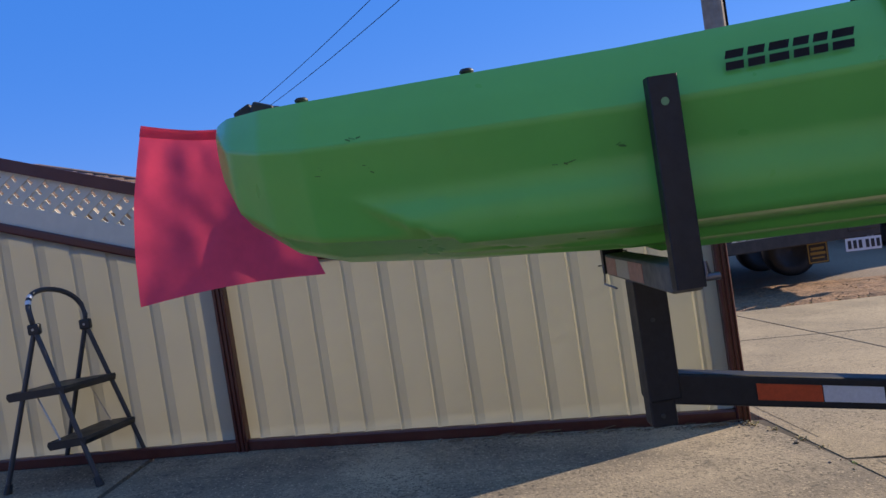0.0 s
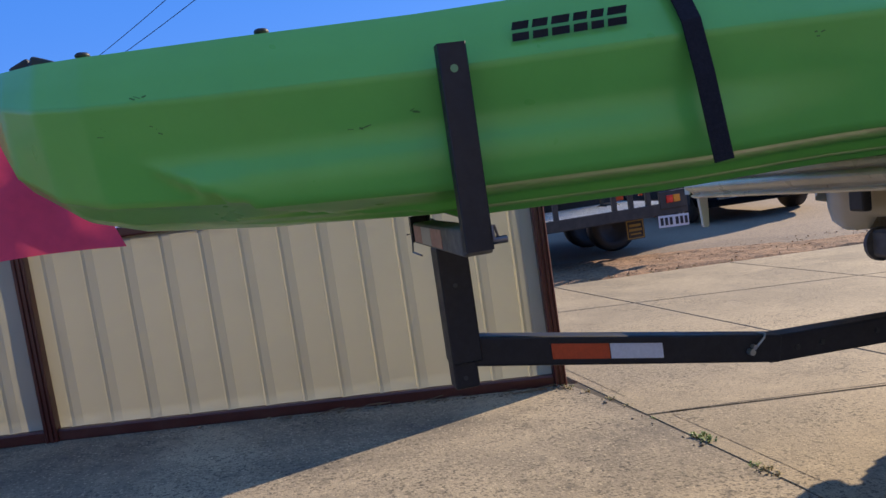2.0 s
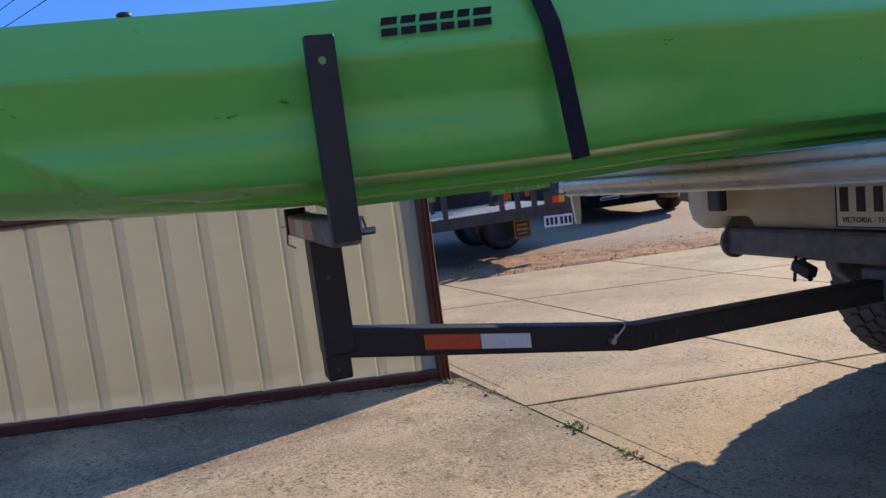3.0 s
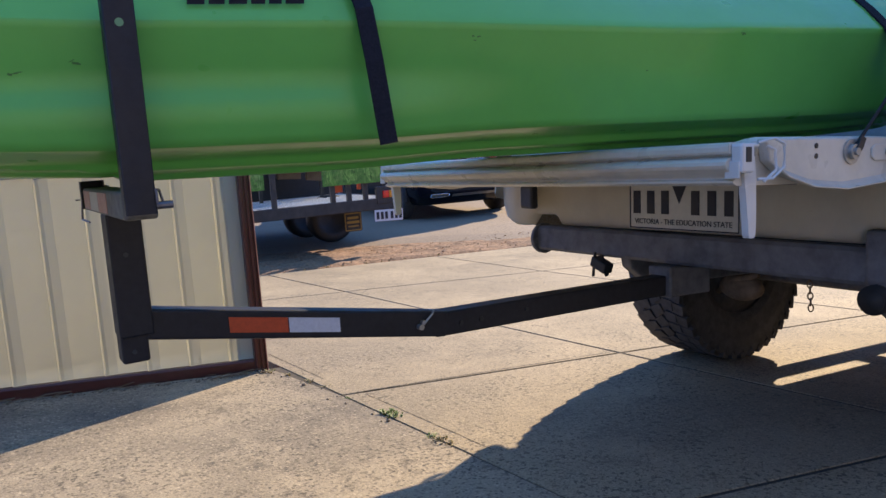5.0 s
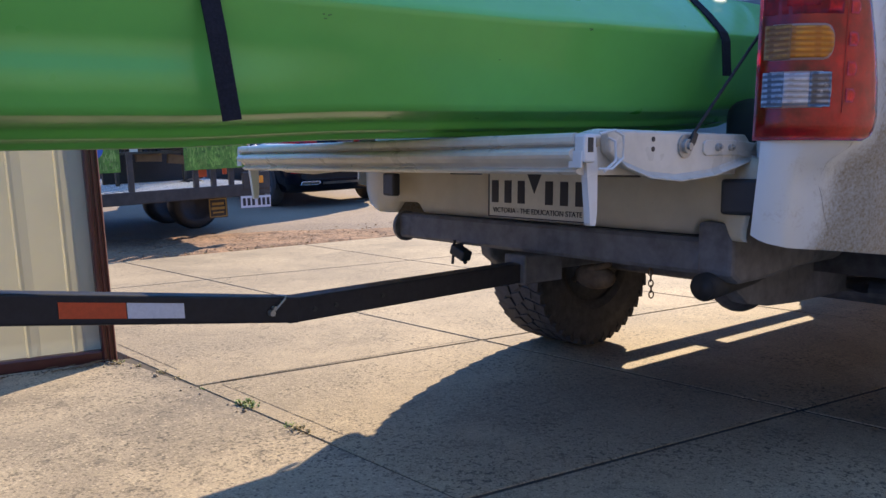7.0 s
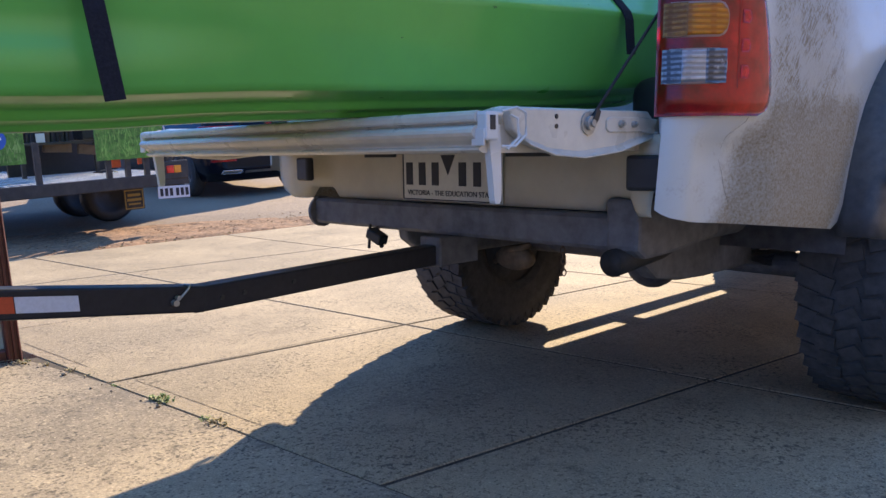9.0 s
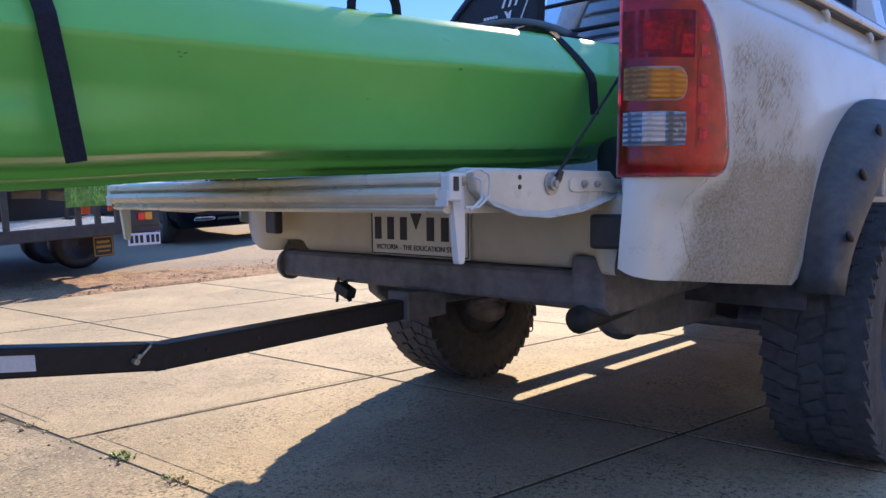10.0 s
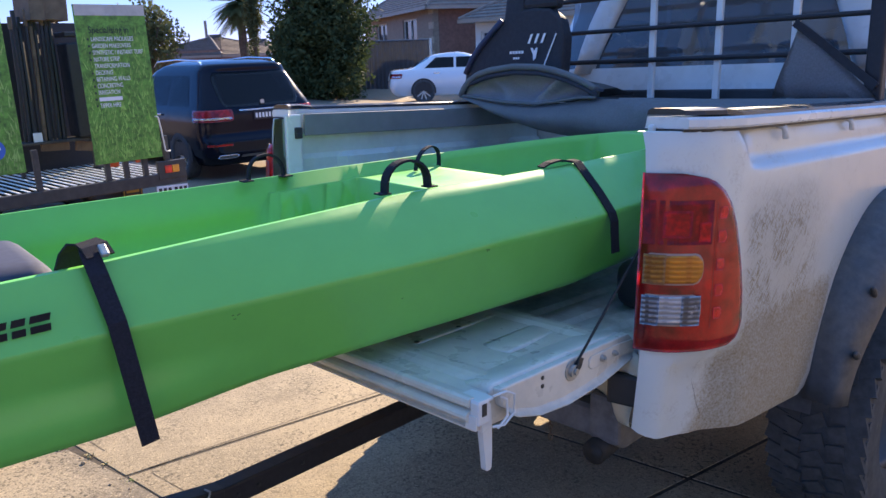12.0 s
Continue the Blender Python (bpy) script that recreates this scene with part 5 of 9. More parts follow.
    box(bm, (0.040, sg * 0.730, 1.372), (0.020, 0.010, 0.020), None, 0.003)
    part("latch", bm, M_PLASTIC, rp_ob, "black tailgate latch catch")
    bm = bmesh.new()
    rod(bm, (0.03, sg * 0.7425, 1.05), (0.03, sg * 0.739, 1.05), 0.006, n=12)
    part("screw", bm, M_PLASTIC, rp_ob)
    # grey strip paints the rail's shade onto the upper inner wall
    bm = bmesh.new()
    box(bm, (0.80, sg * 0.748, 1.410), (1.45, 0.008, 0.082), None, 0.003)
    part("rail_skirt", bm, M_RAIL_SHADE, ute, "grey strip painting the shade under the tub rail")

# tub floor, front wall, lower rear panel
bm = bmesh.new()
prof = []
y = -0.735
while y < 0.735:
    prof += [(y, 0.895), (y + 0.02, 0.905), (y + 0.075, 0.905), (y + 0.095, 0.895)]
    y += 0.1225
prof += [(0.735, 0.895), (0.735, 0.875), (-0.735, 0.875)]
prism(bm, prof, "x", 0.0, 1.53)
part("tub_floor", bm, M_TUBFLOOR, ute, "scuffed ribbed load floor")
bm = bmesh.new()
box(bm, (1.545, 0, 1.17), (0.03, 1.82, 0.59), None, 0.008)
part("tub_front_wall", bm, M_WHITE, ute)
bm = bmesh.new()
box(bm, (1.575, 0.02, 1.491), (0.03, 1.46, 0.062), None, 0.008)
part("guard_rail", bm, M_PLASTIC, ute, "black rail at the foot of the window guard")
bm = bmesh.new()
g = []
for i in range(97):
    y = -0.775 + 1.55 * i / 96
    xo = 0.06 - 0.095 * smooth01((abs(y) - 0.52) / 0.26)
    col = []
    for z, dx in ((0.702, 0.035), (0.705, 0.008), (0.715, 0.0), (0.735, -0.004), (0.78, -0.004), (0.86, 0.0), (0.885, 0.006), (0.893, 0.02)):
        zz = z
        if z < 0.75:
            # notch beside each end of the tow bar
            out_ = 0.665 if y > 0 else 0.69
            zz += 0.038 * smooth01((abs(y) - 0.545) / 0.03) * (1 - smooth01((abs(y) - out_ + 0.02) / (0.03 if y > 0 else 0.06)))
        if y > 0:
            yy = y * (1 - (1 - lerp(z, [0.70, 0.735, 0.806], [0.885, 0.959, 1.0])) * smooth01((y - 0.64) / 0.13))
        else:
            yy = y * (1 - 0.045 * smooth01((-y - 0.62) / 0.14) * (0.893 - z) / 0.19)
        col.append(bm.verts.new((xo + dx, yy, zz)))
    g.append(col)
for i in range(96):
    for j in range(7):
        bm.faces.new((g[i][j], g[i + 1][j], g[i + 1][j + 1], g[i][j + 1]))
bmesh.ops.solidify(bm, geom=bm.faces[:], thickness=-0.003)
part("rear_panel", bm, M_CREAM, ute, "cream painted lower rear panel", smooth=True)
for y0 in (-0.729, 0.610):
    bm = bmesh.new()
    box(bm, (-0.036, y0, 0.806), (0.03, 0.088, 0.080), pose(0, 0, 0, 0, 0, 10 if y0 < 0 else -10), 0.008)
    part("step_pad", bm, M_PLASTIC, ute, "black rubber corner pad")
for y0, l in ((0.31, 0.153), (-0.312, 0.153)):
    bm = bmesh.new()
    box(bm, (0.056, y0, 0.852), (0.012, l, 0.016), None, 0.002)
    part("slot", bm, M_PLASTIC, ute)

# number plate, its characters as plain bars
plate = part("number_plate", box(bmesh.new(), (0.048, -0.020, 0.785), (0.004, 0.420, 0.150), None, 0.0015), M_PLATE, ute, "pale number plate with plain dark bars")
bm = bmesh.new()
for y0, w, z0, h in ((-0.02, 0.410, 0.856, 0.004), (-0.02, 0.410, 0.714, 0.004), (0.185, 0.004, 0.785, 0.142), (-0.225, 0.004, 0.785, 0.142)):
    box(bm, (0.0452, y0, z0), (0.0016, w, h))
part("border", bm, M_INK, plate)
for y0 in (0.156, 0.098, 0.040, -0.075, -0.134, -0.192):
    bm = bmesh.new()
    box(bm, (0.0452, y0, 0.793), (0.0016, 0.030, 0.070))
    part("character_bar", bm, M_INK, plate)
bm = bmesh.new()
prism(bm, [(0.015, 0.850), (-0.045, 0.850), (-0.015, 0.79)], "x", 0.0445, 0.046)
part("emblem", bm, M_INK, plate, "dark blue triangular emblem")
letters("motto", "VICTORIA - THE EDUCATION STATE", 0.0225, Matrix.Translation((0.0445, -0.02, 0.734)) @ Matrix(((0, 0, -1), (-1, 0, 0), (0, 1, 0))).to_4x4(), M_INK, plate, 0.0012)

# lowered tailgate
gate = part("tailgate", bmesh.new(), M_GATE, ute, "lowered tailgate, scuffed pale paint")
gate.location.z = 0.014
bm = bmesh.new()
outer = [(-0.006, 0.905), (-0.02, 0.916), (-0.05, 0.922), (-0.075, 0.922), (-0.095, 0.915), (-0.25, 0.913), (-0.41, 0.914), (-0.43, 0.919), (-0.455, 0.921), (-0.475, 0.919), (-0.490, 0.914), (-0.530, 0.914), (-0.548, 0.918),
         (-0.560, 0.920), (-0.568, 0.917), (-0.570, 0.912), (-0.570, 0.904), (-0.567, 0.900), (-0.556, 0.898), (-0.554, 0.895), (-0.562, 0.894), (-0.571, 0.891), (-0.577, 0.886), (-0.578, 0.880), (-0.574, 0.874), (-0.564, 0.866), (-0.552, 0.859), (-0.551, 0.856), (-0.558, 0.853), (-0.558, 0.849), (-0.548, 0.844), (-0.30, 0.842), (-0.02, 0.842)]
prism(bm, outer, "y", -0.700, 0.700)
me = gate.data
bmesh.ops.recalc_face_normals(bm, faces=bm.faces)
bm.to_mesh(me)
bm.free()
for sg in (-1, 1):
    bm = bmesh.new()
    poly = [(-0.50, 0.926), (-0.02, 0.930), (0.0, 0.915), (0.0, 0.880), (-0.05, 0.868), (-0.15, 0.846), (-0.28, 0.835), (-0.38, 0.842), (-0.455, 0.862), (-0.49, 0.885)]
    prism(bm, poly, "y", sg * 0.700, sg * 0.722, 0.004)
    part("end_plate", bm, M_GATE, gate, "pale steel end plate of the tailgate")
    bm = bmesh.new()
    box(bm, (-0.548, sg * 0.712, 0.891), (0.034, 0.024, 0.050), None, 0.004)
    box(bm, (-0.540, sg * 0.692, 0.914), (0.046, 0.062, 0.008), None, 0.003)
    box(bm, (-0.566, sg * 0.705, 0.872), (0.004, 0.03, 0.03), None, 0.001)
    part("latch_block", bm, M_WHITE, gate)
    bm = bmesh.new()
    box(bm, (-0.548, sg * 0.7235, 0.898), (0.014, 0.004, 0.026), None, 0.001)
    part("latch_slot", bm, M_PLASTIC, gate)
    # hanging lever
    bm = bmesh.new()
    loft(bm, [[(-0.522 + dx + bx, sg * (0.700 + dy), z) for dx, dy in ((-0.014 * k, -0.007), (0.014 * k, -0.007), (0.014 * k, 0.007), (-0.014 * k, 0.007))] for z, k, bx in ((0.895, 1.15, -0.004), (0.86, 1.1, 0.0), (0.82, 0.95, 0.003), (0.775, 0.75, 0.006), (0.755, 0.62, 0.006), (0.75, 0.4, 0.006))])
    part("latch_lever", bm, M_WHITE, gate, "white latch lever hanging down", smooth=False)
    bm = bmesh.new()
    tube(bm, [(-0.52, sg * 0.722, 0.918), (-0.495, sg * 0.735, 0.925), (-0.475, sg * 0.74, 0.915), (-0.475, sg * 0.74, 0.875), (-0.50, sg * 0.735, 0.855), (-0.525, sg * 0.725, 0.855)], 0.003, 6)
    tube(bm, [(-0.50, sg * 0.724, 0.912), (-0.488, sg * 0.732, 0.905), (-0.490, sg * 0.735, 0.870), (-0.515, sg * 0.73, 0.850)], 0.003, 6)
    part("latch_wire", bm, M_WHITE, gate, "white bent latch wire")
    for xx, rr in ((-0.255, 0.024), (-0.14, 0.014), (-0.09, 0.012)):
        bm = bmesh.new()
        for r, a, b in ((rr, 0.720, 0.726), (rr * 0.6, 0.724, 0.734), (rr * 0.3, 0.73, 0.739)):
            rod(bm, (xx, sg * a, 0.900), (xx, sg * b, 0.900), r, n=18)
        part("striker_bolt", bm, M_BOLT, gate, "zinc striker bolt")
    for zz in (0.912, 0.893):
        bm = bmesh.new()
        rod(bm, (-0.36, sg * 0.7215, zz), (-0.36, sg * 0.7235, zz), 0.005, n=12)
        part("bolt_hole", bm, M_PLASTIC, gate)
    bm = bmesh.new()
    tube(bm, [(-0.25, sg * 0.728, 0.91), (-0.12, sg * 0.735, 1.04), (-0.01, sg * 0.742, 1.15)], 0.0035, 6)
    part("stay_cable", bm, M_ROPE, gate, "black tailgate stay cable")
    bm = bmesh.new()
    ribbon(bm, [(-0.255, sg * 0.733, 0.895), (-0.242, sg * 0.735, 0.912), (-0.235, sg * 0.735, 0.928)], 0.016, (1, 0, 0), 0.003)
    part("cable_eye", bm, M_PLASTIC, gate)

# sloping shoulders along both ends of the inner skin
for sg in (-1, 1):
    bm = bmesh.new()
    loft(bm, [[(x, sg * y, z + dz) for y, z in ((0.702, 0.900), (0.702, 0.927), (0.690, 0.9295), (0.670, 0.928), (0.640, 0.921), (0.605, 0.912), (0.590, 0.905))] for x, dz in ((-0.505, -0.006), (-0.49, 0.0), (-0.40, 0.001), (-0.25, 0.002), (-0.10, 0.002), (-0.03, 0.001), (-0.015, -0.006))])
    part("gate_shoulder", bm, M_GATE, gate, smooth=True)

# pressed beads and scratches on the tailgate's inner skin
for y0 in (-0.52, -0.35, -0.12, 0.12, 0.35, 0.52):
    x0_, x1_, hw_ = (-0.40, -0.08, 0.014) if abs(y0) != 0.52 else (-0.30, -0.05, 0.05)
    bm = bmesh.new()
    loft(bm, [[(x0_ + (x1_ - x0_) * f, y0 + 0.02 * (f - 0.5) + o * g, 0.9125 + h * g) for o, h in ((-hw_, 0.0), (-hw_ * 0.6, 0.004), (hw_ * 0.6, 0.004), (hw_, 0.0))] for f, g in ((0.0, 0.1), (0.02, 0.7), (0.05, 1.0), (0.95, 1.0), (0.98, 0.7), (1.0, 0.1))])
    bd = part("pressed_bead", bm, M_GATE, gate, smooth=True)
    if hw_ < 0.03:
        for f in (0.03, 0.52):
            bm = bmesh.new()
            rod(bm, (x0_ + (x1_ - x0_) * f, y0 + 0.02 * (f - 0.5), 0.9145), (x0_ + (x1_ - x0_) * f, y0 + 0.02 * (f - 0.5), 0.9172), 0.007, n=12)
            part("drain_hole", bm, M_PLASTIC, bd, "dark drain hole")
# outward-turned lip along the foot of each end plate, and the hinge arm
for sg in (-1, 1):
    bm = bmesh.new()
    low = [(-0.475, 0.873), (-0.455, 0.862), (-0.38, 0.842), (-0.28, 0.835), (-0.15, 0.846), (-0.05, 0.868), (0.004, 0.882)]
    loft(bm, [[(x, sg * y, z + dz) for y, dz in ((0.721, 0.016), (0.7225, 0.005), (0.730, -0.002), (0.737, -0.003), (0.736, -0.006), (0.728, -0.006), (0.719, 0.0))] for x, z in low])
    part("end_lip", bm, M_GATE, gate, smooth=True)
    bm = bmesh.new()
    prism(bm, [(-0.19, 0.889), (-0.18, 0.882), (-0.06, 0.884), (0.02, 0.876), (0.02, 0.912), (-0.06, 0.916), (-0.18, 0.914), (-0.19, 0.907)], "y", sg * 0.7215, sg * 0.7265, 0.002)
    part("hinge_arm", bm, M_GATE, gate, "pale steel hinge arm of the tailgate")

# tail lamps
LAMP_PATH = [(-0.062, 0.764), (-0.060, 0.785), (-0.050, 0.815), (-0.030, 0.843), (-0.002, 0.868), (0.030, 0.888), (0.065, 0.901), (0.10, 0.909), (0.14, 0.914), (0.20, 0.917)]
_p = np.array(LAMP_PATH)
_a = np.concatenate([[0], np.cumsum(np.hypot(*np.diff(_p, axis=0).T))])
lamp_s = np.linspace(0, _a[-1], 140)
lamp_xy = np.stack([np.interp(lamp_s, _a, _p[:, 0]), np.interp(lamp_s, _a, _p[:, 1])])
for _ in range(60):
    lamp_xy[:, 1:-1] = (lamp_xy[:, :-2] + 2 * lamp_xy[:, 1:-1] + lamp_xy[:, 2:]) / 4


def lamp_piece(sg, z0, z1, left, right, mt, name, parent, off, label="", cells=0.0, thick=0.012, NS=30, NZ=40, flush=False):
    """A lens following the tub's rear corner; left and right give the metres along the outline at each height 0..1."""
    bmx = bmesh.new()
    g = []
    for j in range(NZ + 1):
        v = j / NZ
        z = z0 + (z1 - z0) * v
        a, b = left(v), right(v)
        row = []
        for i in range(NS + 1):
            s = a + (b - a) * i / NS
            x, y = np.interp(s, lamp_s, lamp_xy[0]), np.interp(s, lamp_s, lamp_xy[1])
            x2, y2 = np.interp(s + 0.004, lamp_s, lamp_xy[0]), np.interp(s + 0.004, lamp_s, lamp_xy[1])
            n = Vector((-(y2 - y), x2 - x, 0)).normalized() if (x2, y2) != (x, y) else Vector((0, 1, 0))
            edge = smooth01(min(i, NS - i) / 3) * smooth01(min(j, NZ - j) / 3)
            o = off if flush else off * (0.3 + 0.7 * edge)
            if cells and s > 0.165:
                o += cells * edge * math.sin(z * 2 * math.pi / 0.052)
            p = Vector((x, y, z)) + n * o + Vector(((z - 1.0) * 0.03, 0, 0))
            row.append(bmx.verts.new((p.x, sg * p.y, p.z)))
        g.append(row)
    for j in range(NZ):
        for i in range(NS):
            bmx.faces.new((g[j][i], g[j][i + 1], g[j + 1][i + 1], g[j + 1][i]))
    bmesh.ops.solidify(bmx, geom=bmx.faces[:], thickness=thick)
    return part(name, bmx, mt, parent, label, smooth=True)


M_SEAM = shader("dark_red_seam", (0.42, 0.010, 0.012), 0.4)
M_BEZEL = shader("pale_lens_edge", (0.62, 0.40, 0.34), 0.35)
M_AMBER_DEEP = shader("deep_amber_reflector", (0.60, 0.24, 0.035), 0.2, metal=0.3, grain=0.5, grain_size=60, coat=0.6)
M_CLEAR_DEEP = shader("dark_chrome_reflector", (0.42, 0.43, 0.46), 0.2, metal=0.6, grain=0.6, grain_size=60, coat=0.6)
rib_nodes(M_AMBER_DEEP, (0.40, 0.13, 0.015), 27.0)
rib_nodes(M_CLEAR_DEEP, (0.16, 0.16, 0.18), 27.0)
M_CELL = shader("red_reflector", (0.78, 0.018, 0.018), 0.35, metal=0.2, coat=0.1, grain=0.5, grain_size=45, stain=0.8, stain_size=22, stain_color=(0.25, 0.004, 0.005))
M_CELL_DARK = shader("dark_red_reflector", (0.50, 0.010, 0.012), 0.35, metal=0.2, coat=0.1, grain=0.5, grain_size=45, stain=0.8, stain_size=22, stain_color=(0.16, 0.003, 0.004))
M_REFLEX = shader("bright_red_reflex", (0.95, 0.045, 0.035), 0.25, metal=0.2, coat=0.5, grain=0.3, grain_size=60)


def s_at(x):
    return float(np.interp(x, lamp_xy[0], lamp_s))


for sg in (-1, 1):
    lens = lamp_piece(sg, 0.928, 1.345, lambda v: 0.0, lambda v: s_at(lerp(v, [0, 0.02, 0.06, 0.13, 0.3, 0.5, 0.7, 0.82, 0.90, 0.95, 0.98, 1], [0.11, 0.140, 0.158, 0.168, 0.160, 0.140, 0.112, 0.088, 0.062, 0.036, 0.010, -0.03])),
                      M_LENS_RED, "tail_lamp", ute, 0.014, "red tail lamp lens, scratched", cells=0.0004)
    for nm, z0, z1, sa, sb in (("lens_seam", 0.985, 1.28, 0.168, 0.170),):
        lamp_piece(sg, z0, z1, lambda v, q=sa: q, lambda v, q=sb: q, M_SEAM, nm, lens, 0.0145, "dark moulded seam in the lens", thick=0.002, NS=12, NZ=8, flush=True)
    for k_, (sa, sb, za, zb) in enumerate(((0.012, 0.160, 1.184, 1.285), (0.052, 0.112, 1.200, 1.262), (0.128, 0.156, 1.190, 1.235))):
        for r_, (z0, z1) in ((0, (za, zb)),):
            lamp_piece(sg, z0, z1, lambda v, q=sa: q, lambda v, q=sb: q - (0.03 * r_ * v if q > 0.15 else 0), (M_CELL_DARK, M_CELL, M_CELL)[k_], "reflector_cell", lens, 0.0143 + (0.0008 if k_ else 0), "faceted red reflector cell", thick=0.002, NS=8, NZ=8, flush=True)
    for zc in (1.02, 1.075, 1.135, 1.20, 1.255):
        lamp_piece(sg, zc - 0.014, zc + 0.014, lambda v: 0.176, lambda v: 0.194 + 0.006 * math.sin(math.pi * v), M_REFLEX, "reflex_cell", lens, 0.0154, "bright red reflex cell", thick=0.003, NS=6, NZ=6, flush=True)
    for nm, z0, z1, mt, lb in (("indicator_lens", 1.085, 1.171, M_LENS_AMBER, "amber indicator lens with fine ribs"), ("reversing_lens", 0.988, 1.075, M_LENS_CLEAR, "clear reversing lens with fine ribs")):
        lamp_piece(sg, z0, z1, lambda v: 0.014, lambda v: 0.105 + 0.052 * (1 - abs(2 * v - 1) ** 2.6) ** 0.5, mt, nm, lens, 0.0185, lb, thick=0.006, NS=20, NZ=20)
        lamp_piece(sg, z0 - 0.004, z1 + 0.004, lambda v: 0.010, lambda v: 0.109 + 0.052 * (1 - abs(2 * v - 1) ** 2.6) ** 0.5, M_BEZEL, "lens_edge", lens, 0.0165, "pale moulded edge of the lens", thick=0.004, NS=20, NZ=20)
        for sa, sb in (((0.018, 0.062),) if nm == "indicator_lens" else ((0.018, 0.054), (0.098, 0.140))):
            lamp_piece(sg, z0 + 0.008, z1 - 0.008, lambda v, q=sa: q, lambda v, q=sb: q, M_AMBER_DEEP if nm == "indicator_lens" else M_CLEAR_DEEP, "inner_reflector", lens, 0.0195, "dark ribbed reflector behind the lens", thick=0.001, NS=8, NZ=10, flush=True)

# wheels with chunky mud tyres
def tyre_mesh():
    bmx = bmesh.new()
    hw = WW / 2
    lathe(bmx, [(0.215, -hw + 0.02), (0.25, -hw + 0.004), (0.33, -hw), (0.392, -hw + 0.004), (0.416, -hw + 0.012), (0.419, -hw + 0.05), (0.420, 0), (0.419, hw - 0.05), (0.416, hw - 0.012), (0.392, hw - 0.004), (0.33, hw), (0.25, hw - 0.004), (0.215, hw - 0.02)], 60)
    return bmx


def tread_mesh():
    bmx = bmesh.new()
    hw = WW / 2
    nb = 42
    for k in range(nb):
        a = 2 * math.pi * k / nb
        for row, (yc, wd, la, sh) in enumerate(((-hw + 0.030, 0.062, 0.0605, 0.0), (-0.070, 0.056, 0.050, 0.4), (0.0, 0.062, 0.046, 0.75), (0.070, 0.056, 0.050, 0.2), (hw - 0.030, 0.062, 0.052, 0.5))):
            aa = a + sh * 2 * math.pi / nb
            edge = row in (0, 4)
            rm = Matrix.Rotation(aa, 4, "Y") @ Matrix.Translation((0.4108 if edge else 0.4175, yc, 0)) @ Matrix.Rotation((0.28 if row < 2 else -0.28 if row > 2 else 0.5) * (1 if k % 2 or edge else 0.6), 4, "X")
            box(bmx, (0, 0, 0), (0.026 if edge else 0.021, wd, la), rm)
        for sgn in (-1, 1):
            rm = Matrix.Rotation(a, 4, "Y") @ Matrix.Translation((0.388 if k % 2 else 0.380, sgn * (hw - 0.007), 0)) @ Matrix.Rotation(sgn * 0.12, 4, "Z")
            box(bmx, (0, 0, 0), (0.040 if k % 2 else 0.055, 0.012, 0.040), rm)
    return bmx


def rim_mesh():
    bmx = bmesh.new()
    lathe(bmx, [(0.0, -0.04), (0.05, -0.05), (0.07, -0.04), (0.12, -0.02), (0.185, -0.05), (0.205, -0.10), (0.222, -0.13), (0.222, 0.13), (0.20, 0.10), (0.19, 0.0), (0.0, 0.02)], 40)
    for k in range(8):
        a = 2 * math.pi * k / 8
        rod(bmx, (0.155 * math.cos(a), -0.052, 0.155 * math.sin(a)), (0.155 * math.cos(a), -0.03, 0.155 * math.sin(a)), 0.014, n=10)
    return bmx


M_RIM = shader("black_steel_wheel", (0.03, 0.03, 0.032), 0.45, grain=0.2, grain_size=30, stain=0.4, stain_size=6, stain_color=(0.12, 0.10, 0.075))
tyre_me = rim_me = None
for x, y in ((CX, -WY), (CX, WY), (CX + 3.05, -WY), (CX + 3.05, WY)):
    wheel = new("wheel")
    wheel.parent = ute
    wheel.location = (x, y, CZ)
    if y > 0:
        wheel.rotation_euler = (0, 0, math.pi)
    if tyre_me is None:
        ty = part("tyre", tyre_mesh(), M_RUBBER, wheel, "black mud-terrain tyre, dusty")
        tr_ob = tagged(part("tread", tread_mesh(), M_RUBBER, ty, "chunky tread blocks"), kind="stuff")
        ri = part("rim", rim_mesh(), M_RIM, wheel, smooth=True)
        drum = part("brake_drum", lathe(bmesh.new(), [(0.212, 0.06), (0.212, 0.118), (0.17, 0.124), (0.165, 0.145), (0.06, 0.155), (0.0, 0.155)], 36), M_RUBBER, wheel, "dark dusty brake drum", smooth=True)
        tyre_me, rim_me = ty.data, ri.data
    else:
        for nm, me_ in (("tyre", tyre_me), ("rim", rim_me), ("brake_drum", drum.data)):
            o2 = new(nm, me_)
            o2.parent = wheel
            if nm == "tyre":
                tagged(o2, "black mud-terrain tyre, dusty")
                o3 = new("tread", tr_ob.data)
                o3.parent = o2
                tagged(o3, "chunky tread blocks", kind="stuff")

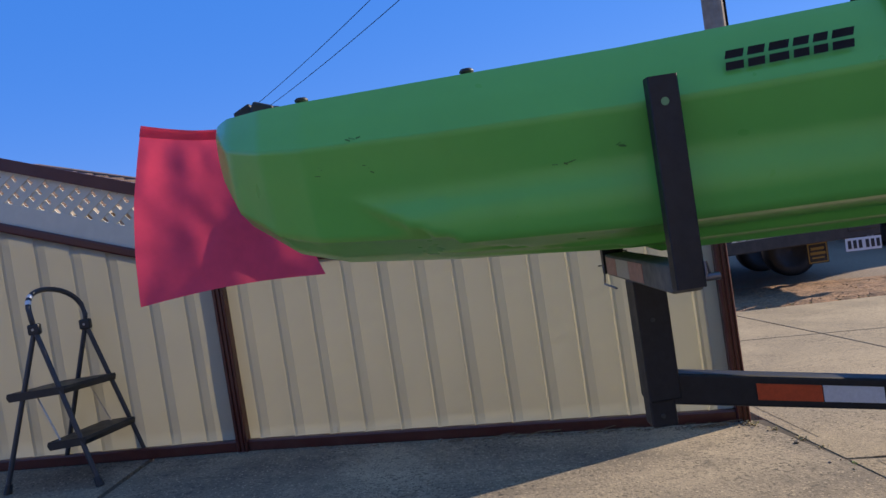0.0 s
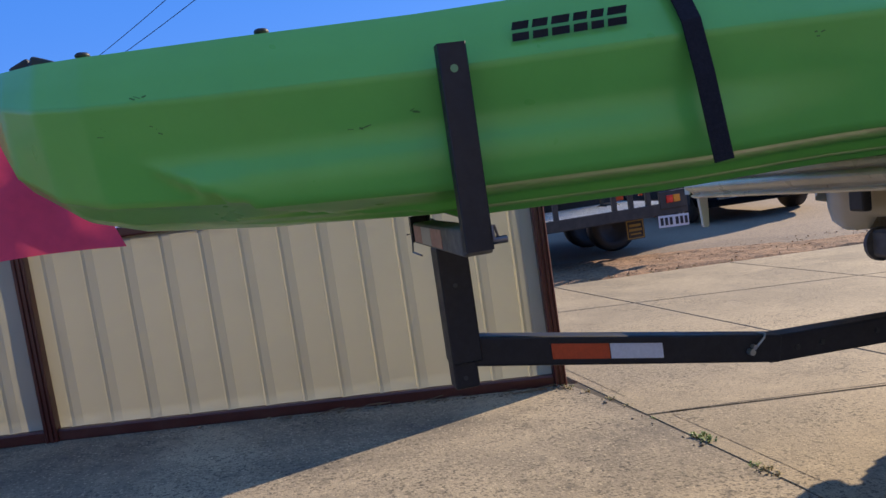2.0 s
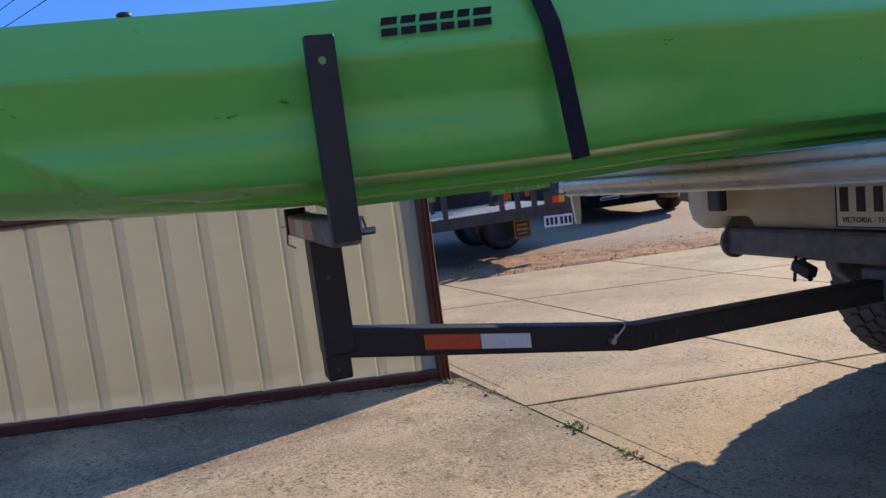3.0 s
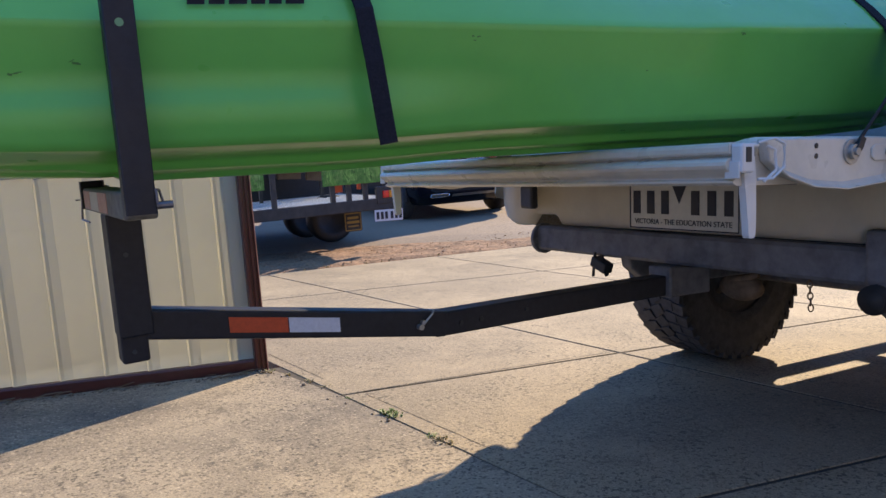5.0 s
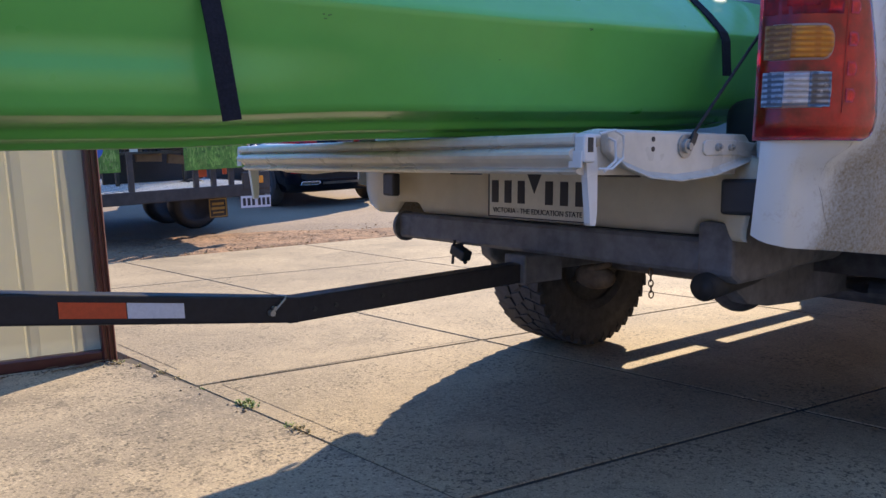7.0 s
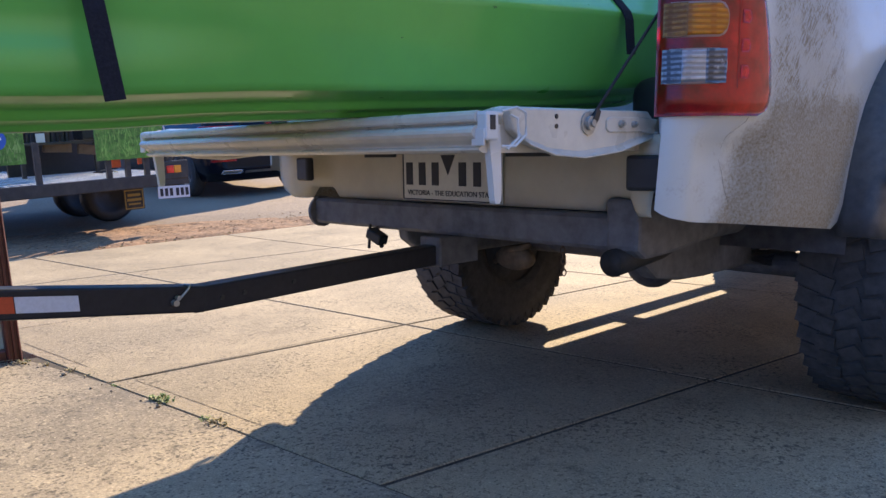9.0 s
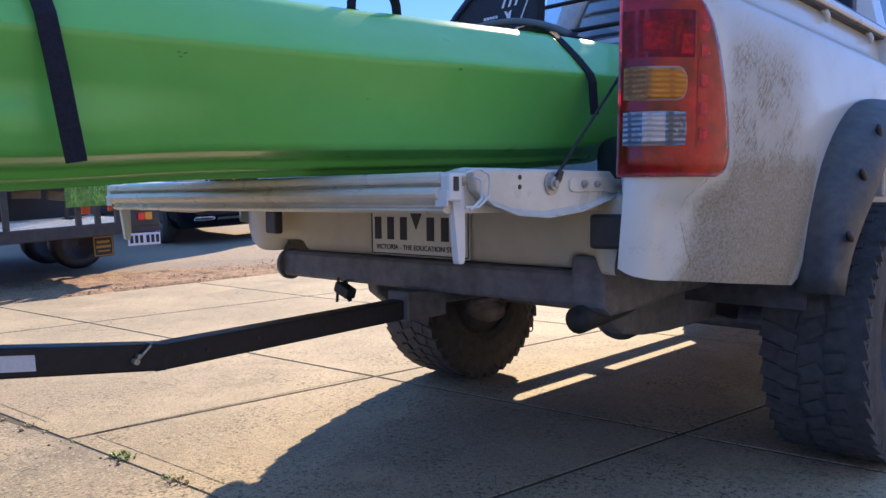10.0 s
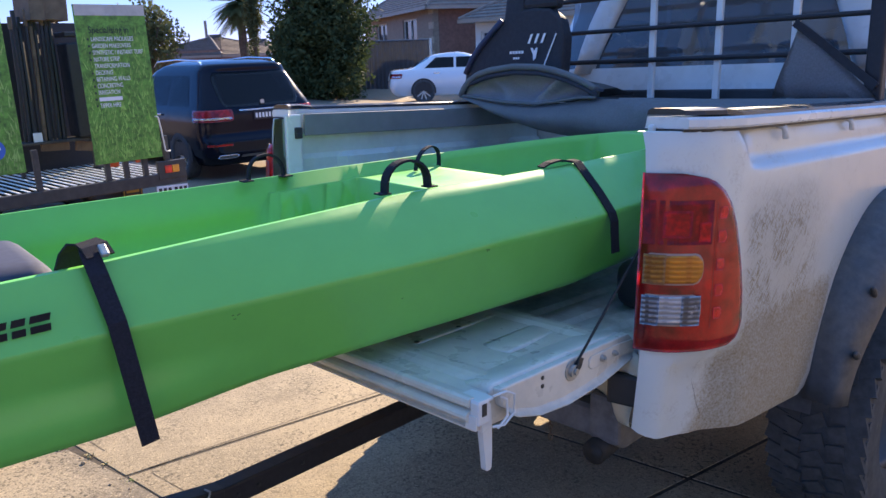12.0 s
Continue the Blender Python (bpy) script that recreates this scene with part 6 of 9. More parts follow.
# wheel-arch flares; the unseen far one ends slightly higher to shape its cast shadow
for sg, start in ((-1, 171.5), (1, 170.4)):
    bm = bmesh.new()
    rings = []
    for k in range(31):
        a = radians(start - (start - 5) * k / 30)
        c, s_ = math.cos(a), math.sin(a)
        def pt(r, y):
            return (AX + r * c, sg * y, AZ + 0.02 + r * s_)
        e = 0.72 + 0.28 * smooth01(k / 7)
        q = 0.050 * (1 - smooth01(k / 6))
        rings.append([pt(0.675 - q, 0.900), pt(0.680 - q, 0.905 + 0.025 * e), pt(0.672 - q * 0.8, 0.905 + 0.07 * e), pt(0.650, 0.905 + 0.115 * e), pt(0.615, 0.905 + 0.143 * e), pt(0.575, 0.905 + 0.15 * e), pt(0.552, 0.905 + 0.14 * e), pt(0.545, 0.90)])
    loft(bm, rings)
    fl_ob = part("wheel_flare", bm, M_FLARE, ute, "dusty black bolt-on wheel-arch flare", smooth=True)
    # raised black ovals stand in for the shade inside the bolt pockets
    for k in range(9):
        a = radians(157 - 142 * k / 8)
        bm = bmesh.new()
        c, s_ = math.cos(a), math.sin(a)
        m_ = Matrix.Translation((AX + 0.640 * c, sg * 1.028, AZ + 0.02 + 0.640 * s_)) @ Matrix.Rotation(-a, 4, "Y")
        bmesh.ops.create_uvsphere(bm, u_segments=12, v_segments=8, radius=1.0, matrix=m_ @ Matrix.Diagonal((0.030, 0.010, 0.013, 1)))
        part("bolt_pocket", bm, M_PLASTIC, fl_ob, "black oval lump painting the shade of a bolt pocket")
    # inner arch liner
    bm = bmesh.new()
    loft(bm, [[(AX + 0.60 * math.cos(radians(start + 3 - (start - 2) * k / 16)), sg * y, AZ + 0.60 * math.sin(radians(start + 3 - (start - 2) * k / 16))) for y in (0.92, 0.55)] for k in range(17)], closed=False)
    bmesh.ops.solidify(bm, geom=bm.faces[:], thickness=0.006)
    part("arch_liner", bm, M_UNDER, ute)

# underbody: chassis, tow bar, axle, springs, exhaust
bm = bmesh.new()
prism(bm, [(0.028, 0.622), (0.036, 0.612), (0.088, 0.612), (0.098, 0.622), (0.098, 0.690), (0.088, 0.700), (0.036, 0.700), (0.028, 0.690)], "y", -0.60, 0.645)
part("tow_bar", bm, M_UNDER, ute, "dark square tow bar beam under the rear panel")
bm = bmesh.new()
rod(bm, (0.06, 0.645, 0.652), (0.06, 0.659, 0.652), 0.056, n=20)
rod(bm, (0.055, 0.659, 0.640), (0.055, 0.668, 0.640), 0.014, n=8)
part("tow_bar_end", bm, M_UNDER, ute, "round end plate with a bolt")
for y0, y1, xb_ in ((-0.68, -0.585, 0.020), (0.47, 0.53, 0.102)):
    bm = bmesh.new()
    zl = 0.592 if y0 < 0 else 0.622
    prism(bm, [(xb_, 0.742), (0.44, 0.742), (0.44, 0.62), (0.2, zl + 0.004), (xb_ + 0.04, zl), (xb_, zl + 0.023)], "y", y0, y1, 0.012)
    part("tow_bracket", bm, M_UNDER, ute)
bm = bmesh.new()
box(bm, (0.07, 0.0, 0.565), (0.16, 0.082, 0.085), None, 0.006)
box(bm, (-0.012, 0.0, 0.565), (0.016, 0.088, 0.090), None, 0.006)
part("hitch_receiver", bm, M_UNDER, ute)
bm = bmesh.new()
tube(bm, [(0.03, 0.30, 0.615), (0.01, 0.30, 0.585), (0.0, 0.26, 0.575), (-0.005, 0.24, 0.56)], 0.008, 6)
box(bm, (0.0, 0.27, 0.59), (0.04, 0.07, 0.035), pose(0, 0, 0, 20, 0, 0), 0.006)
rod(bm, (-0.01, 0.29, 0.63), (-0.01, 0.30, 0.55), 0.005, n=6)
part("wiring_plug", bm, M_PLASTIC, ute)
for y in (-0.48, 0.48):
    bm = bmesh.new()
    box(bm, (1.86, y, 0.66), (3.5, 0.07, 0.12), None, 0.01)
    part("chassis_rail", bm, M_UNDER, ute)
    bm = bmesh.new()
    for k in range(4):
        loft(bm, [[(CX + u * (0.62 - 0.1 * k), y + o, 0.56 - 0.10 * (1 - u * u) - 0.012 * k + h) for o, h in ((-0.03, 0), (0.03, 0), (0.03, 0.009), (-0.03, 0.009))] for u in [-1 + j / 5 for j in range(11)]])
    part("leaf_spring", bm, M_UNDER, ute)
    # shackle and spring eye behind the axle
    bm = bmesh.new()
    prism(bm, [(0.24, 0.64), (0.50, 0.66), (0.95, 0.60), (0.95, 0.468), (0.62, 0.468), (0.46, 0.476), (0.33, 0.496), (0.26, 0.545)], "y", y - 0.075, y - 0.02, 0.012)
    part("spring_hanger", bm, M_UNDER, ute, "dusty brown spring shackle and eye")
bm = bmesh.new()
rod(bm, (CX, -0.66, CZ), (CX, 0.66, CZ), 0.045, n=16)
part("axle_tube", bm, M_UNDER, ute)
bm = bmesh.new()
bmesh.ops.create_uvsphere(bm, u_segments=20, v_segments=12, radius=0.15, matrix=Matrix.Translation((CX, 0.0, CZ)) @ Matrix.Diagonal((1, 0.8, 1, 1)))
part("differential", bm, M_UNDER, ute, smooth=True)
# spring plate under the axle, coated in brown dust
M_DUSTED = shader("dust_coated_steel", (0.21, 0.145, 0.09), 0.8, grain=0.3, grain_size=25, stain=0.4, stain_size=9, stain_color=(0.09, 0.07, 0.05))
bm = bmesh.new()
bmesh.ops.create_uvsphere(bm, u_segments=20, v_segments=12, radius=1.0, matrix=Matrix.Translation((CX - 0.13, 0.645, 0.362)) @ Matrix.Diagonal((0.05, 0.115, 0.058, 1)))
tube(bm, [(CX - 0.14, 0.76, 0.335), (CX - 0.16, 0.66, 0.395), (CX - 0.15, 0.54, 0.43)], 0.014, 8)
part("spring_plate", bm, M_DUSTED, ute, "dust-coated brown spring plate", smooth=True)
bm = bmesh.new()
box(bm, (2.9, 0, 0.70), (4.6, 1.3, 0.10), None, 0.02)
part("floor_pan", bm, M_UNDER, ute)
bm = bmesh.new()
bmesh.ops.create_cone(bm, cap_ends=True, segments=28, radius1=0.33, radius2=0.33, depth=0.2, matrix=Matrix.Translation((0.62, 0, 0.72)))
part("spare_wheel", bm, M_RUBBER, ute, "spare tyre slung under the tub")
bm = bmesh.new()
pr = [(0.0, -0.62, 0.585), (0.12, -0.61, 0.592), (0.25, -0.60, 0.60), (0.4, -0.58, 0.62), (0.7, -0.56, 0.63), (1.0, -0.55, 0.62)]
tube(bm, pr, 0.034, 16)
bmesh.ops.create_cone(bm, cap_ends=True, segments=20, radius1=0.028, radius2=0.028, depth=0.004, matrix=Matrix.Translation((-0.001, -0.62, 0.585)) @ Matrix.Rotation(math.pi / 2, 4, "Y"))
part("exhaust_pipe", bm, shader("sooty_exhaust", (0.02, 0.018, 0.016), 0.7, grain=0.3, grain_size=40), ute, "sooty exhaust tail pipe", smooth=True)
bm = bmesh.new()
tube(bm, [(0.40, -0.60, 0.655), (0.44, -0.60, 0.650), (0.82, -0.58, 0.650), (0.86, -0.58, 0.655)], 0.055, 16)
part("muffler", bm, M_UNDER, ute, smooth=True)
M_CHAIN = shader("rusty_chain", (0.16, 0.10, 0.06), 0.6, metal=0.4, grain=0.3, grain_size=80)
for k in range(6):
    bm = bmesh.new()
    pts = [(0.006 * math.cos(a), 0.0, 0.010 * math.sin(a)) for a in [2 * math.pi * j / 10 for j in range(11)]]
    tube(bm, pts, 0.0020, 6)
    lk = part("chain_link", bm, M_CHAIN, ute)
    lk.location = (0.09, -0.405 - 0.001 * k, 0.606 - 0.0150 * k)
    lk.rotation_euler = (0, 0, 1.57 * (k % 2) + 0.5)

# side steps
for sg in (-1, 1):
    bm = bmesh.new()
    tube(bm, [(1.74, sg * 0.92, 0.461), (1.78, sg * 0.92, 0.461), (3.2, sg * 0.92, 0.461), (3.95, sg * 0.92, 0.461), (4.0, sg * 0.90, 0.461)], 0.050, 12)
    for xx in (2.60, 3.93):
        box(bm, (xx, sg * 0.78, 0.50), (0.085, 0.30, 0.05))
    rod(bm, (1.82, sg * 0.90, 0.470), (1.82, sg * 0.62, 0.62), 0.03, n=8)
    part("side_step", bm, M_BLACK_STEEL, ute)

for sg in (-1, 1):
    bm = bmesh.new()
    prism(bm, [(1.70, 0.50), (1.90, 0.50), (1.92, 0.515), (3.92, 0.515), (3.92, 0.66), (1.70, 0.66)], "y", sg * 0.80, sg * 0.838, 0.004)
    part("sill", bm, M_WHITE, ute, "dusty white sill under the doors")

# cab and bonnet: shell with window openings
def cab_ring(z):
    """Outline of the cab at height z: rear x, front x, half width."""
    rear = lerp(z, [0.6, 1.35, 1.47, 1.95, 2.0], [1.58, 1.58, 1.60, 1.70, 1.80])
    front = lerp(z, [0.6, 1.25, 1.95, 2.0], [3.95, 3.95, 3.05, 2.9])
    hw = lerp(z, [0.6, 0.8, 1.1, 1.40, 1.93, 2.0], [0.84, 0.89, 0.90, 0.87, 0.72, 0.64])
    return rear, front, hw


bm = bmesh.new()
rings = []
for z in (0.62, 0.66, 0.8, 1.0, 1.2, 1.32, 1.42, 1.46):
    r, f, h = cab_ring(z)
    rings.append([(r, -h + 0.05, z), (r + 0.05, -h, z), (f, -h, z), (f + 0.02, -h + 0.05, z), (f + 0.02, h - 0.05, z), (f, h, z), (r + 0.05, h, z), (r, h - 0.05, z)])
loft(bm, rings)
cab = part("cab", bm, M_WHITE, ute, "white crew cab", smooth=False)
bm = bmesh.new()
rings = []
for z in (1.88, 1.92, 1.95, 1.985, 2.0):
    r, f, h = cab_ring(z)
    k = 0.0 if z < 1.9 else (z - 1.9)
    z += 0.19
    rings.append([(r + k, -h + 0.06, z), (r + 0.06 + k, -h + 0.004, z), (f, -h, z), (f + 0.02, -h + 0.05, z), (f + 0.02, h - 0.05, z), (f, h, z), (r + 0.06 + k, h - 0.004, z), (r + k, h - 0.06, z)])
loft(bm, rings)
part("roof", bm, M_WHITE, cab)
for sg in (-1, 1):
    for x0, w in ((1.60, 0.17), (2.62, 0.10)):
        bm = bmesh.new()
        rings = []
        for z in (1.45, 1.6, 1.75, 1.90, 2.08):
            r, f, h = cab_ring(min(z, 1.93))
            xb = x0 + (r - 1.58 if x0 < 2 else 0)
            rings.append([(xb, sg * (h - 0.06), z), (xb + 0.04, sg * h, z), (xb + w, sg * h, z), (xb + w, sg * (h - 0.05), z), (xb + 0.07, sg * (h - 0.11), z)])
        loft(bm, rings)
        part("pillar", bm, M_WHITE, cab)
    bm = bmesh.new()
    rings = []
    for z in (1.25, 1.5, 1.75, 1.92, 2.09):
        r, f, h = cab_ring(min(z, 1.95))
        rings.append([(f - 0.06, sg * (h - 0.05), z), (f - 0.06, sg * h, z), (f + 0.02, sg * h, z), (f + 0.02, sg * (h - 0.06), z)])
    loft(bm, rings)
    part("pillar", bm, M_WHITE, cab)
    bm = bmesh.new()
    loft(bm, [[(x, sg * (cab_ring(min(z, 1.93))[2] - 0.012), z) for z in (1.45, 1.9, 2.08)] for x in (1.75, 3.0, 3.6)], closed=False)
    gl = part("side_window", bm, M_GLASS, cab, "side window glass")
    bm = bmesh.new()
    box(bm, (3.35, sg * 1.0, 1.5), (0.10, 0.20, 0.17), None, 0.03)
    part("door_mirror", bm, M_PLASTIC, cab)
bm = bmesh.new()
loft(bm, [[(cab_ring(min(z, 1.95))[0] + 0.02, y, z) for z in (1.46, 1.6, 1.75, 1.9, 2.08)] for y in (-0.70, 0.70)], closed=False)
part("rear_window", bm, M_GLASS, cab, "rear window glass")
bm = bmesh.new()
loft(bm, [[(cab_ring(z)[0] + dx, y, z) for z, dx in ((1.45, 0.0), (1.55, 0.0), (1.625, 0.004), (1.625, 0.03), (1.45, 0.03))] for y in (-0.74, -0.3, 0.3, 0.74)])
part("window_apron", bm, M_WHITE, cab, "white panel under the rear window")
bm = bmesh.new()
loft(bm, [[(cab_ring(z)[1] - 0.02, y * (cab_ring(z)[2] - 0.04), z) for z in (1.25, 1.5, 1.75, 1.92)] for y in (-1, -0.5, 0.5, 1)], closed=False)
bm2 = bmesh.new()
box(bm2, (3.03, 0, 2.0), (0.05, 1.36, 0.17))
part("windscreen_header", bm2, M_WHITE, cab)
part("windscreen", bm, M_GLASS, cab, "windscreen glass")
for sg in (-1, 1):
    bm = bmesh.new()
    loft(bm, [[(cab_ring(min(z, 1.95))[0] + dx, sg * y + (0 if sg > 0 else -0.12), z) for y, dx in ((ya, 0.012), (ya - 0.02, -0.012), (yb + 0.03, -0.014), (yb, 0.012))] for z, ya, yb in ((1.60, 0.650, 0.530), (1.72, 0.625, 0.490), (1.84, 0.592, 0.440), (1.94, 0.552, 0.395), (2.02, 0.50, 0.335), (2.08, 0.44, 0.27))])
    part("window_surround", bm, M_WHITE, cab, "white curved surround of the rear window", smooth=True)
bm = bmesh.new()
loft(bm, [[(x, s * h, z) for s, z in ((-1, 0.62), (-1, zt - 0.07), (-0.9, zt), (0.9, zt), (1, zt - 0.07), (1, 0.62))] for x, h, zt in ((3.93, 0.90, 1.27), (4.5, 0.88, 1.2), (4.95, 0.82, 1.12), (5.05, 0.72, 1.0))])
part("bonnet", bm, M_WHITE, ute)
bm = bmesh.new()
box(bm, (5.08, 0, 0.72), (0.16, 1.7, 0.28), None, 0.05)
part("front_bumper", bm, M_PLASTIC, ute)
for y in (-0.36, 0.36):
    bm = bmesh.new()
    box(bm, (2.9, y, 1.30), (0.14, 0.46, 0.62), pose(0, 0, 0, 0, 10, 0), 0.05)
    box(bm, (2.97, y, 1.70), (0.09, 0.26, 0.17), pose(0, 0, 0, 0, 8, 0), 0.035)
    part("cab_seat", bm, M_CHARCOAL, cab, "grey cab seat with headrest")
    bm = bmesh.new()
    box(bm, (1.95, y, 1.66), (0.08, 0.26, 0.14), pose(0, 0, 0, 0, 8, 0), 0.035)
    part("headrest", bm, M_CHARCOAL, cab, "dark rear headrest")
bm = bmesh.new()
box(bm, (1.92, 0, 1.36), (0.12, 1.3, 0.42), pose(0, 0, 0, 0, 8, 0), 0.04)
part("rear_bench", bm, M_CHARCOAL, cab, "grey rear bench back")

# headboard frame behind the rear window
for y in (-0.481, -0.174, 0.129):
    bm = bmesh.new()
    box(bm, (1.50, y, 1.74), (0.022, 0.027, 0.62), None, 0.004)
    part("headboard_post", bm, M_WHITE, ute, "white upright of the window guard")
for z, rr_ in ((1.650, 0.011), (1.785, 0.010), (1.93, 0.011), (2.035, 0.026)):
    bm = bmesh.new()
    rod(bm, (1.475, -0.80, z), (1.475, 0.68, z), rr_, n=12)
    part("headboard_bar", bm, M_BLACK_STEEL, ute, "black bar of the window guard")
for y in (-0.78, 0.68):
    bm = bmesh.new()
    box(bm, (1.48, y, 1.76), (0.06, 0.06, 0.60), None, 0.01)
    part("headboard_end", bm, M_BLACK_STEEL, ute)

# tonneau canvas bunched across the front of the tub
canvas = thing("tonneau_cover", U_M @ Matrix.Translation((1.15, 0.0, 1.30)), "grey canvas tonneau cover bunched across the front of the tub", "cover")
def cover_rim(y):
    """Height of the arched mouth rim of the cover."""
    return lerp(y, [0.10, 0.16, 0.22, 0.30, 0.38, 0.50, 0.63, 0.70, 0.75, 0.78, 0.80], [1.525, 1.555, 1.580, 1.603, 1.617, 1.622, 1.609, 1.592, 1.568, 1.540, 1.503])


def cover_lip(y):
    """Height of the lower lip, and of the cover's top past the mouth."""
    return lerp(y, [-0.80, -0.2, 0.05, 0.17, 0.28, 0.38, 0.53, 0.66, 0.75, 0.80], [1.487, 1.487, 1.492, 1.492, 1.476, 1.466, 1.472, 1.486, 1.498, 1.502])


def cover_x(y):
    return lerp(y, [-0.80, -0.2, 0.2, 0.6, 0.80], [1.16, 1.08, 1.02, 0.99, 0.985])


O_C = Vector((1.15, 0.0, 1.30))
bm = bmesh.new()
rings = []
NY = 120
for i in range(NY + 1):
    y = 0.80 - 1.60 * i / NY
    zt = cover_lip(y)
    zb = lerp(y, [-0.80, 0.0, 0.2, 0.354, 0.488, 0.628, 0.74, 0.80], [1.29, 1.30, 1.325, 1.350, 1.385, 1.430, 1.475, 1.497])
    xf = cover_x(y)
    ring = []
    for k in range(40):
        a = 2 * math.pi * k / 40
        cz_, sz_ = math.cos(a), math.sin(a)
        zz = (zt + zb) / 2 + (zt - zb) / 2 * (abs(sz_) ** 0.8 * (1 if sz_ > 0 else -1))
        xx = xf + 0.16 - 0.17 * (abs(cz_) ** 0.35 * (1 if cz_ > 0 else -1)) - 0.04 * math.sin(math.pi * min(1, (zt - zz) / 0.16))
        fold = 0.012 * math.sin(y * 9 + (zt - zz) * 34) * smooth01((zt - zz) / 0.06) + 0.010 * noise.noise((y * 5, zz * 7, 1.0)) + 0.004 * noise.noise((y * 16, zz * 14, 4.0))
        ring.append(Vector((xx + fold, y, zz)) - O_C)
    rings.append(ring)
loft(bm, rings)
part("canvas", bm, M_CHARCOAL, canvas, smooth=True)
# raised flap of the mouth, running back from the rim
ys_m = [0.10 + 0.70 * k / 40 for k in range(41)]
bm = bmesh.new()
loft(bm, [[Vector((cover_x(y) + 0.27 * f + 0.01, y, cover_rim(y) * (1 - f) + (cover_lip(y) + 0.012) * f + 0.016 * math.sin(math.pi * f) + 0.005 * noise.noise((y * 8, f * 5, 7)))) - O_C for f in [j / 8 for j in range(9)]] for y in ys_m], closed=False)
bmesh.ops.solidify(bm, geom=bm.faces[:], thickness=0.004)
part("upper_flap", bm, M_CHARCOAL, canvas, "raised upper flap of the cover", smooth=True)
# slack cloth inside the mouth, pinched into one upright fold
bm = bmesh.new()
rows_c = []
for y in ys_m:
    zr_, zl_ = cover_rim(y), cover_lip(y)
    row_c = []
    for j in range(13):
        f = j / 12
        pinch = math.exp(-((y - 0.42 + 0.16 * f) / 0.035) ** 2) + 0.6 * math.exp(-((y - 0.55 - 0.10 * f) / 0.05) ** 2)
        x = cover_x(y) + 0.02 + 0.085 * math.sin(math.pi * min(1, f * 1.05)) ** 0.6 * smooth01((y - 0.10) / 0.08) * smooth01((0.80 - y) / 0.2) - 0.085 * pinch * math.sin(math.pi * f) ** 0.7 + 0.006 * noise.noise((y * 14, f * 6, 2.0))
        row_c.append(bm.verts.new(Vector((x, y, zl_ + (zr_ - 0.006 - zl_) * f)) - O_C))
    rows_c.append(row_c)
for a, b in zip(rows_c, rows_c[1:]):
    for j in range(12):
        bm.faces.new((a[j], a[j + 1], b[j + 1], b[j]))
part("inner_cloth", bm, shader("pale_grey_lining", (0.27, 0.27, 0.275), 0.85, grain=0.12, grain_size=150, stain=0.3, stain_size=9), canvas, "paler grey slack cloth inside the mouth", smooth=True)
M_EDGE = shader("navy_edge_tape", (0.030, 0.034, 0.048), 0.8, grain=0.15, grain_size=160)
for dz, dx, r, mt, lb in ((0.004, -0.004, 0.014, M_CHARCOAL, "thick rolled edge of the cover"), (-0.020, 0.0, 0.011, M_EDGE, "navy zip tape along the rolled edge")):
    bm = bmesh.new()
    tube(bm, [Vector((cover_x(y) + dx, y, cover_rim(y) + dz * smooth01((0.80 - y) / 0.1))) - O_C for y in ys_m], r, 8)
    part("edge_roll", bm, mt, canvas, lb, smooth=True)
bm = bmesh.new()
tube(bm, [Vector((cover_x(y) - 0.006, y, cover_lip(y) + 0.004)) - O_C for y in ys_m], 0.007, 8)
part("lower_lip", bm, M_CHARCOAL, canvas, "rolled lower lip of the cover", smooth=True)
bm = bmesh.new()
ribbon(bm, [Vector(p) - O_C for p in ((1.02, 0.11, 1.524), (1.02, 0.085, 1.526), (1.02, 0.060, 1.524))], 0.012, (0, 0, 1), 0.004)
ribbon(bm, [Vector(p) - O_C for p in ((1.03, 0.12, 1.495), (1.03, 0.06, 1.494), (1.04, 0.0, 1.492))], 0.006, (0, 0, 1), 0.003)
part("zip_pull", bm, M_EDGE, canvas, "dark zip pull at the end of the mouth")
bm = bmesh.new()
loft(bm, [[Vector((1.445 + 0.012 * math.sin(7 * f + 3 * g) * f, (-0.514 - 0.0 * g) * (1 - f) + (-0.427 - 0.385 * g) * f, 1.755 * (1 - f) + (1.488 - 0.010 * g) * f)) - O_C for g in [j / 8 for j in range(9)]] for f in (0.03, 0.2, 0.4, 0.6, 0.8, 1.0)], closed=False)
bmesh.ops.solidify(bm, geom=bm.faces[:], thickness=0.004)
part("hanging_corner", bm, shader("faded_canvas", (0.29, 0.29, 0.30), 0.85, grain=0.12, grain_size=150), canvas, "grey canvas corner tied up to the window guard", smooth=True)
bm = bmesh.new()
ribbon(bm, [Vector(p) - O_C for p in ((1.435, -0.50, 1.765), (1.430, -0.60, 1.69), (1.428, -0.71, 1.60), (1.43, -0.80, 1.525))], 0.03, (0, 0.6, 1), 0.008)
part("cover_strap", bm, M_SEAT, canvas, "dark strap holding up the canvas corner")

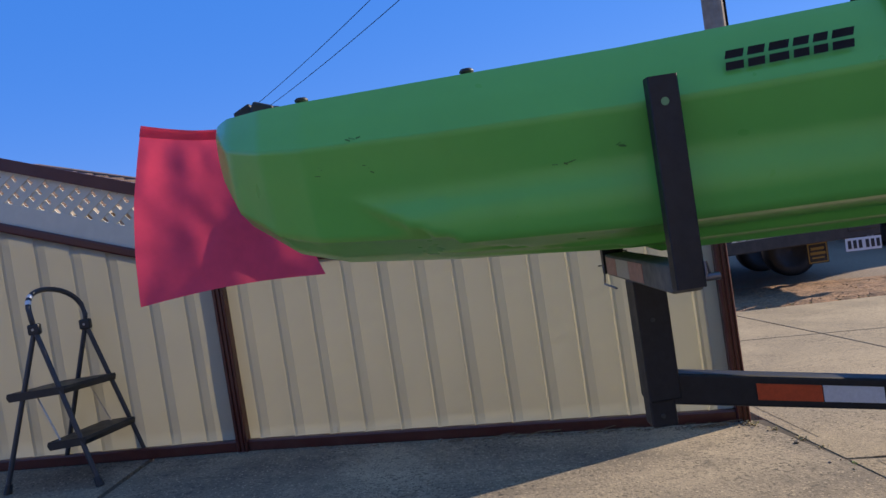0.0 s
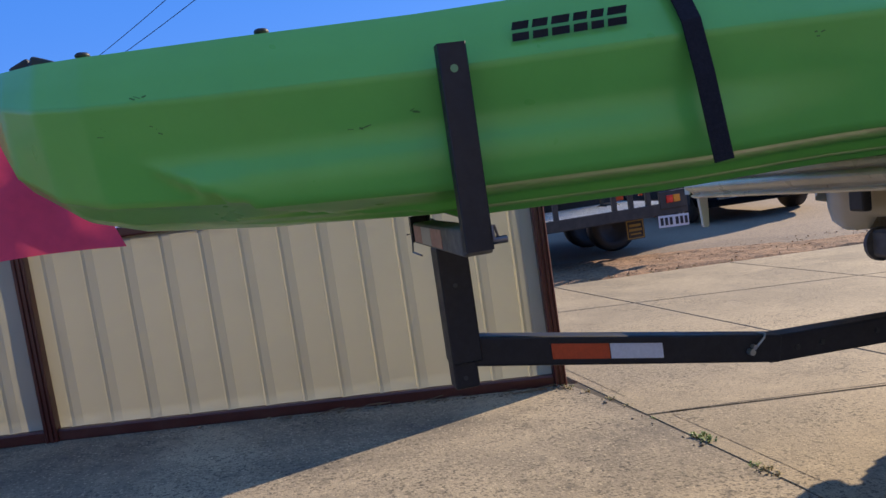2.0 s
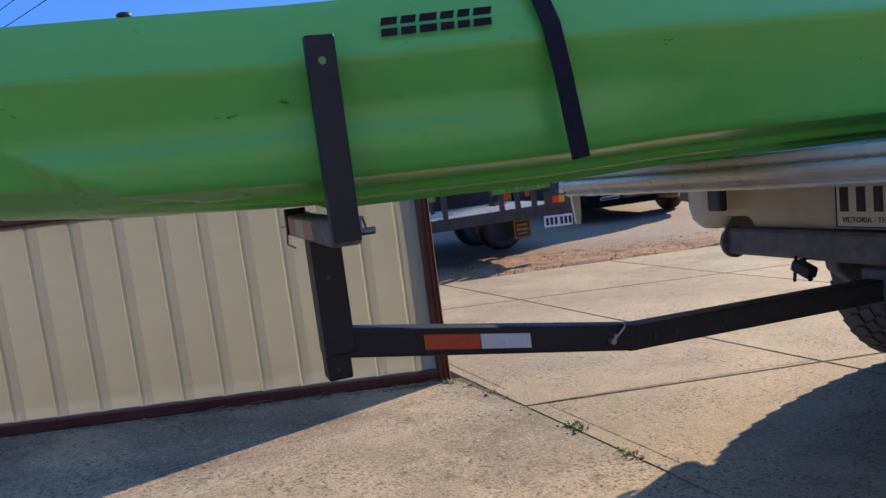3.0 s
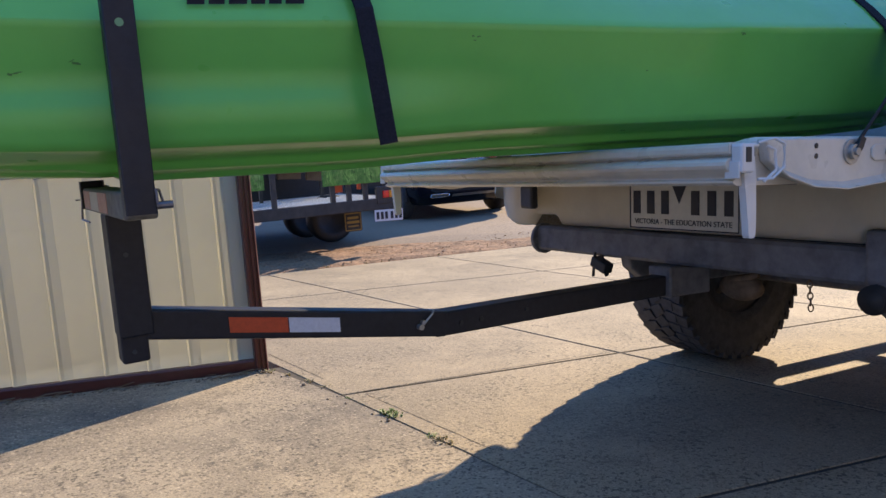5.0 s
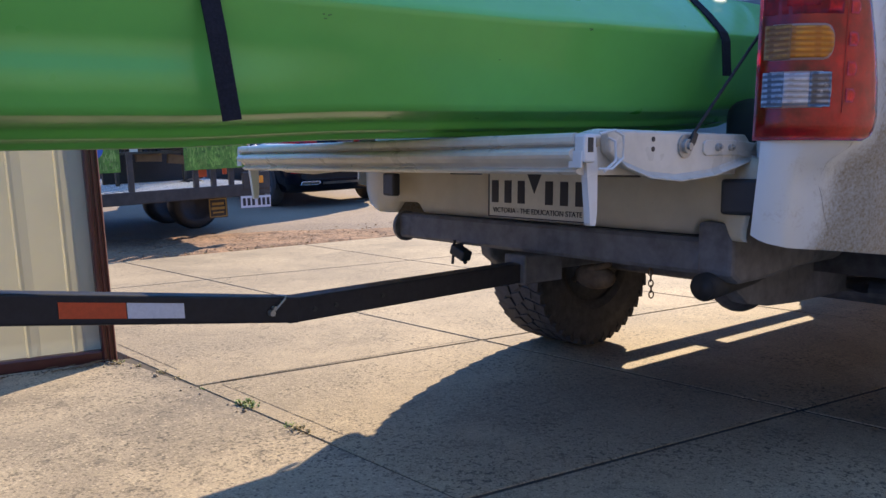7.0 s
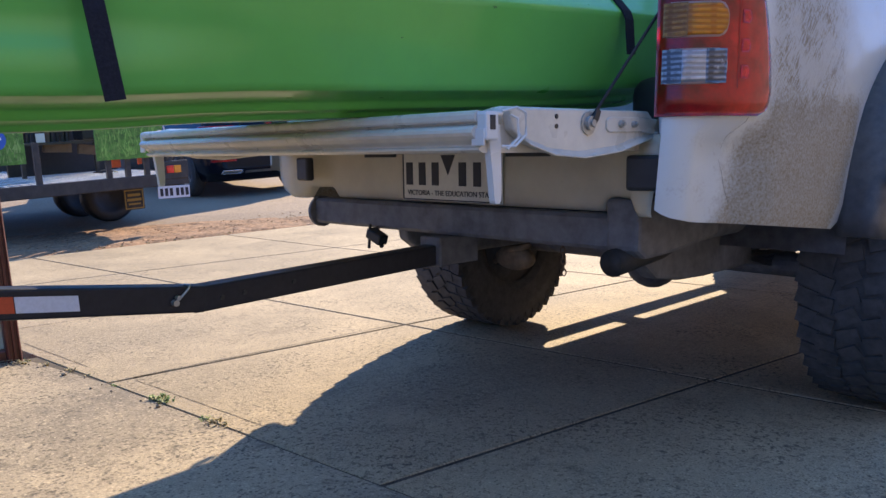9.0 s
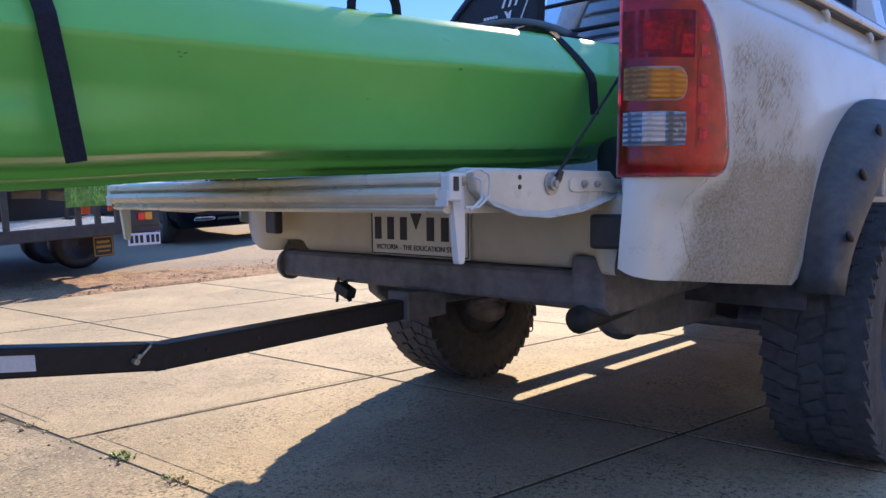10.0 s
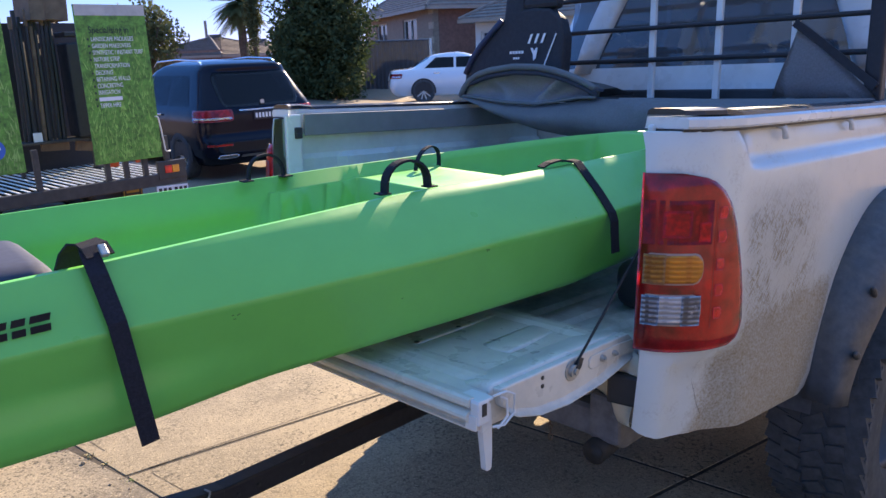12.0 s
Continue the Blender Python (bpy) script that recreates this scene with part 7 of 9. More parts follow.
# folded kayak seat resting on the cover
seat = thing("kayak_chair", U_M @ Matrix.Translation((1.17, 0.55, 1.56)), "black padded kayak chair lying on the canvas cover", "chair")
bm = bmesh.new()
outline = [(-0.19, 0.02), (-0.19, 0.12), (-0.185, 0.20), (-0.155, 0.275), (-0.10, 0.315), (0.0, 0.325), (0.05, 0.32), (0.052, 0.375), (0.16, 0.38), (0.162, 0.285), (0.22, 0.235), (0.285, 0.175), (0.345, 0.105), (0.375, 0.05), (0.375, 0.0), (0.2, -0.03), (-0.10, -0.03)]
prism(bm, outline, "x", -0.035, 0.04, 0.014)
bmesh.ops.rotate(bm, verts=bm.verts, matrix=Matrix.Rotation(radians(8), 3, "Y"))
part("back_pad", bm, M_SEAT, seat, smooth=False)
bm = bmesh.new()
tube(bm, [(-0.040 + 0.13 * z, y, z) for y, z in ((0.365, 0.045), (0.335, 0.11), (0.28, 0.175), (0.215, 0.235), (0.165, 0.28))], 0.014, 8)
part("piping", bm, shader("dark_blue_trim", (0.02, 0.03, 0.07), 0.6), seat, "dark blue edge trim", smooth=True)
bm = bmesh.new()
tube(bm, [(-0.036 + 0.13 * z, y, z) for y, z in ((-0.10, 0.073), (-0.125, 0.14), (-0.15, 0.206))], 0.003, 6)
part("seam", bm, M_PRINT, seat, "pale stitched seam")
for k in range(3):
    y0 = 0.005 - 0.036 * k
    bm = bmesh.new()
    prism(bm, [(y0, 0.17), (y0 - 0.012, 0.17), (y0 - 0.030, 0.210), (y0 - 0.018, 0.210)], "x", -0.0135, -0.0115)
    part("print_bar", bm, M_PRINT, seat, "slanted white print bar")
for k in range(5):
    part("print_mark", box(bmesh.new(), (-0.0215, 0.095 - 0.017 * k, 0.134), (0.002, 0.012, 0.012)), M_PRINT, seat, "small white print mark")
for k in range(3):
    part("print_mark", box(bmesh.new(), (-0.0255, 0.072 - 0.013 * k, 0.108), (0.002, 0.009, 0.009)), M_PRINT, seat, "small white print mark")
bm = bmesh.new()
prism(bm, [(-0.020, 0.150), (-0.032, 0.150), (-0.040, 0.135), (-0.052, 0.150), (-0.060, 0.150), (-0.050, 0.105), (-0.036, 0.095), (-0.034, 0.12)], "x", -0.0235, -0.0215)
part("print_emblem", bm, M_PRINT, seat, "small white printed emblem")
bm = bmesh.new()
box(bm, (0.05, -0.03, 0.345), (0.06, 0.20, 0.06), pose(0, 0, 0, 0, 8, 0), 0.02)
part("head_pad", bm, M_SEAT, seat)

# rubber pad in the tub's corner
pad = thing("rubber_pad", U_M @ Matrix.Translation((0.34, -0.585, 0.905)), "dark grey rubber block beside the kayak in the tub", "block")
bm = bmesh.new()
box(bm, (0.0, 0.0, 0.073), (0.17, 0.19, 0.146), None, 0.05, 4)
part("block", bm, M_PLASTIC, pad, smooth=True)
# ---- street side ----
M_TRAILER = shader("dark_trailer_steel", (0.035, 0.033, 0.032), 0.55, grain=0.2, grain_size=12, stain=0.4, stain_size=3, stain_color=(0.10, 0.085, 0.065))
M_DECK = shader("bright_deck_slat", (0.86, 0.85, 0.82), 0.45, metal=0.0, grain=0.15, grain_size=20)
M_TURF = shader("printed_turf_green", (0.10, 0.26, 0.035), 0.55, grain=0.5, grain_size=26, stain=0.7, stain_size=5, stain_color=(0.045, 0.13, 0.018))
M_BLUE = shader("blue_sticker", (0.02, 0.12, 0.45), 0.5)
M_YELLOW = shader("yellow_border", (0.34, 0.24, 0.06), 0.6)
M_CARTON = shader("weathered_timber_box", (0.17, 0.11, 0.07), 0.85, grain=0.3, grain_size=9, stain=0.3, stain_size=4)
M_NAVY = shader("dark_navy_car_paint", (0.005, 0.007, 0.015), 0.16, coat=0.0, spec=0.2, grain=0.05, grain_size=3)
M_CAR_WHITE = shader("white_car_paint", (0.70, 0.71, 0.72), 0.15, coat=0.7, grain=0.02, grain_size=3)
M_CHROME = shader("bright_trim", (0.75, 0.75, 0.76), 0.15, metal=1.0)
M_BRICK = shader("orange_brown_brick", (0.30, 0.15, 0.10), 0.85, grain=0.15, grain_size=7, stain=0.3, stain_size=1.2)
M_MORTARED = shader("cream_brick", (0.46, 0.37, 0.27), 0.85, grain=0.12, grain_size=7, stain=0.3, stain_size=1.0)
M_TILE = shader("grey_brown_roof_tile", (0.25, 0.195, 0.165), 0.9, grain=0.2, grain_size=4, stain=0.4, stain_size=0.8, stain_color=(0.20, 0.17, 0.13))
M_TILE_RED = shader("brown_roof_tile", (0.17, 0.115, 0.09), 0.8, grain=0.2, grain_size=4, stain=0.3, stain_size=0.8)
M_GREYFENCE = shader("grey_fence_steel", (0.105, 0.11, 0.125), 0.45, grain=0.05, grain_size=3, stain=0.2, stain_size=1)
M_TRIM = shader("white_house_trim", (0.66, 0.64, 0.59), 0.5, grain=0.04, grain_size=5)
M_BARK = shader("grey_brown_bark", (0.12, 0.09, 0.065), 0.9, grain=0.3, grain_size=9, bump=0.5, bump_size=15)
M_LEAF = shader("dark_green_leaf", (0.060, 0.085, 0.034), 0.8, grain=0.35, grain_size=2.5, spec=0.2, through_light=0.25)
M_LEAF2 = shader("olive_leaf", (0.11, 0.125, 0.055), 0.8, grain=0.35, grain_size=2.5, spec=0.2, through_light=0.3)
M_FROND = shader("palm_frond", (0.10, 0.12, 0.05), 0.8, spec=0.15, grain=0.3, grain_size=3, through_light=0.3)
M_POLE = shader("weathered_timber_pole", (0.30, 0.25, 0.20), 0.85, grain=0.2, grain_size=6, stain=0.3, stain_size=2)
M_WIRE = shader("black_cable", (0.02, 0.02, 0.022), 0.95, spec=0.05)

# work trailer, its tail towards the drive
TX, TY = 3.46, 7.9
tz = ground_z(4.0, 9.2)
trailer = thing("work_trailer", Matrix.Translation((TX, TY, tz)), "dark steel tandem work trailer with sign boards and hand tools", "trailer")
def T_(x, y, z):
    return Vector((x - TX, y - TY, z - tz))
bm = bmesh.new()
box(bm, T_(3.46, 7.93, 0.345), (2.02, 0.06, 0.13), None, 0.008)
part("rear_beam", bm, M_TRAILER, trailer)
for x in (2.49, 4.43):
    bm = bmesh.new()
    box(bm, T_(x, 9.6, 0.36), (0.07, 3.3, 0.10), None, 0.008)
    part("side_beam", bm, M_TRAILER, trailer)
# near-black sheet added under the slats so the gaps between them read dark
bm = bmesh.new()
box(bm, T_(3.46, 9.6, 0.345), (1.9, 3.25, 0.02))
part("deck_plate", bm, shader("slat_gap_black", (0.02, 0.019, 0.018), 0.95, spec=0.03, grain=0.3, grain_size=8), trailer)
slat = None
for k in range(21):
    if slat is None:
        bm = bmesh.new()
        box(bm, (0, 0, 0), (0.021, 3.2, 0.012), None, 0.003)
        slat = part("deck_slat", bm, M_DECK, trailer)
        so = slat
    else:
        so = new("deck_slat", slat.data)
        so.parent = trailer
    so.location = T_(2.56 + 0.09 * k, 9.58, 0.405)
for x in (2.44, 2.91, 3.60, 3.80, 4.01, 4.27):
    bm = bmesh.new()
    box(bm, T_(x, 7.935, 0.41 + 0.20), (0.055, 0.05, 0.42), None, 0.006)
    part("stanchion", bm, M_TRAILER, trailer)
for (x0, x1), z0, z1, wide in (((1.95, 2.80), 0.62, 2.24, 0), ((3.47, 4.20), 0.60, 2.19, 1)):
    bm = bmesh.new()
    box(bm, T_((x0 + x1) / 2, 7.89, (z0 + z1) / 2), (x1 - x0, 0.024, z1 - z0), None, 0.004)
    board = part("sign_board", bm, M_TURF, trailer, "printed green turf sign board with white list")
    bm = bmesh.new()
    box(bm, T_((x0 + x1) / 2, 7.876, z1 - 0.055), (x1 - x0 - 0.01, 0.003, 0.105))
    part("top_strip", bm, shader("faded_board_strip", (0.42, 0.40, 0.36), 0.6, grain=0.15, grain_size=8), board, "faded grey strip")
    # blades of the printed grass stand out as thin raised strokes
    rg2 = random.Random(3 + wide)
    bm = bmesh.new()
    for k in range(420):
        bx_, bz_ = rg2.uniform(x0 + 0.02, x1 - 0.02), z0 + (z1 - z0 - 0.3) * rg2.random() ** 1.6 + 0.02
        l, ln, ww = rg2.uniform(0.05, 0.14), rg2.uniform(-0.5, 0.5), rg2.uniform(0.004, 0.009)
        p0 = T_(bx_, 7.8765, bz_)
        p1 = p0 + Vector((ln * l, -0.0005, l))
        bm.faces.new([bm.verts.new(q) for q in (p0 + Vector((-ww, 0, 0)), p0 + Vector((ww, 0, 0)), p1)])
    gp = part("grass_print", bm, shader("grass_print_light" if wide else "grass_print_pale", (0.20, 0.38, 0.07) if wide else (0.24, 0.40, 0.10), 0.6, grain=0.5, grain_size=14), board)
    tagged(gp, "lighter printed grass blades", kind="stuff")
    if wide:
        m_txt = Matrix(((1, 0, 0), (0, 0, -1), (0, 1, 0))).to_4x4()
        letters("heading", "Specialising in", 0.095, Matrix.Translation(T_(3.585, 7.874, 1.94)) @ m_txt, M_INK, board, 0.002, 0.8, "LEFT")
        for k, tx in enumerate(("LANDSCAPE PACKAGES", "GARDEN MAKEOVERS", "SYNTHETIC / INSTANT TURF", "NATURE STRIP", "TRANSFORMATION", "DECKING", "RETAINING WALLS", "CONCRETING", "IRRIGATION", "", "TIPPER HIRE")):
            zz = 1.852 - 0.066 * k
            if tx:
                letters("list_line", tx, 0.062, Matrix.Translation(T_(3.60, 7.874, zz)) @ m_txt, M_PRINT, board, 0.002, 0.66, "LEFT")
            else:
                bm = bmesh.new()
                box(bm, T_(3.72, 7.874, zz), (0.24, 0.002, 0.038))
                part("list_line", bm, M_PRINT, board)
            if tx not in ("TRANSFORMATION",):
                bm = bmesh.new()
                box(bm, T_(3.572, 7.874, zz), (0.016, 0.002, 0.022))
                part("tick", bm, M_INK, board)
    else:
        bm = bmesh.new()
        rod(bm, T_(2.545, 7.877, 0.86), T_(2.545, 7.872, 0.86), 0.10, n=24)
        part("round_sticker", bm, M_BLUE, board, "round blue sticker")
        bm = bmesh.new()
        box(bm, T_(2.56, 7.870, 0.85), (0.03, 0.002, 0.13))
        box(bm, T_(2.57, 7.870, 0.87), (0.07, 0.002, 0.025))
        part("sticker_bar", bm, M_PRINT, board)
# lamp, plate, mudflap
bm = bmesh.new()
box(bm, T_(4.30, 7.915, 0.445), (0.33, 0.05, 0.20), None, 0.008)
part("lamp_panel", bm, M_TRAILER, trailer)
for x, mt, nm in ((4.25, M_LENS_RED, "stop_lens"), (4.335, M_LENS_AMBER, "turn_lens")):
    bm = bmesh.new()
    box(bm, T_(x, 7.885, 0.455), (0.082, 0.02, 0.085), None, 0.006)
    part(nm, bm, mt, trailer, "trailer tail lamp lens")
pl2 = part("number_plate", box(bmesh.new(), T_(4.27, 7.885, 0.205), (0.372, 0.004, 0.134), pose(0, 0, 0, 0, 2, 0), 0.001), shader("pale_blue_plate", (0.60, 0.62, 0.66), 0.4), trailer, "pale trailer plate with plain bars")
for k in (-2.6, -1.6, -0.6, 0.7, 1.7, 2.7):
    bm = bmesh.new()
    box(bm, T_(4.27 + 0.056 * k, 7.881, 0.205 - 0.002 * k), (0.036, 0.002, 0.085))
    part("character_bar", bm, M_INK, pl2)
FX = 0.28
flap = part("mud_flap", box(bmesh.new(), T_(3.86 + FX, 8.62, 0.10), (0.24, 0.012, 0.24), None, 0.003), M_RUBBER, trailer, "black mud flap with yellow border and bars")
bm = bmesh.new()
for cx_, cz_, w_, h_ in ((3.86, 0.205, 0.22, 0.012), (3.86, -0.005, 0.22, 0.012), (3.755, 0.10, 0.012, 0.2), (3.965, 0.10, 0.012, 0.2), (3.86, 0.15, 0.15, 0.03), (3.86, 0.095, 0.17, 0.03), (3.86, 0.045, 0.14, 0.018)):
    box(bm, T_(cx_ + FX, 8.612, cz_), (w_, 0.003, h_))
part("border", bm, M_YELLOW, flap)
bm = bmesh.new()
tube(bm, [T_(4.165, 7.87, 1.04), T_(4.195, 7.868, 1.03), T_(4.212, 7.868, 0.92), T_(4.235, 7.868, 0.67), T_(4.25, 7.868, 0.655), T_(4.295, 7.868, 0.655)], 0.008, 8)
part("bent_rod", bm, M_TRIM, trailer, "white bent steel rod beside the board", smooth=True)
for c_, s_, a_ in (((3.50, 9.0, 0.73), (0.30, 0.05, 0.10), 3), ((3.86, 9.02, 0.69), (0.26, 0.05, 0.11), 8)):
    ob = tagged(part("timber_offcut", box(bmesh.new(), (0, 0, 0), s_, pose(0, 0, 0, 0, a_, 0), 0.006), M_CARTON), "brown timber offcut wedged among the tools", "timber", "timber in the trailer")
    ob.location = c_
bm = bmesh.new()
box(bm, T_(3.31, 8.93, 0.845), (0.095, 0.004, 0.11), None, 0.001)
part("white_tag", bm, M_PRINT, trailer, "blank white tag on the tools")
tw_me = None
for x in (4.05, 2.55):
    for y in (9.12, 9.98):
        if tw_me is None:
            bm = bmesh.new()
            lathe(bm, [(0.0, -0.05), (0.10, -0.07), (0.19, -0.085), (0.21, -0.10), (0.30, -0.105), (0.335, -0.085), (0.342, 0), (0.335, 0.085), (0.30, 0.105), (0.21, 0.10), (0.0, 0.08)], 36)
            ob = part("wheel", bm, M_PLASTIC, trailer, "dusty black trailer wheel", smooth=True)
            tw_me = ob.data
        else:
            ob = new("wheel", tw_me)
            ob.parent = trailer
            tagged(ob, "dusty black trailer wheel")
        ob.scale = (0.91, 0.91, 0.91)
        ob.location = T_(x, y, tz + 0.311)
for x in (2.49,):
    for z in (0.9, 1.35, 1.85):
        bm = bmesh.new()
        box(bm, T_(x, 9.6, z), (0.04, 3.3, 0.05))
        part("cage_rail", bm, M_TRAILER, trailer)
    for y in (8.0, 9.1, 10.2, 11.2):
        bm = bmesh.new()
        box(bm, T_(x, y, 1.13), (0.045, 0.045, 1.46))
        part("cage_post", bm, M_TRAILER, trailer)
# dark backing added to shut out the bright sky between the tools
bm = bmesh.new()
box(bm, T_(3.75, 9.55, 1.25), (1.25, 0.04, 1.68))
part("tool_panel", bm, M_PLASTIC, trailer, "dark backing added behind the tools to hide bright gaps")
bm = bmesh.new()
box(bm, T_(3.46, 11.22, 1.0), (1.95, 0.05, 1.25))
part("front_board", bm, M_TRAILER, trailer)
for x0, z0, w_, h_ in ((3.86, 0.54, 0.10, 0.09), (4.13, 0.56, 0.05, 0.10)):
    bm = bmesh.new()
    box(bm, T_(x0, 8.35, z0), (w_, 0.03, h_), None, 0.008)
    part("red_tie", bm, M_TAPE_RED, trailer, "red strap bundle on the deck")
bm = bmesh.new()
box(bm, T_(3.46, 11.9, 0.35), (0.1, 1.5, 0.1))
part("drawbar", bm, M_TRAILER, trailer)
bm = bmesh.new()
box(bm, T_(3.56, 9.05, 0.785), (0.86, 0.30, 0.03), None, 0.006)
for x in (3.16, 3.97):
    box(bm, T_(x, 9.12, 0.60), (0.04, 0.04, 0.38))
part("tool_shelf", bm, M_TRAILER, trailer, "dark shelf that carries the tools")
rt = random.Random(21)
for k in range(9):
    x = 3.19 + 0.052 * k
    foot = Vector((x + 0.01, 9.0, 0.80))
    tl = thing("garden_tool", Matrix.Translation(foot), "dark long-handled hand tool standing in the trailer", "tool", "tools in the trailer")
    bm = bmesh.new()
    tip = Vector((0.045, 0.03 * (k % 3), 1.20 + 0.09 * rt.random()))
    tube(bm, [(0, 0, 0), tip * 0.5 + Vector((0.006, 0, 0)), tip], 0.017 + 0.006 * (k % 3), 8)
    part("handle", bm, M_PLASTIC if k != 4 else M_CARTON, tl)
    bm = bmesh.new()
    box(bm, tip + Vector((0, 0, 0.05)), (0.036, 0.05, 0.13 + 0.05 * (k % 2)), pose(0, 0, 0, 0, rt.uniform(-8, 8), 0), 0.008)
    part("grip", bm, M_CARTON if k % 3 == 0 else M_PLASTIC, tl)
tool_rack = part("tool_rack", box(bmesh.new(), T_(3.82, 9.0, 1.33), (0.17, 0.3, 1.04), None, 0.02), M_PLASTIC, trailer, "dark tool rack")
for z in (0.85, 0.97, 1.09, 1.21, 1.33, 1.45, 1.57, 1.69):
    part("rack_peg", box(bmesh.new(), T_(3.97, 8.95, z), (0.13, 0.3, 0.045), None, 0.01), M_PLASTIC, tool_rack)
part("rack_shelf", box(bmesh.new(), T_(3.90, 9.0, 1.94), (0.34, 0.3, 0.05), None, 0.01), M_PLASTIC, tool_rack)
for nm, c_, s_ in (("timber_box", (3.48, 9.05, 2.085), (0.16, 0.4, 0.36)), ("timber_box", (3.67, 9.1, 2.09), (0.30, 0.4, 0.36))):
    bx_ob = part(nm, box(bmesh.new(), (0, 0, s_[2] / 2), s_, pose(0, 0, 0, 0, 3, 4), 0.01), M_CARTON)
    bx_ob.location = c_
    tagged(bx_ob, "weathered brown timber box on top of the tools", "box", "boxes on the trailer")


# cars
def car_shape(name, m, spec, paint, label, group):
    """A car facing +y of its own frame, tail near y = 0. spec gives, by height, the tail's and nose's y and the half width."""
    car = thing(name, m, label, "car", group)
    tail, nose, half = spec["tail"], spec["nose"], spec["half"]

    def at(tab, z):
        return lerp(z, [p[0] for p in tab], [p[1] for p in tab])

    def rear(z, u):
        """Point and outward normal, u metres from the middle of the tail round the corner."""
        w, y0 = at(half, z), at(tail, z)
        sg, u = (1 if u >= 0 else -1), abs(u)
        r = min(spec["corner"], w * 0.5)
        flat = w - r
        crown = 0.07
        if u <= flat:
            return Vector((sg * u, y0 + crown * (u / w) ** 2, z)), Vector((sg * 2 * crown * u / w / w, -1, 0)).normalized()
        y0 += crown * (flat / w) ** 2
        if u <= flat + r * math.pi / 2:
            a = (u - flat) / r
            return Vector((sg * (flat + r * math.sin(a)), y0 + r * (1 - math.cos(a)), z)), Vector((sg * math.sin(a), -math.cos(a), 0))
        return Vector((sg * w, y0 + r + (u - flat - r * math.pi / 2), z)), Vector((sg, 0, 0))

    def ring(z):
        w, y0, y1 = at(half, z), at(tail, z), at(nose, z)
        r = min(spec["corner"], w * 0.5)
        pts = [rear(z, (w - r) * k / 6)[0] for k in range(6)] + [rear(z, (w - r) + r * math.pi / 2 * k / 8)[0] for k in range(9)]
        ya, r2 = pts[-1].y, min(0.45, w * 0.6)
        pts += [Vector((w, ya + (y1 - r2 - ya) * k / 10, z)) for k in range(1, 10)]
        pts += [Vector((w - r2 + r2 * math.cos(a), y1 - r2 + r2 * math.sin(a), z)) for a in [math.pi / 2 * k / 8 for k in range(9)]]
        full = pts + [Vector((0, y1, z))] + [Vector((-p.x, p.y, p.z)) for p in pts[:0:-1]]
        return [tuple(p) for p in full]

    zs = spec["levels"]
    bm = bmesh.new()
    loft(bm, [ring(z) for z in zs])
    part("body", bm, paint, car, smooth=True)

    def patch(z0, z1, u0, u1, off, mt, nm, lab="", soft_corner=0.0, parent=None):
        bmx = bmesh.new()
        NUp, NZp = 16, 8
        g = []
        for j in range(NZp + 1):
            b = -1 + 2 * j / NZp
            z = (z0 + z1) / 2 + (z1 - z0) / 2 * b
            k = 1 - soft_corner * abs(b) ** 5
            row = []
            for i in range(NUp + 1):
                a = -1 + 2 * i / NUp
                p, n = rear(z, (u0 + u1) / 2 + (u1 - u0) / 2 * a * k)
                row.append(bmx.verts.new(p + n * off))
            g.append(row)
        for j in range(NZp):
            for i in range(NUp):
                bmx.faces.new((g[j][i], g[j][i + 1], g[j + 1][i + 1], g[j + 1][i]))
        bmesh.ops.solidify(bmx, geom=bmx.faces[:], thickness=0.01)
        return part(nm, bmx, mt, parent or car, lab, smooth=True)

    g0, g1 = spec["rear_glass"]
    patch(g0, g1, -at(half, g1) * 0.90, at(half, g1) * 0.90, 0.006, M_TINT, "rear_window", "dark rear window", 0.10)
    t0, t1, ua, ub = spec["lamp"]
    for sg in (-1, 1):
        lo, hi = (ua, ub) if sg > 0 else (-ub, -ua)
        tl_ = patch(t0, t1, lo, hi, 0.012, M_LENS_RED, "tail_lamp", "red wrap-around tail lamp", 0.08)
        patch(t0 + 0.03, t0 + 0.06, lo + 0.03, hi - 0.03, 0.016, M_CHROME, "lamp_strip", "pale strip in the lamp", 0.05, tl_)
        # side windows, split by a pillar
        s0, s1, sy = spec["side_glass"]
        for ya, yb, cut in sy:
            bm = bmesh.new()
            g = []
            for z in [s0 + (s1 - s0) * k / 6 for k in range(7)]:
                f = (z - s0) / (s1 - s0)
                g.append([bm.verts.new((sg * (at(half, z) + 0.005), y, z)) for y in [(ya + cut[0] * f) + ((yb + cut[1] * f) - (ya + cut[0] * f)) * k / 6 for k in range(7)]])
            for j in range(6):
                for i in range(6):
                    bm.faces.new((g[j][i], g[j][i + 1], g[j + 1][i + 1], g[j + 1][i]))
            bmesh.ops.solidify(bm, geom=bm.faces[:], thickness=0.008)
            part("side_window", bm, M_TINT, car, "dark side window")
        bm = bmesh.new()
        box(bm, (sg * (at(half, s0) + 0.10), spec["mirror"], s0 + 0.05), (0.2, 0.1, 0.14), None, 0.03)
        part("door_mirror", bm, paint, car)
        for y in spec["doors"]:
            bm = bmesh.new()
            box(bm, (sg * (at(half, 0.85) + 0.012), y, s0 - 0.14), (0.025, 0.2, 0.03), None, 0.008)
            part("door_handle", bm, M_CHROME, car, "bright door handle")
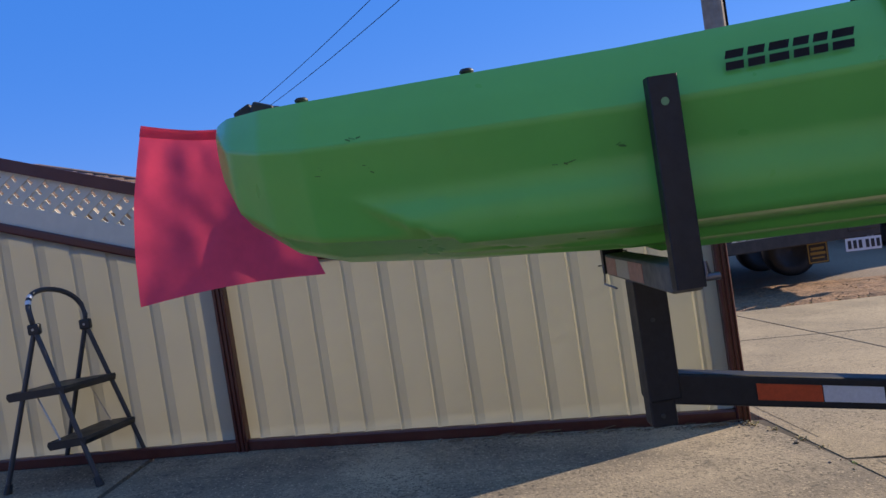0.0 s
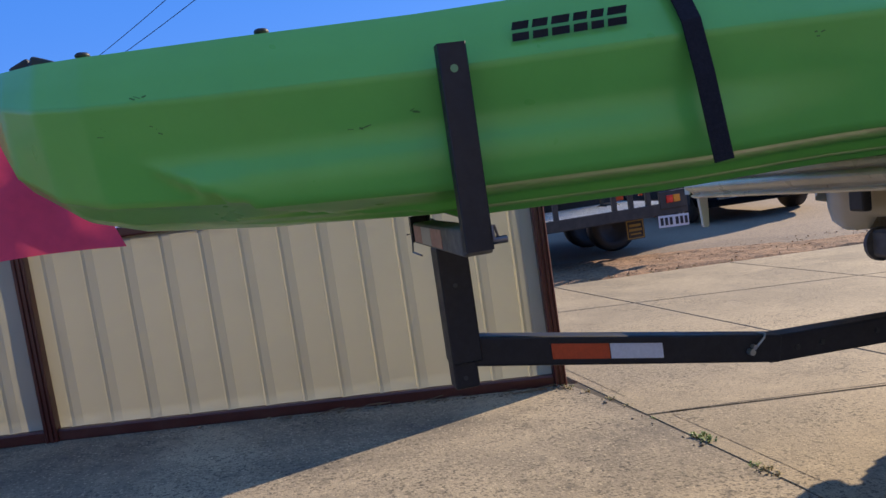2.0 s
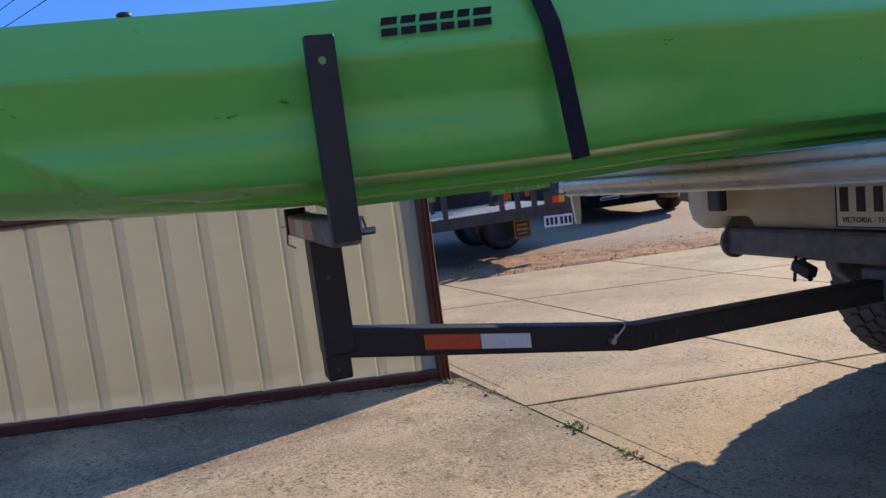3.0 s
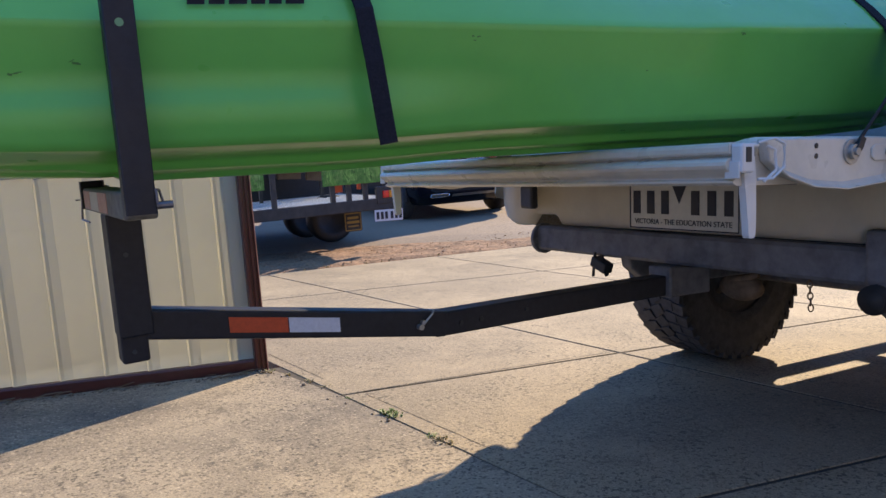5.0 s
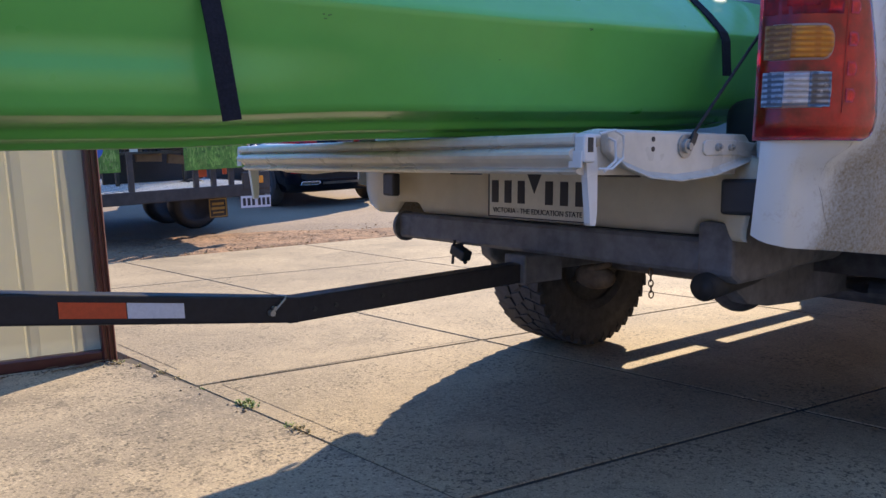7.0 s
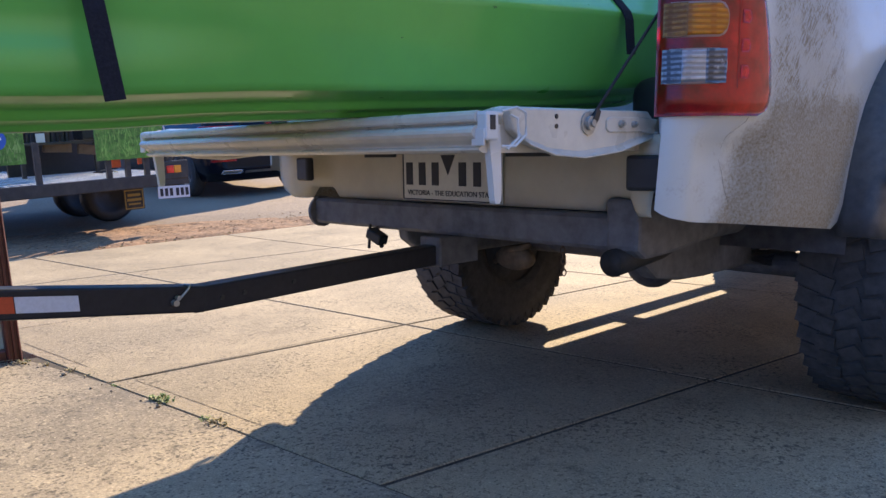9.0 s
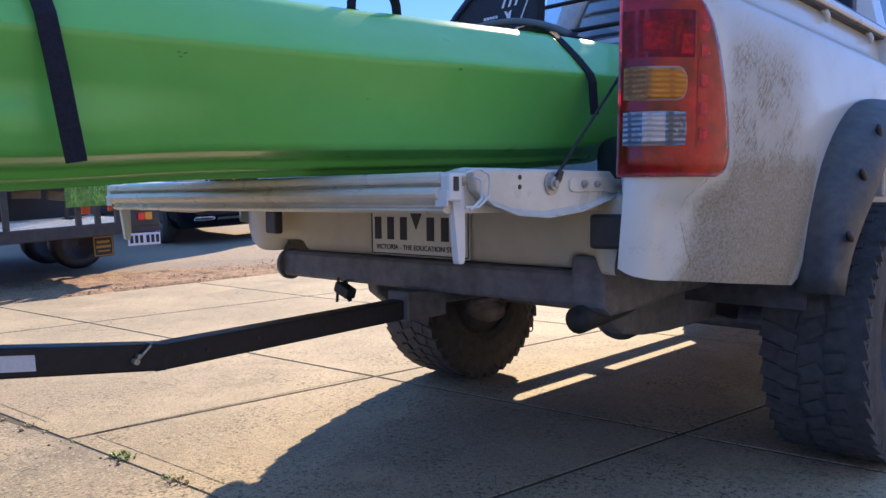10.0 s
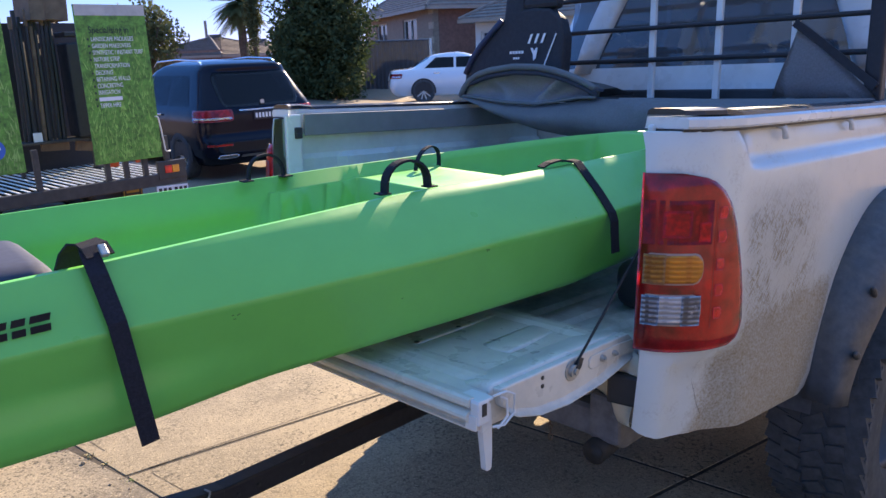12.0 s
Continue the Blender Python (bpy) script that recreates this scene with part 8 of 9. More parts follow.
        if spec["rails"]:
            bm = bmesh.new()
            zr_ = zs[-1]
            tube(bm, [(sg * 0.62, 0.62, zr_ - 0.10), (sg * 0.62, 0.75, zr_ - 0.015), (sg * 0.62, 1.5, zr_ + 0.01), (sg * 0.62, 2.3, zr_ - 0.015), (sg * 0.62, 2.45, zr_ - 0.09)], 0.014, 8)
            part("roof_rail", bm, M_CHROME, car, "bright roof rail", smooth=True)
        R = spec["wheel"]
        for y in spec["axles"]:
            hw = at(half, 0.5)
            bm = bmesh.new()
            loft(bm, [[(sg * (hw - 0.05), y + r * math.cos(radians(-12 + 204 * k / 18)), R + 0.01 + r * math.sin(radians(-12 + 204 * k / 18))) for r in (R + 0.035, 0.02)] + [(sg * (hw + 0.008), y + r * math.cos(radians(-12 + 204 * k / 18)), R + 0.01 + r * math.sin(radians(-12 + 204 * k / 18))) for r in (0.02, R + 0.035)] for k in range(19)])
            part("wheel_arch", bm, M_PLASTIC, car, "dark wheel-arch opening")
            bm = bmesh.new()
            lathe(bm, [(0.0, -0.02), (0.06, -0.03), (0.19, -0.02), (0.24, -0.055), (0.255, -0.075), (R - 0.03, -0.08), (R, -0.055), (R, 0.10), (0.0, 0.10)], 36)
            wl = part("wheel", bm, M_RUBBER, car, smooth=True)
            wl.location = (sg * (hw - 0.055), y, R)
            wl.rotation_euler = (0, 0, -math.pi / 2 if sg < 0 else math.pi / 2)
            bm = bmesh.new()
            lathe(bm, [(0.0, -0.03), (0.05, -0.045), (0.06, -0.03)], 20)
            for k in range(10):
                a = 2 * math.pi * k / 10
                box(bm, (0.14 * math.cos(a), -0.035, 0.14 * math.sin(a)), (0.2, 0.03, 0.035), Matrix.Rotation(-a, 4, "Y"))
            lathe(bm, [(0.235, -0.05), (0.25, -0.06), (0.25, -0.03)], 28)
            part("spokes", bm, M_GALV, wl, "alloy wheel spokes")
    pz, pm, pb = spec["plate"]
    pp = rear(pz, 0)[0]
    bm = bmesh.new()
    box(bm, (0, pp.y - 0.012, pz), (0.37, 0.012, 0.125), None, 0.003)
    pt_ = part("number_plate", bm, pm, car, "rear number plate with plain bars")
    for k in range(6):
        bm = bmesh.new()
        box(bm, (-0.14 + 0.056 * k, pp.y - 0.0195, pz), (0.034, 0.003, 0.07))
        part("character_bar", bm, pb, pt_)
    return car, rear, patch


suv, suv_rear, suv_patch = car_shape("suv", Matrix.Translation((6.90, 9.9, ground_z(6.75, 11))) @ pose(0, 0, 0, 0, 0, -5), dict(
    tail=[(0.24, 0.16), (0.32, 0.03), (0.40, -0.05), (0.60, -0.06), (0.65, -0.02), (0.68, 0.01), (0.95, 0.0), (1.08, 0.015), (1.14, 0.04), (1.20, 0.08), (1.60, 0.34), (1.66, 0.33), (1.70, 0.34), (1.75, 0.55), (1.79, 1.2)],
    nose=[(0.24, 4.6), (0.5, 4.8), (0.8, 4.75), (0.95, 4.5), (1.05, 3.9), (1.12, 3.4), (1.62, 2.55), (1.70, 2.3), (1.79, 1.9)],
    half=[(0.24, 0.86), (0.40, 0.955), (0.70, 0.985), (0.95, 0.975), (1.05, 0.95), (1.12, 0.915), (1.62, 0.72), (1.70, 0.66), (1.75, 0.54), (1.79, 0.30)],
    levels=[0.24, 0.28, 0.32, 0.36, 0.40, 0.5, 0.60, 0.625, 0.65, 0.68, 0.75, 0.85, 0.95, 1.0, 1.05, 1.08, 1.11, 1.14, 1.17, 1.20, 1.3, 1.4, 1.5, 1.56, 1.60, 1.63, 1.66, 1.68, 1.70, 1.725, 1.75, 1.77, 1.79],
    corner=0.26, rear_glass=(1.10, 1.60), lamp=(0.90, 1.07, 0.50, 1.20), side_glass=(1.12, 1.56, [(0.62, 1.35, (0.22, 0.05)), (1.43, 2.35, (0.05, 0.0)), (2.43, 3.2, (0.0, -0.55))]),
    mirror=3.05, doors=(1.6, 2.55), rails=True, wheel=0.37, axles=(0.95, 3.85), plate=(0.955, M_INK, M_PRINT)), M_NAVY, "dark navy SUV parked at the street edge, tail towards the drive", "parked cars")
suv_patch(1.035, 1.058, -0.40, 0.40, 0.02, M_CHROME, "chrome_strip", "bright strip over the plate")
suv_patch(0.44, 0.60, -0.80, 0.80, 0.012, M_PLASTIC, "rear_bumper", "dark rear bumper insert", 0.1)
suv_patch(0.36, 0.40, -0.45, 0.45, 0.015, M_GALV, "skid_plate", "silver skid plate under the bumper")
for sg in (-1, 1):
    suv_patch(0.545, 0.575, *sorted((sg * 0.58, sg * 0.95)), 0.018, M_LENS_RED, "reflector", "red bumper reflector")
    suv_patch(0.36, 0.42, *sorted((sg * 0.50, sg * 0.80)), 0.020, M_CHROME, "exhaust_trim", "bright exhaust trim", 0.2)
pb_, nb_ = suv_rear(1.15, 0)
bm = bmesh.new()
bmesh.ops.create_cone(bm, cap_ends=True, segments=24, radius1=0.034, radius2=0.034, depth=0.012, matrix=Matrix.Translation(pb_ + nb_ * 0.012) @ nb_.to_track_quat("Z", "Y").to_matrix().to_4x4())
part("round_badge", bm, M_GALV, suv, "round bright badge")
car_shape("white_sedan", Matrix.Translation((16.1, 17.0, ground_z(16, 17.5))) @ pose(0, 0, 0, 0, 0, -132), dict(
    tail=[(0.2, 0.12), (0.32, 0.0), (0.45, -0.05), (0.62, -0.04), (0.86, 0.0), (0.91, 0.02), (0.94, 0.12), (0.965, 0.50), (1.0, 0.66), (1.3, 1.15), (1.37, 1.4), (1.42, 2.0)],
    nose=[(0.2, 4.5), (0.5, 4.6), (0.7, 4.5), (0.8, 4.2), (0.92, 3.4), (0.98, 3.2), (1.3, 2.5), (1.37, 2.3), (1.42, 2.06)],
    half=[(0.2, 0.79), (0.5, 0.90), (0.8, 0.885), (0.92, 0.84), (0.98, 0.79), (1.3, 0.63), (1.37, 0.53), (1.42, 0.30)],
    levels=[0.2, 0.25, 0.32, 0.38, 0.45, 0.55, 0.65, 0.75, 0.82, 0.86, 0.89, 0.91, 0.925, 0.94, 0.955, 0.965, 0.98, 1.0, 1.05, 1.1, 1.2, 1.27, 1.3, 1.34, 1.37, 1.40, 1.42],
    corner=0.24, rear_glass=(1.01, 1.29), lamp=(0.72, 0.85, 0.52, 1.10), side_glass=(0.98, 1.27, [(1.0, 1.85, (0.35, 0.02)), (1.92, 3.0, (0.02, -0.5))]),
    mirror=2.95, doors=(1.35, 2.3), rails=False, wheel=0.33, axles=(0.95, 3.75), plate=(0.70, M_PLATE, M_INK)), M_CAR_WHITE, "white sedan parked across the street before a grey fence", "parked cars")


# foliage
def leaf_crown(bmx, centre, radius, squash, n, size, seed, gaps=0.35):
    r_ = random.Random(seed)
    for _ in range(n):
        while True:
            v = Vector((r_.uniform(-1, 1), r_.uniform(-1, 1), r_.uniform(-1, 1)))
            if 0.25 < v.length < 1.0 and noise.noise(v * 2.3 + Vector((seed, 0, 0))) > -gaps * 0.6:
                break
        lump = 1 + 0.28 * noise.noise(v.normalized() * 2.0 + Vector((seed * 3.1, 1, 2)))
        p = Vector(centre) + Vector((v.x * radius, v.y * radius, v.z * radius * squash)) * lump
        a, b = Vector((r_.gauss(0, 1), r_.gauss(0, 1), r_.gauss(0, 1))).normalized(), Vector((r_.gauss(0, 1), r_.gauss(0, 1), r_.gauss(0, 1)))
        b = (b - a * b.dot(a)).normalized()
        s_ = size * r_.uniform(0.6, 1.3)
        bmx.faces.new([bmx.verts.new(p + q) for q in (-a * s_, b * s_ * 0.45, a * s_, -b * s_ * 0.45)])


def tree(name, x, y, h, crown_r, squash, crown_z, n, size, mat, seed, label, trunk_r=0.16):
    z = ground_z(x, y) - 0.32
    t_ = thing(name, Matrix.Translation((x, y, z)), label, "tree", "street trees")
    bm = bmesh.new()
    tube(bm, [(0, 0, 0), (0.05, 0.02, h * 0.25), (-0.04, 0.03, h * 0.5), (0.02, 0, h * 0.8)], trunk_r, 10)
    rr_ = random.Random(seed)
    for k in range(9):
        a = rr_.uniform(0, 6.28)
        z0 = h * rr_.uniform(0.25, 0.6)
        tip = Vector((math.cos(a) * crown_r * 0.7, math.sin(a) * crown_r * 0.7, z0 + h * 0.22))
        rod(bm, (0, 0, z0), tip, trunk_r * 0.4, trunk_r * 0.12, 7)
    part("trunk", bm, M_BARK, t_)
    bm = bmesh.new()
    for k in range(7):
        a = rr_.uniform(0, 6.28)
        d = crown_r * 0.45 * rr_.random()
        leaf_crown(bm, (d * math.cos(a), d * math.sin(a), crown_z + crown_r * squash * rr_.uniform(-0.5, 0.5)), crown_r * rr_.uniform(0.5, 0.75), squash, n // 7, size, seed + k)
    tagged(part("crown", bm, mat, t_, "dense crown of small leaves"), kind="stuff")
    return t_


def polar(az, d):
    return 0.25 + d * math.sin(radians(az)), -0.1 + d * math.cos(radians(az))


bxy = polar(38.0, 25)
tall = tree("street_tree", *bxy, 6.4, 1.75, 1.35, 3.5, 15000, 0.085, M_LEAF, 5, "tall dense dark green street tree")
bm = bmesh.new()
for k in range(8):
    leaf_crown(bm, (0.55 * math.cos(k * 2.4), 0.55 * math.sin(k * 2.4), 0.75 + 0.28 * k), 1.12, 1.0, 1700, 0.085, 60 + k, 0.2)
tagged(part("crown", bm, M_LEAF, tall, "low skirt of hanging foliage"), kind="stuff")
bxy = polar(36.6, 26.5)
tree("garden_shrub", *bxy, 3.0, 1.5, 1.0, 1.3, 7000, 0.09, M_LEAF, 15, "dark green shrub under the street tree", 0.08)
bxy = polar(39.5, 27)
tree("garden_shrub", *bxy, 3.0, 1.1, 1.3, 1.3, 5000, 0.09, M_LEAF, 25, "dark green shrub beside the grey fence", 0.08)
bxy = polar(26.6, 34)
tree("garden_tree", *bxy, 4.0, 1.5, 1.0, 2.4, 3500, 0.10, M_LEAF2, 35, "olive green garden tree beyond the trailer")
bxy = polar(33.45, 34)
tree("cypress", *bxy, 4.9, 0.42, 4.2, 2.9, 3500, 0.07, M_LEAF2, 45, "slim upright cypress beside the palm", 0.08)

# palm
px_, py_ = polar(32.6, 36)
palm = thing("palm_tree", Matrix.Translation((px_, py_, ground_z(px_, py_) - 0.05)), "palm tree with a dense head of fronds", "tree", "street trees")
bm = bmesh.new()
tube(bm, [(0, 0, 0), (0.03, 0, 1.8), (0, 0.02, 3.55)], 0.20, 12)
part("trunk", bm, M_BARK, palm)
rp = random.Random(8)
bm = bmesh.new()
for k in range(110):
    a, up = rp.uniform(0, 6.28), rp.uniform(-1.1, 1.4)
    L_ = rp.uniform(1.05, 1.45)
    d = Vector((math.cos(a), math.sin(a), 0))
    pts = [Vector((0, 0, 3.6)) + d * (L_ * f * math.cos(up * (1 - 0.5 * f))) + Vector((0, 0, L_ * f * math.sin(up) - 0.28 * L_ * f * f)) for f in [j / 8 for j in range(9)]]
    sd = Vector((-d.y, d.x, 0))
    for i in range(8):
        for q in range(3):
            p = pts[i].lerp(pts[i + 1], q / 3)
            dr = (pts[i + 1] - pts[i]).normalized()
            ll = 0.32 * math.sin(math.pi * min(1, (i + q / 3 + 1) / 9.2))
            for sg in (-1, 1):
                tip = p + sd * sg * ll + dr * ll * 0.7 + Vector((0, 0, -0.1 * ll))
                bm.faces.new([bm.verts.new(v) for v in (p, p + dr * 0.07, tip)])
tagged(part("fronds", bm, M_FROND, palm), "drooping head of green fronds", kind="stuff")

# utility pole and lines
POLE = Vector((4.86, 12.5, ground_z(4.86, 12.5)))
pole = thing("power_pole", Matrix.Translation(POLE), "weathered timber power pole with cross-arm", "power pole")
bm = bmesh.new()
rod(bm, (0, 0, -0.3), (0, 0, 9.6), 0.185, 0.14, 20)
part("shaft", bm, M_POLE, pole, smooth=False)
bm = bmesh.new()
box(bm, (0, 0, 8.9), (2.0, 0.1, 0.12), pose(0, 0, 0, 0, 0, 60))
part("cross_arm", bm, M_POLE, pole)
bm = bmesh.new()
for k in range(3):
    tube(bm, [(0.19, -0.06 + 0.03 * k, 1.0), (0.18, -0.06 + 0.03 * k, 9.0)], 0.009, 6)
part("conduit", bm, M_WIRE, pole, "thin dark cables running down the pole")
pole2 = thing("power_pole", Matrix.Translation((-12.0, 43.4, 0.1)), "weathered timber power pole with cross-arm", "power pole")
bm = bmesh.new()
rod(bm, (0, 0, -0.3), (0, 0, 8.15), 0.17, 0.13, 12)
box(bm, (0, 0, 7.8), (2.0, 0.1, 0.12), pose(0, 0, 0, 0, 0, 60))
part("shaft", bm, M_POLE, pole2)


def cable(a, b, sag, r, label="black overhead power line"):
    a, b = Vector(a), Vector(b)
    ob = thing("power_line", Matrix.Translation(a), label, "cable", "power lines")
    bmx = bmesh.new()
    tube(bmx, [(a.lerp(b, f) - a) + Vector((0, 0, -sag * 4 * f * (1 - f))) for f in [k / 24 for k in range(25)]], r, 6)
    part("wire", bmx, M_WIRE, ob)


cable((4.86, 12.5, 9.0), (-12.0, 43.4, 8.0), 0.5, 0.012)
cable((4.86, 12.5, 8.1), (-12.0, 43.4, 7.7), 0.5, 0.012)
for dz in (0.0, 0.45):
    cable((*polar(20.8, 42), 6.45 - dz * 0.4), (*polar(50.6, 44), 6.95 - dz), 0.85, 0.013)
cable((*polar(17.5, 36), 4.95), (*polar(36.0, 70), 6.1), 0.25, 0.02)
sx, sy = polar(30.2, 60)
dp = thing("far_power_pole", Matrix.Translation((sx, sy, 0.0)), "slim far-off power pole against the sky", "power pole")
bm = bmesh.new()
rod(bm, (0, 0, -0.2), (0, 0, 4.3), 0.10, n=8)
part("shaft", bm, M_POLE, dp)
sx, sy = polar(20.9, 42)
dp = thing("far_power_pole", Matrix.Translation((sx, sy, 0.0)), "slim far-off power pole against the sky", "power pole")
bm = bmesh.new()
rod(bm, (0, 0, -0.2), (0, 0, 6.8), 0.11, n=8)
box(bm, (0, 0, 6.5), (1.2, 0.1, 0.1))
part("shaft", bm, M_POLE, dp)

# grey fence across the street
fa, fb = Vector((*polar(39.7, 28.5), 0)), Vector((*polar(45.9, 28.0), 0))
gf = thing("grey_steel_fence", Matrix.Translation((fa.x, fa.y, 0.1)), "grey ribbed steel fence with pale posts across the street", "fence")
d_ = (fb - fa)
n_ = int(d_.length / 0.15)
bm = bmesh.new()
top, bot = [], []
for k in range(n_ * 4 + 1):
    f = k / (n_ * 4)
    o_ = d_.normalized().cross(Vector((0, 0, 1))) * (0.03 if k % 4 in (1, 2) else 0)
    p = d_ * f + o_
    bot.append(bm.verts.new((p.x, p.y, -0.1)))
    top.append(bm.verts.new((p.x, p.y, 1.88)))
for k in range(n_ * 4):
    bm.faces.new((bot[k], bot[k + 1], top[k + 1], top[k]))
bmesh.ops.solidify(bm, geom=bm.faces[:], thickness=0.01)
part("sheet", bm, M_GREYFENCE, gf)
for f in (0.0, 1.0):
    bm = bmesh.new()
    p = d_ * f
    box(bm, (p.x, p.y, 0.9), (0.08, 0.08, 2.05), None, 0.01)
    part("post", bm, M_TRIM, gf)
bm = bmesh.new()
rod(bm, (0, 0, 1.9), (d_.x, d_.y, 1.9), 0.035, n=8)
part("top_rail", bm, M_GREYFENCE, gf)


# dark timber paling fence continuing from the grey one
pa_, pb2_ = Vector((*polar(35.2, 29.0), 0)), Vector((*polar(39.6, 28.6), 0))
tf = thing("paling_fence", Matrix.Translation((pa_.x, pa_.y, 0.1)), "dark brown timber paling fence across the street", "fence")
dv = pb2_ - pa_
npal = int(dv.length / 0.13)
pal_me = None
ang = math.degrees(math.atan2(dv.y, dv.x))
M_PALING = shader("dark_paling_timber", (0.085, 0.062, 0.046), 0.9, grain=0.3, grain_size=6, stain=0.4, stain_size=2, random_tint=0.25)
for k in range(npal):
    if pal_me is None:
        ob = part("paling", box(bmesh.new(), (0, 0, 0.88), (0.12, 0.022, 1.95)), M_PALING, tf)
        pal_me = ob.data
    else:
        ob = new("paling", pal_me)
        ob.parent = tf
    ob.location = dv * ((k + 0.5) / npal) + Vector((0, 0, 0.03 * math.sin(k * 3.7)))
    ob.rotation_euler = (0, 0, radians(ang))
bm = bmesh.new()
rod(bm, (0, 0.05, 1.5), (dv.x, dv.y + 0.05, 1.5), 0.04, n=6)
part("fence_rail", bm, M_PALING, tf)


M_FASCIA = shader("brown_cream_gutter", (0.30, 0.25, 0.20), 0.5, grain=0.05, grain_size=5)


# houses
def house(name, m, length, depth, wall_h, ridge_h, wall_mat, tile_mat, windows, label, garage=False, over=0.45, courses=True, side_mat=None):
    """A hipped single-storey house; front wall along +x of its own frame at y = 0."""
    hs = thing(name, m, label, "house", "houses")
    def opening_wall():
        bmx = bmesh.new()
        cuts = sorted({0.0, length} | {w[0] for w in windows} | {w[0] + w[2] for w in windows})
        zc = sorted({0.0, wall_h} | {w[1] for w in windows} | {w[1] + w[3] for w in windows})
        for x0, x1 in zip(cuts, cuts[1:]):
            for z0, z1 in zip(zc, zc[1:]):
                cx_, cz_ = (x0 + x1) / 2, (z0 + z1) / 2
                if any(w[0] < cx_ < w[0] + w[2] and w[1] < cz_ < w[1] + w[3] for w in windows):
                    continue
                box(bmx, (cx_, 0.12, cz_), (x1 - x0, 0.24, z1 - z0))
        bmesh.ops.remove_doubles(bmx, verts=bmx.verts[:], dist=0.001)
        return bmx
    part("front_wall", opening_wall(), wall_mat, hs)
    for nm, c_, s_ in (("side_wall", (0.12, depth / 2, wall_h / 2), (0.24, depth - 0.5, wall_h)), ("side_wall", (length - 0.12, depth / 2, wall_h / 2), (0.24, depth - 0.5, wall_h)), ("back_wall", (length / 2, depth - 0.12, wall_h / 2), (length, 0.24, wall_h))):
        part(nm, box(bmesh.new(), c_, s_), side_mat if side_mat and nm == "side_wall" else wall_mat, hs)
    for x0, z0, w_, h_ in windows:
        wn_ = part("window", box(bmesh.new(), (x0 + w_ / 2, 0.14, z0 + h_ / 2), (w_, 0.02, h_)), M_TINT, hs, "dark window in a pale frame")
        bm_ = bmesh.new()
        for c_, s_ in (((x0 + 0.03, 0.1, z0 + h_ / 2), (0.06, 0.06, h_)), ((x0 + w_ - 0.03, 0.1, z0 + h_ / 2), (0.06, 0.06, h_)), ((x0 + w_ / 2, 0.1, z0 + 0.03), (w_, 0.06, 0.06)), ((x0 + w_ / 2, 0.1, z0 + h_ - 0.03), (w_, 0.06, 0.06)), ((x0 + w_ / 2, 0.1, z0 + h_ / 2), (0.04, 0.05, h_))):
            box(bm_, c_, s_)
        part("frame", bm_, M_TRIM, wn_)
        part("sill", box(bmesh.new(), (x0 + w_ / 2, -0.02, z0 - 0.04), (w_ + 0.1, 0.2, 0.07)), wall_mat, wn_)
    bm_ = bmesh.new()
    o = over
    base_ = [(-o, -o), (length + o, -o), (length + o, depth + o), (-o, depth + o)]
    rz = depth / 2
    ridge = [(rz, depth / 2, ridge_h), (length - rz, depth / 2, ridge_h)]
    e_ = [bm_.verts.new((x, y, wall_h)) for x, y in base_]
    r_ = [bm_.verts.new(p) for p in ridge]
    bm_.faces.new((e_[0], e_[1], r_[1], r_[0]))
    bm_.faces.new((e_[1], e_[2], r_[1]))
    bm_.faces.new((e_[2], e_[3], r_[0], r_[1]))
    bm_.faces.new((e_[3], e_[0], r_[0]))
    bm_.faces.new(e_[::-1])
    rf = part("roof", bm_, tile_mat, hs)
    # tile courses as raised battens along the front and side slopes
    if courses:
        bm_ = bmesh.new()
        nrow = 16
        for k in range(nrow):
            f = (k + 0.5) / nrow
            z_ = wall_h + (ridge_h - wall_h) * f
            xl, xr = -o + (rz + o) * f, length + o - (rz + o) * f
            yf = -o + (depth / 2 + o) * f
            rod(bm_, (xl, yf, z_ + 0.015), (xr, yf, z_ + 0.015), 0.042, n=5)
            yb = depth + o - (depth / 2 + o) * f
            rod(bm_, (xr, yf, z_ + 0.015), (xr, yb, z_ + 0.015), 0.042, n=5)
            rod(bm_, (xl, yf, z_ + 0.015), (xl, yb, z_ + 0.015), 0.042, n=5)
        tagged(part("tile_course", bm_, tile_mat, rf), kind="stuff")
        for a_, b_ in ((base_[0], ridge[0]), (base_[1], ridge[1]), (base_[3], ridge[0]), (base_[2], ridge[1])):
            part("hip_cap", rod(bmesh.new(), (*a_, wall_h + 0.04), (b_[0], b_[1], b_[2] + 0.04), 0.07, n=6), tile_mat, rf)
        part("ridge_cap", rod(bmesh.new(), ridge[0][:2] + (ridge_h + 0.04,), ridge[1][:2] + (ridge_h + 0.04,), 0.07, n=6), tile_mat, rf)
    bm_ = bmesh.new()
    for a_, b_ in zip(base_, base_[1:] + base_[:1]):
        box(bm_, ((a_[0] + b_[0]) / 2, (a_[1] + b_[1]) / 2, wall_h - 0.05), (abs(a_[0] - b_[0]) + 0.1, abs(a_[1] - b_[1]) + 0.1, 0.14))
    part("gutter", bm_, M_FASCIA, hs)
    if garage:
        part("garage_door", box(bmesh.new(), (length - 1.6, -0.08, 1.1), (2.6, 0.06, 2.2), None, 0.02), M_TRIM, hs, "pale garage door")
    return hs


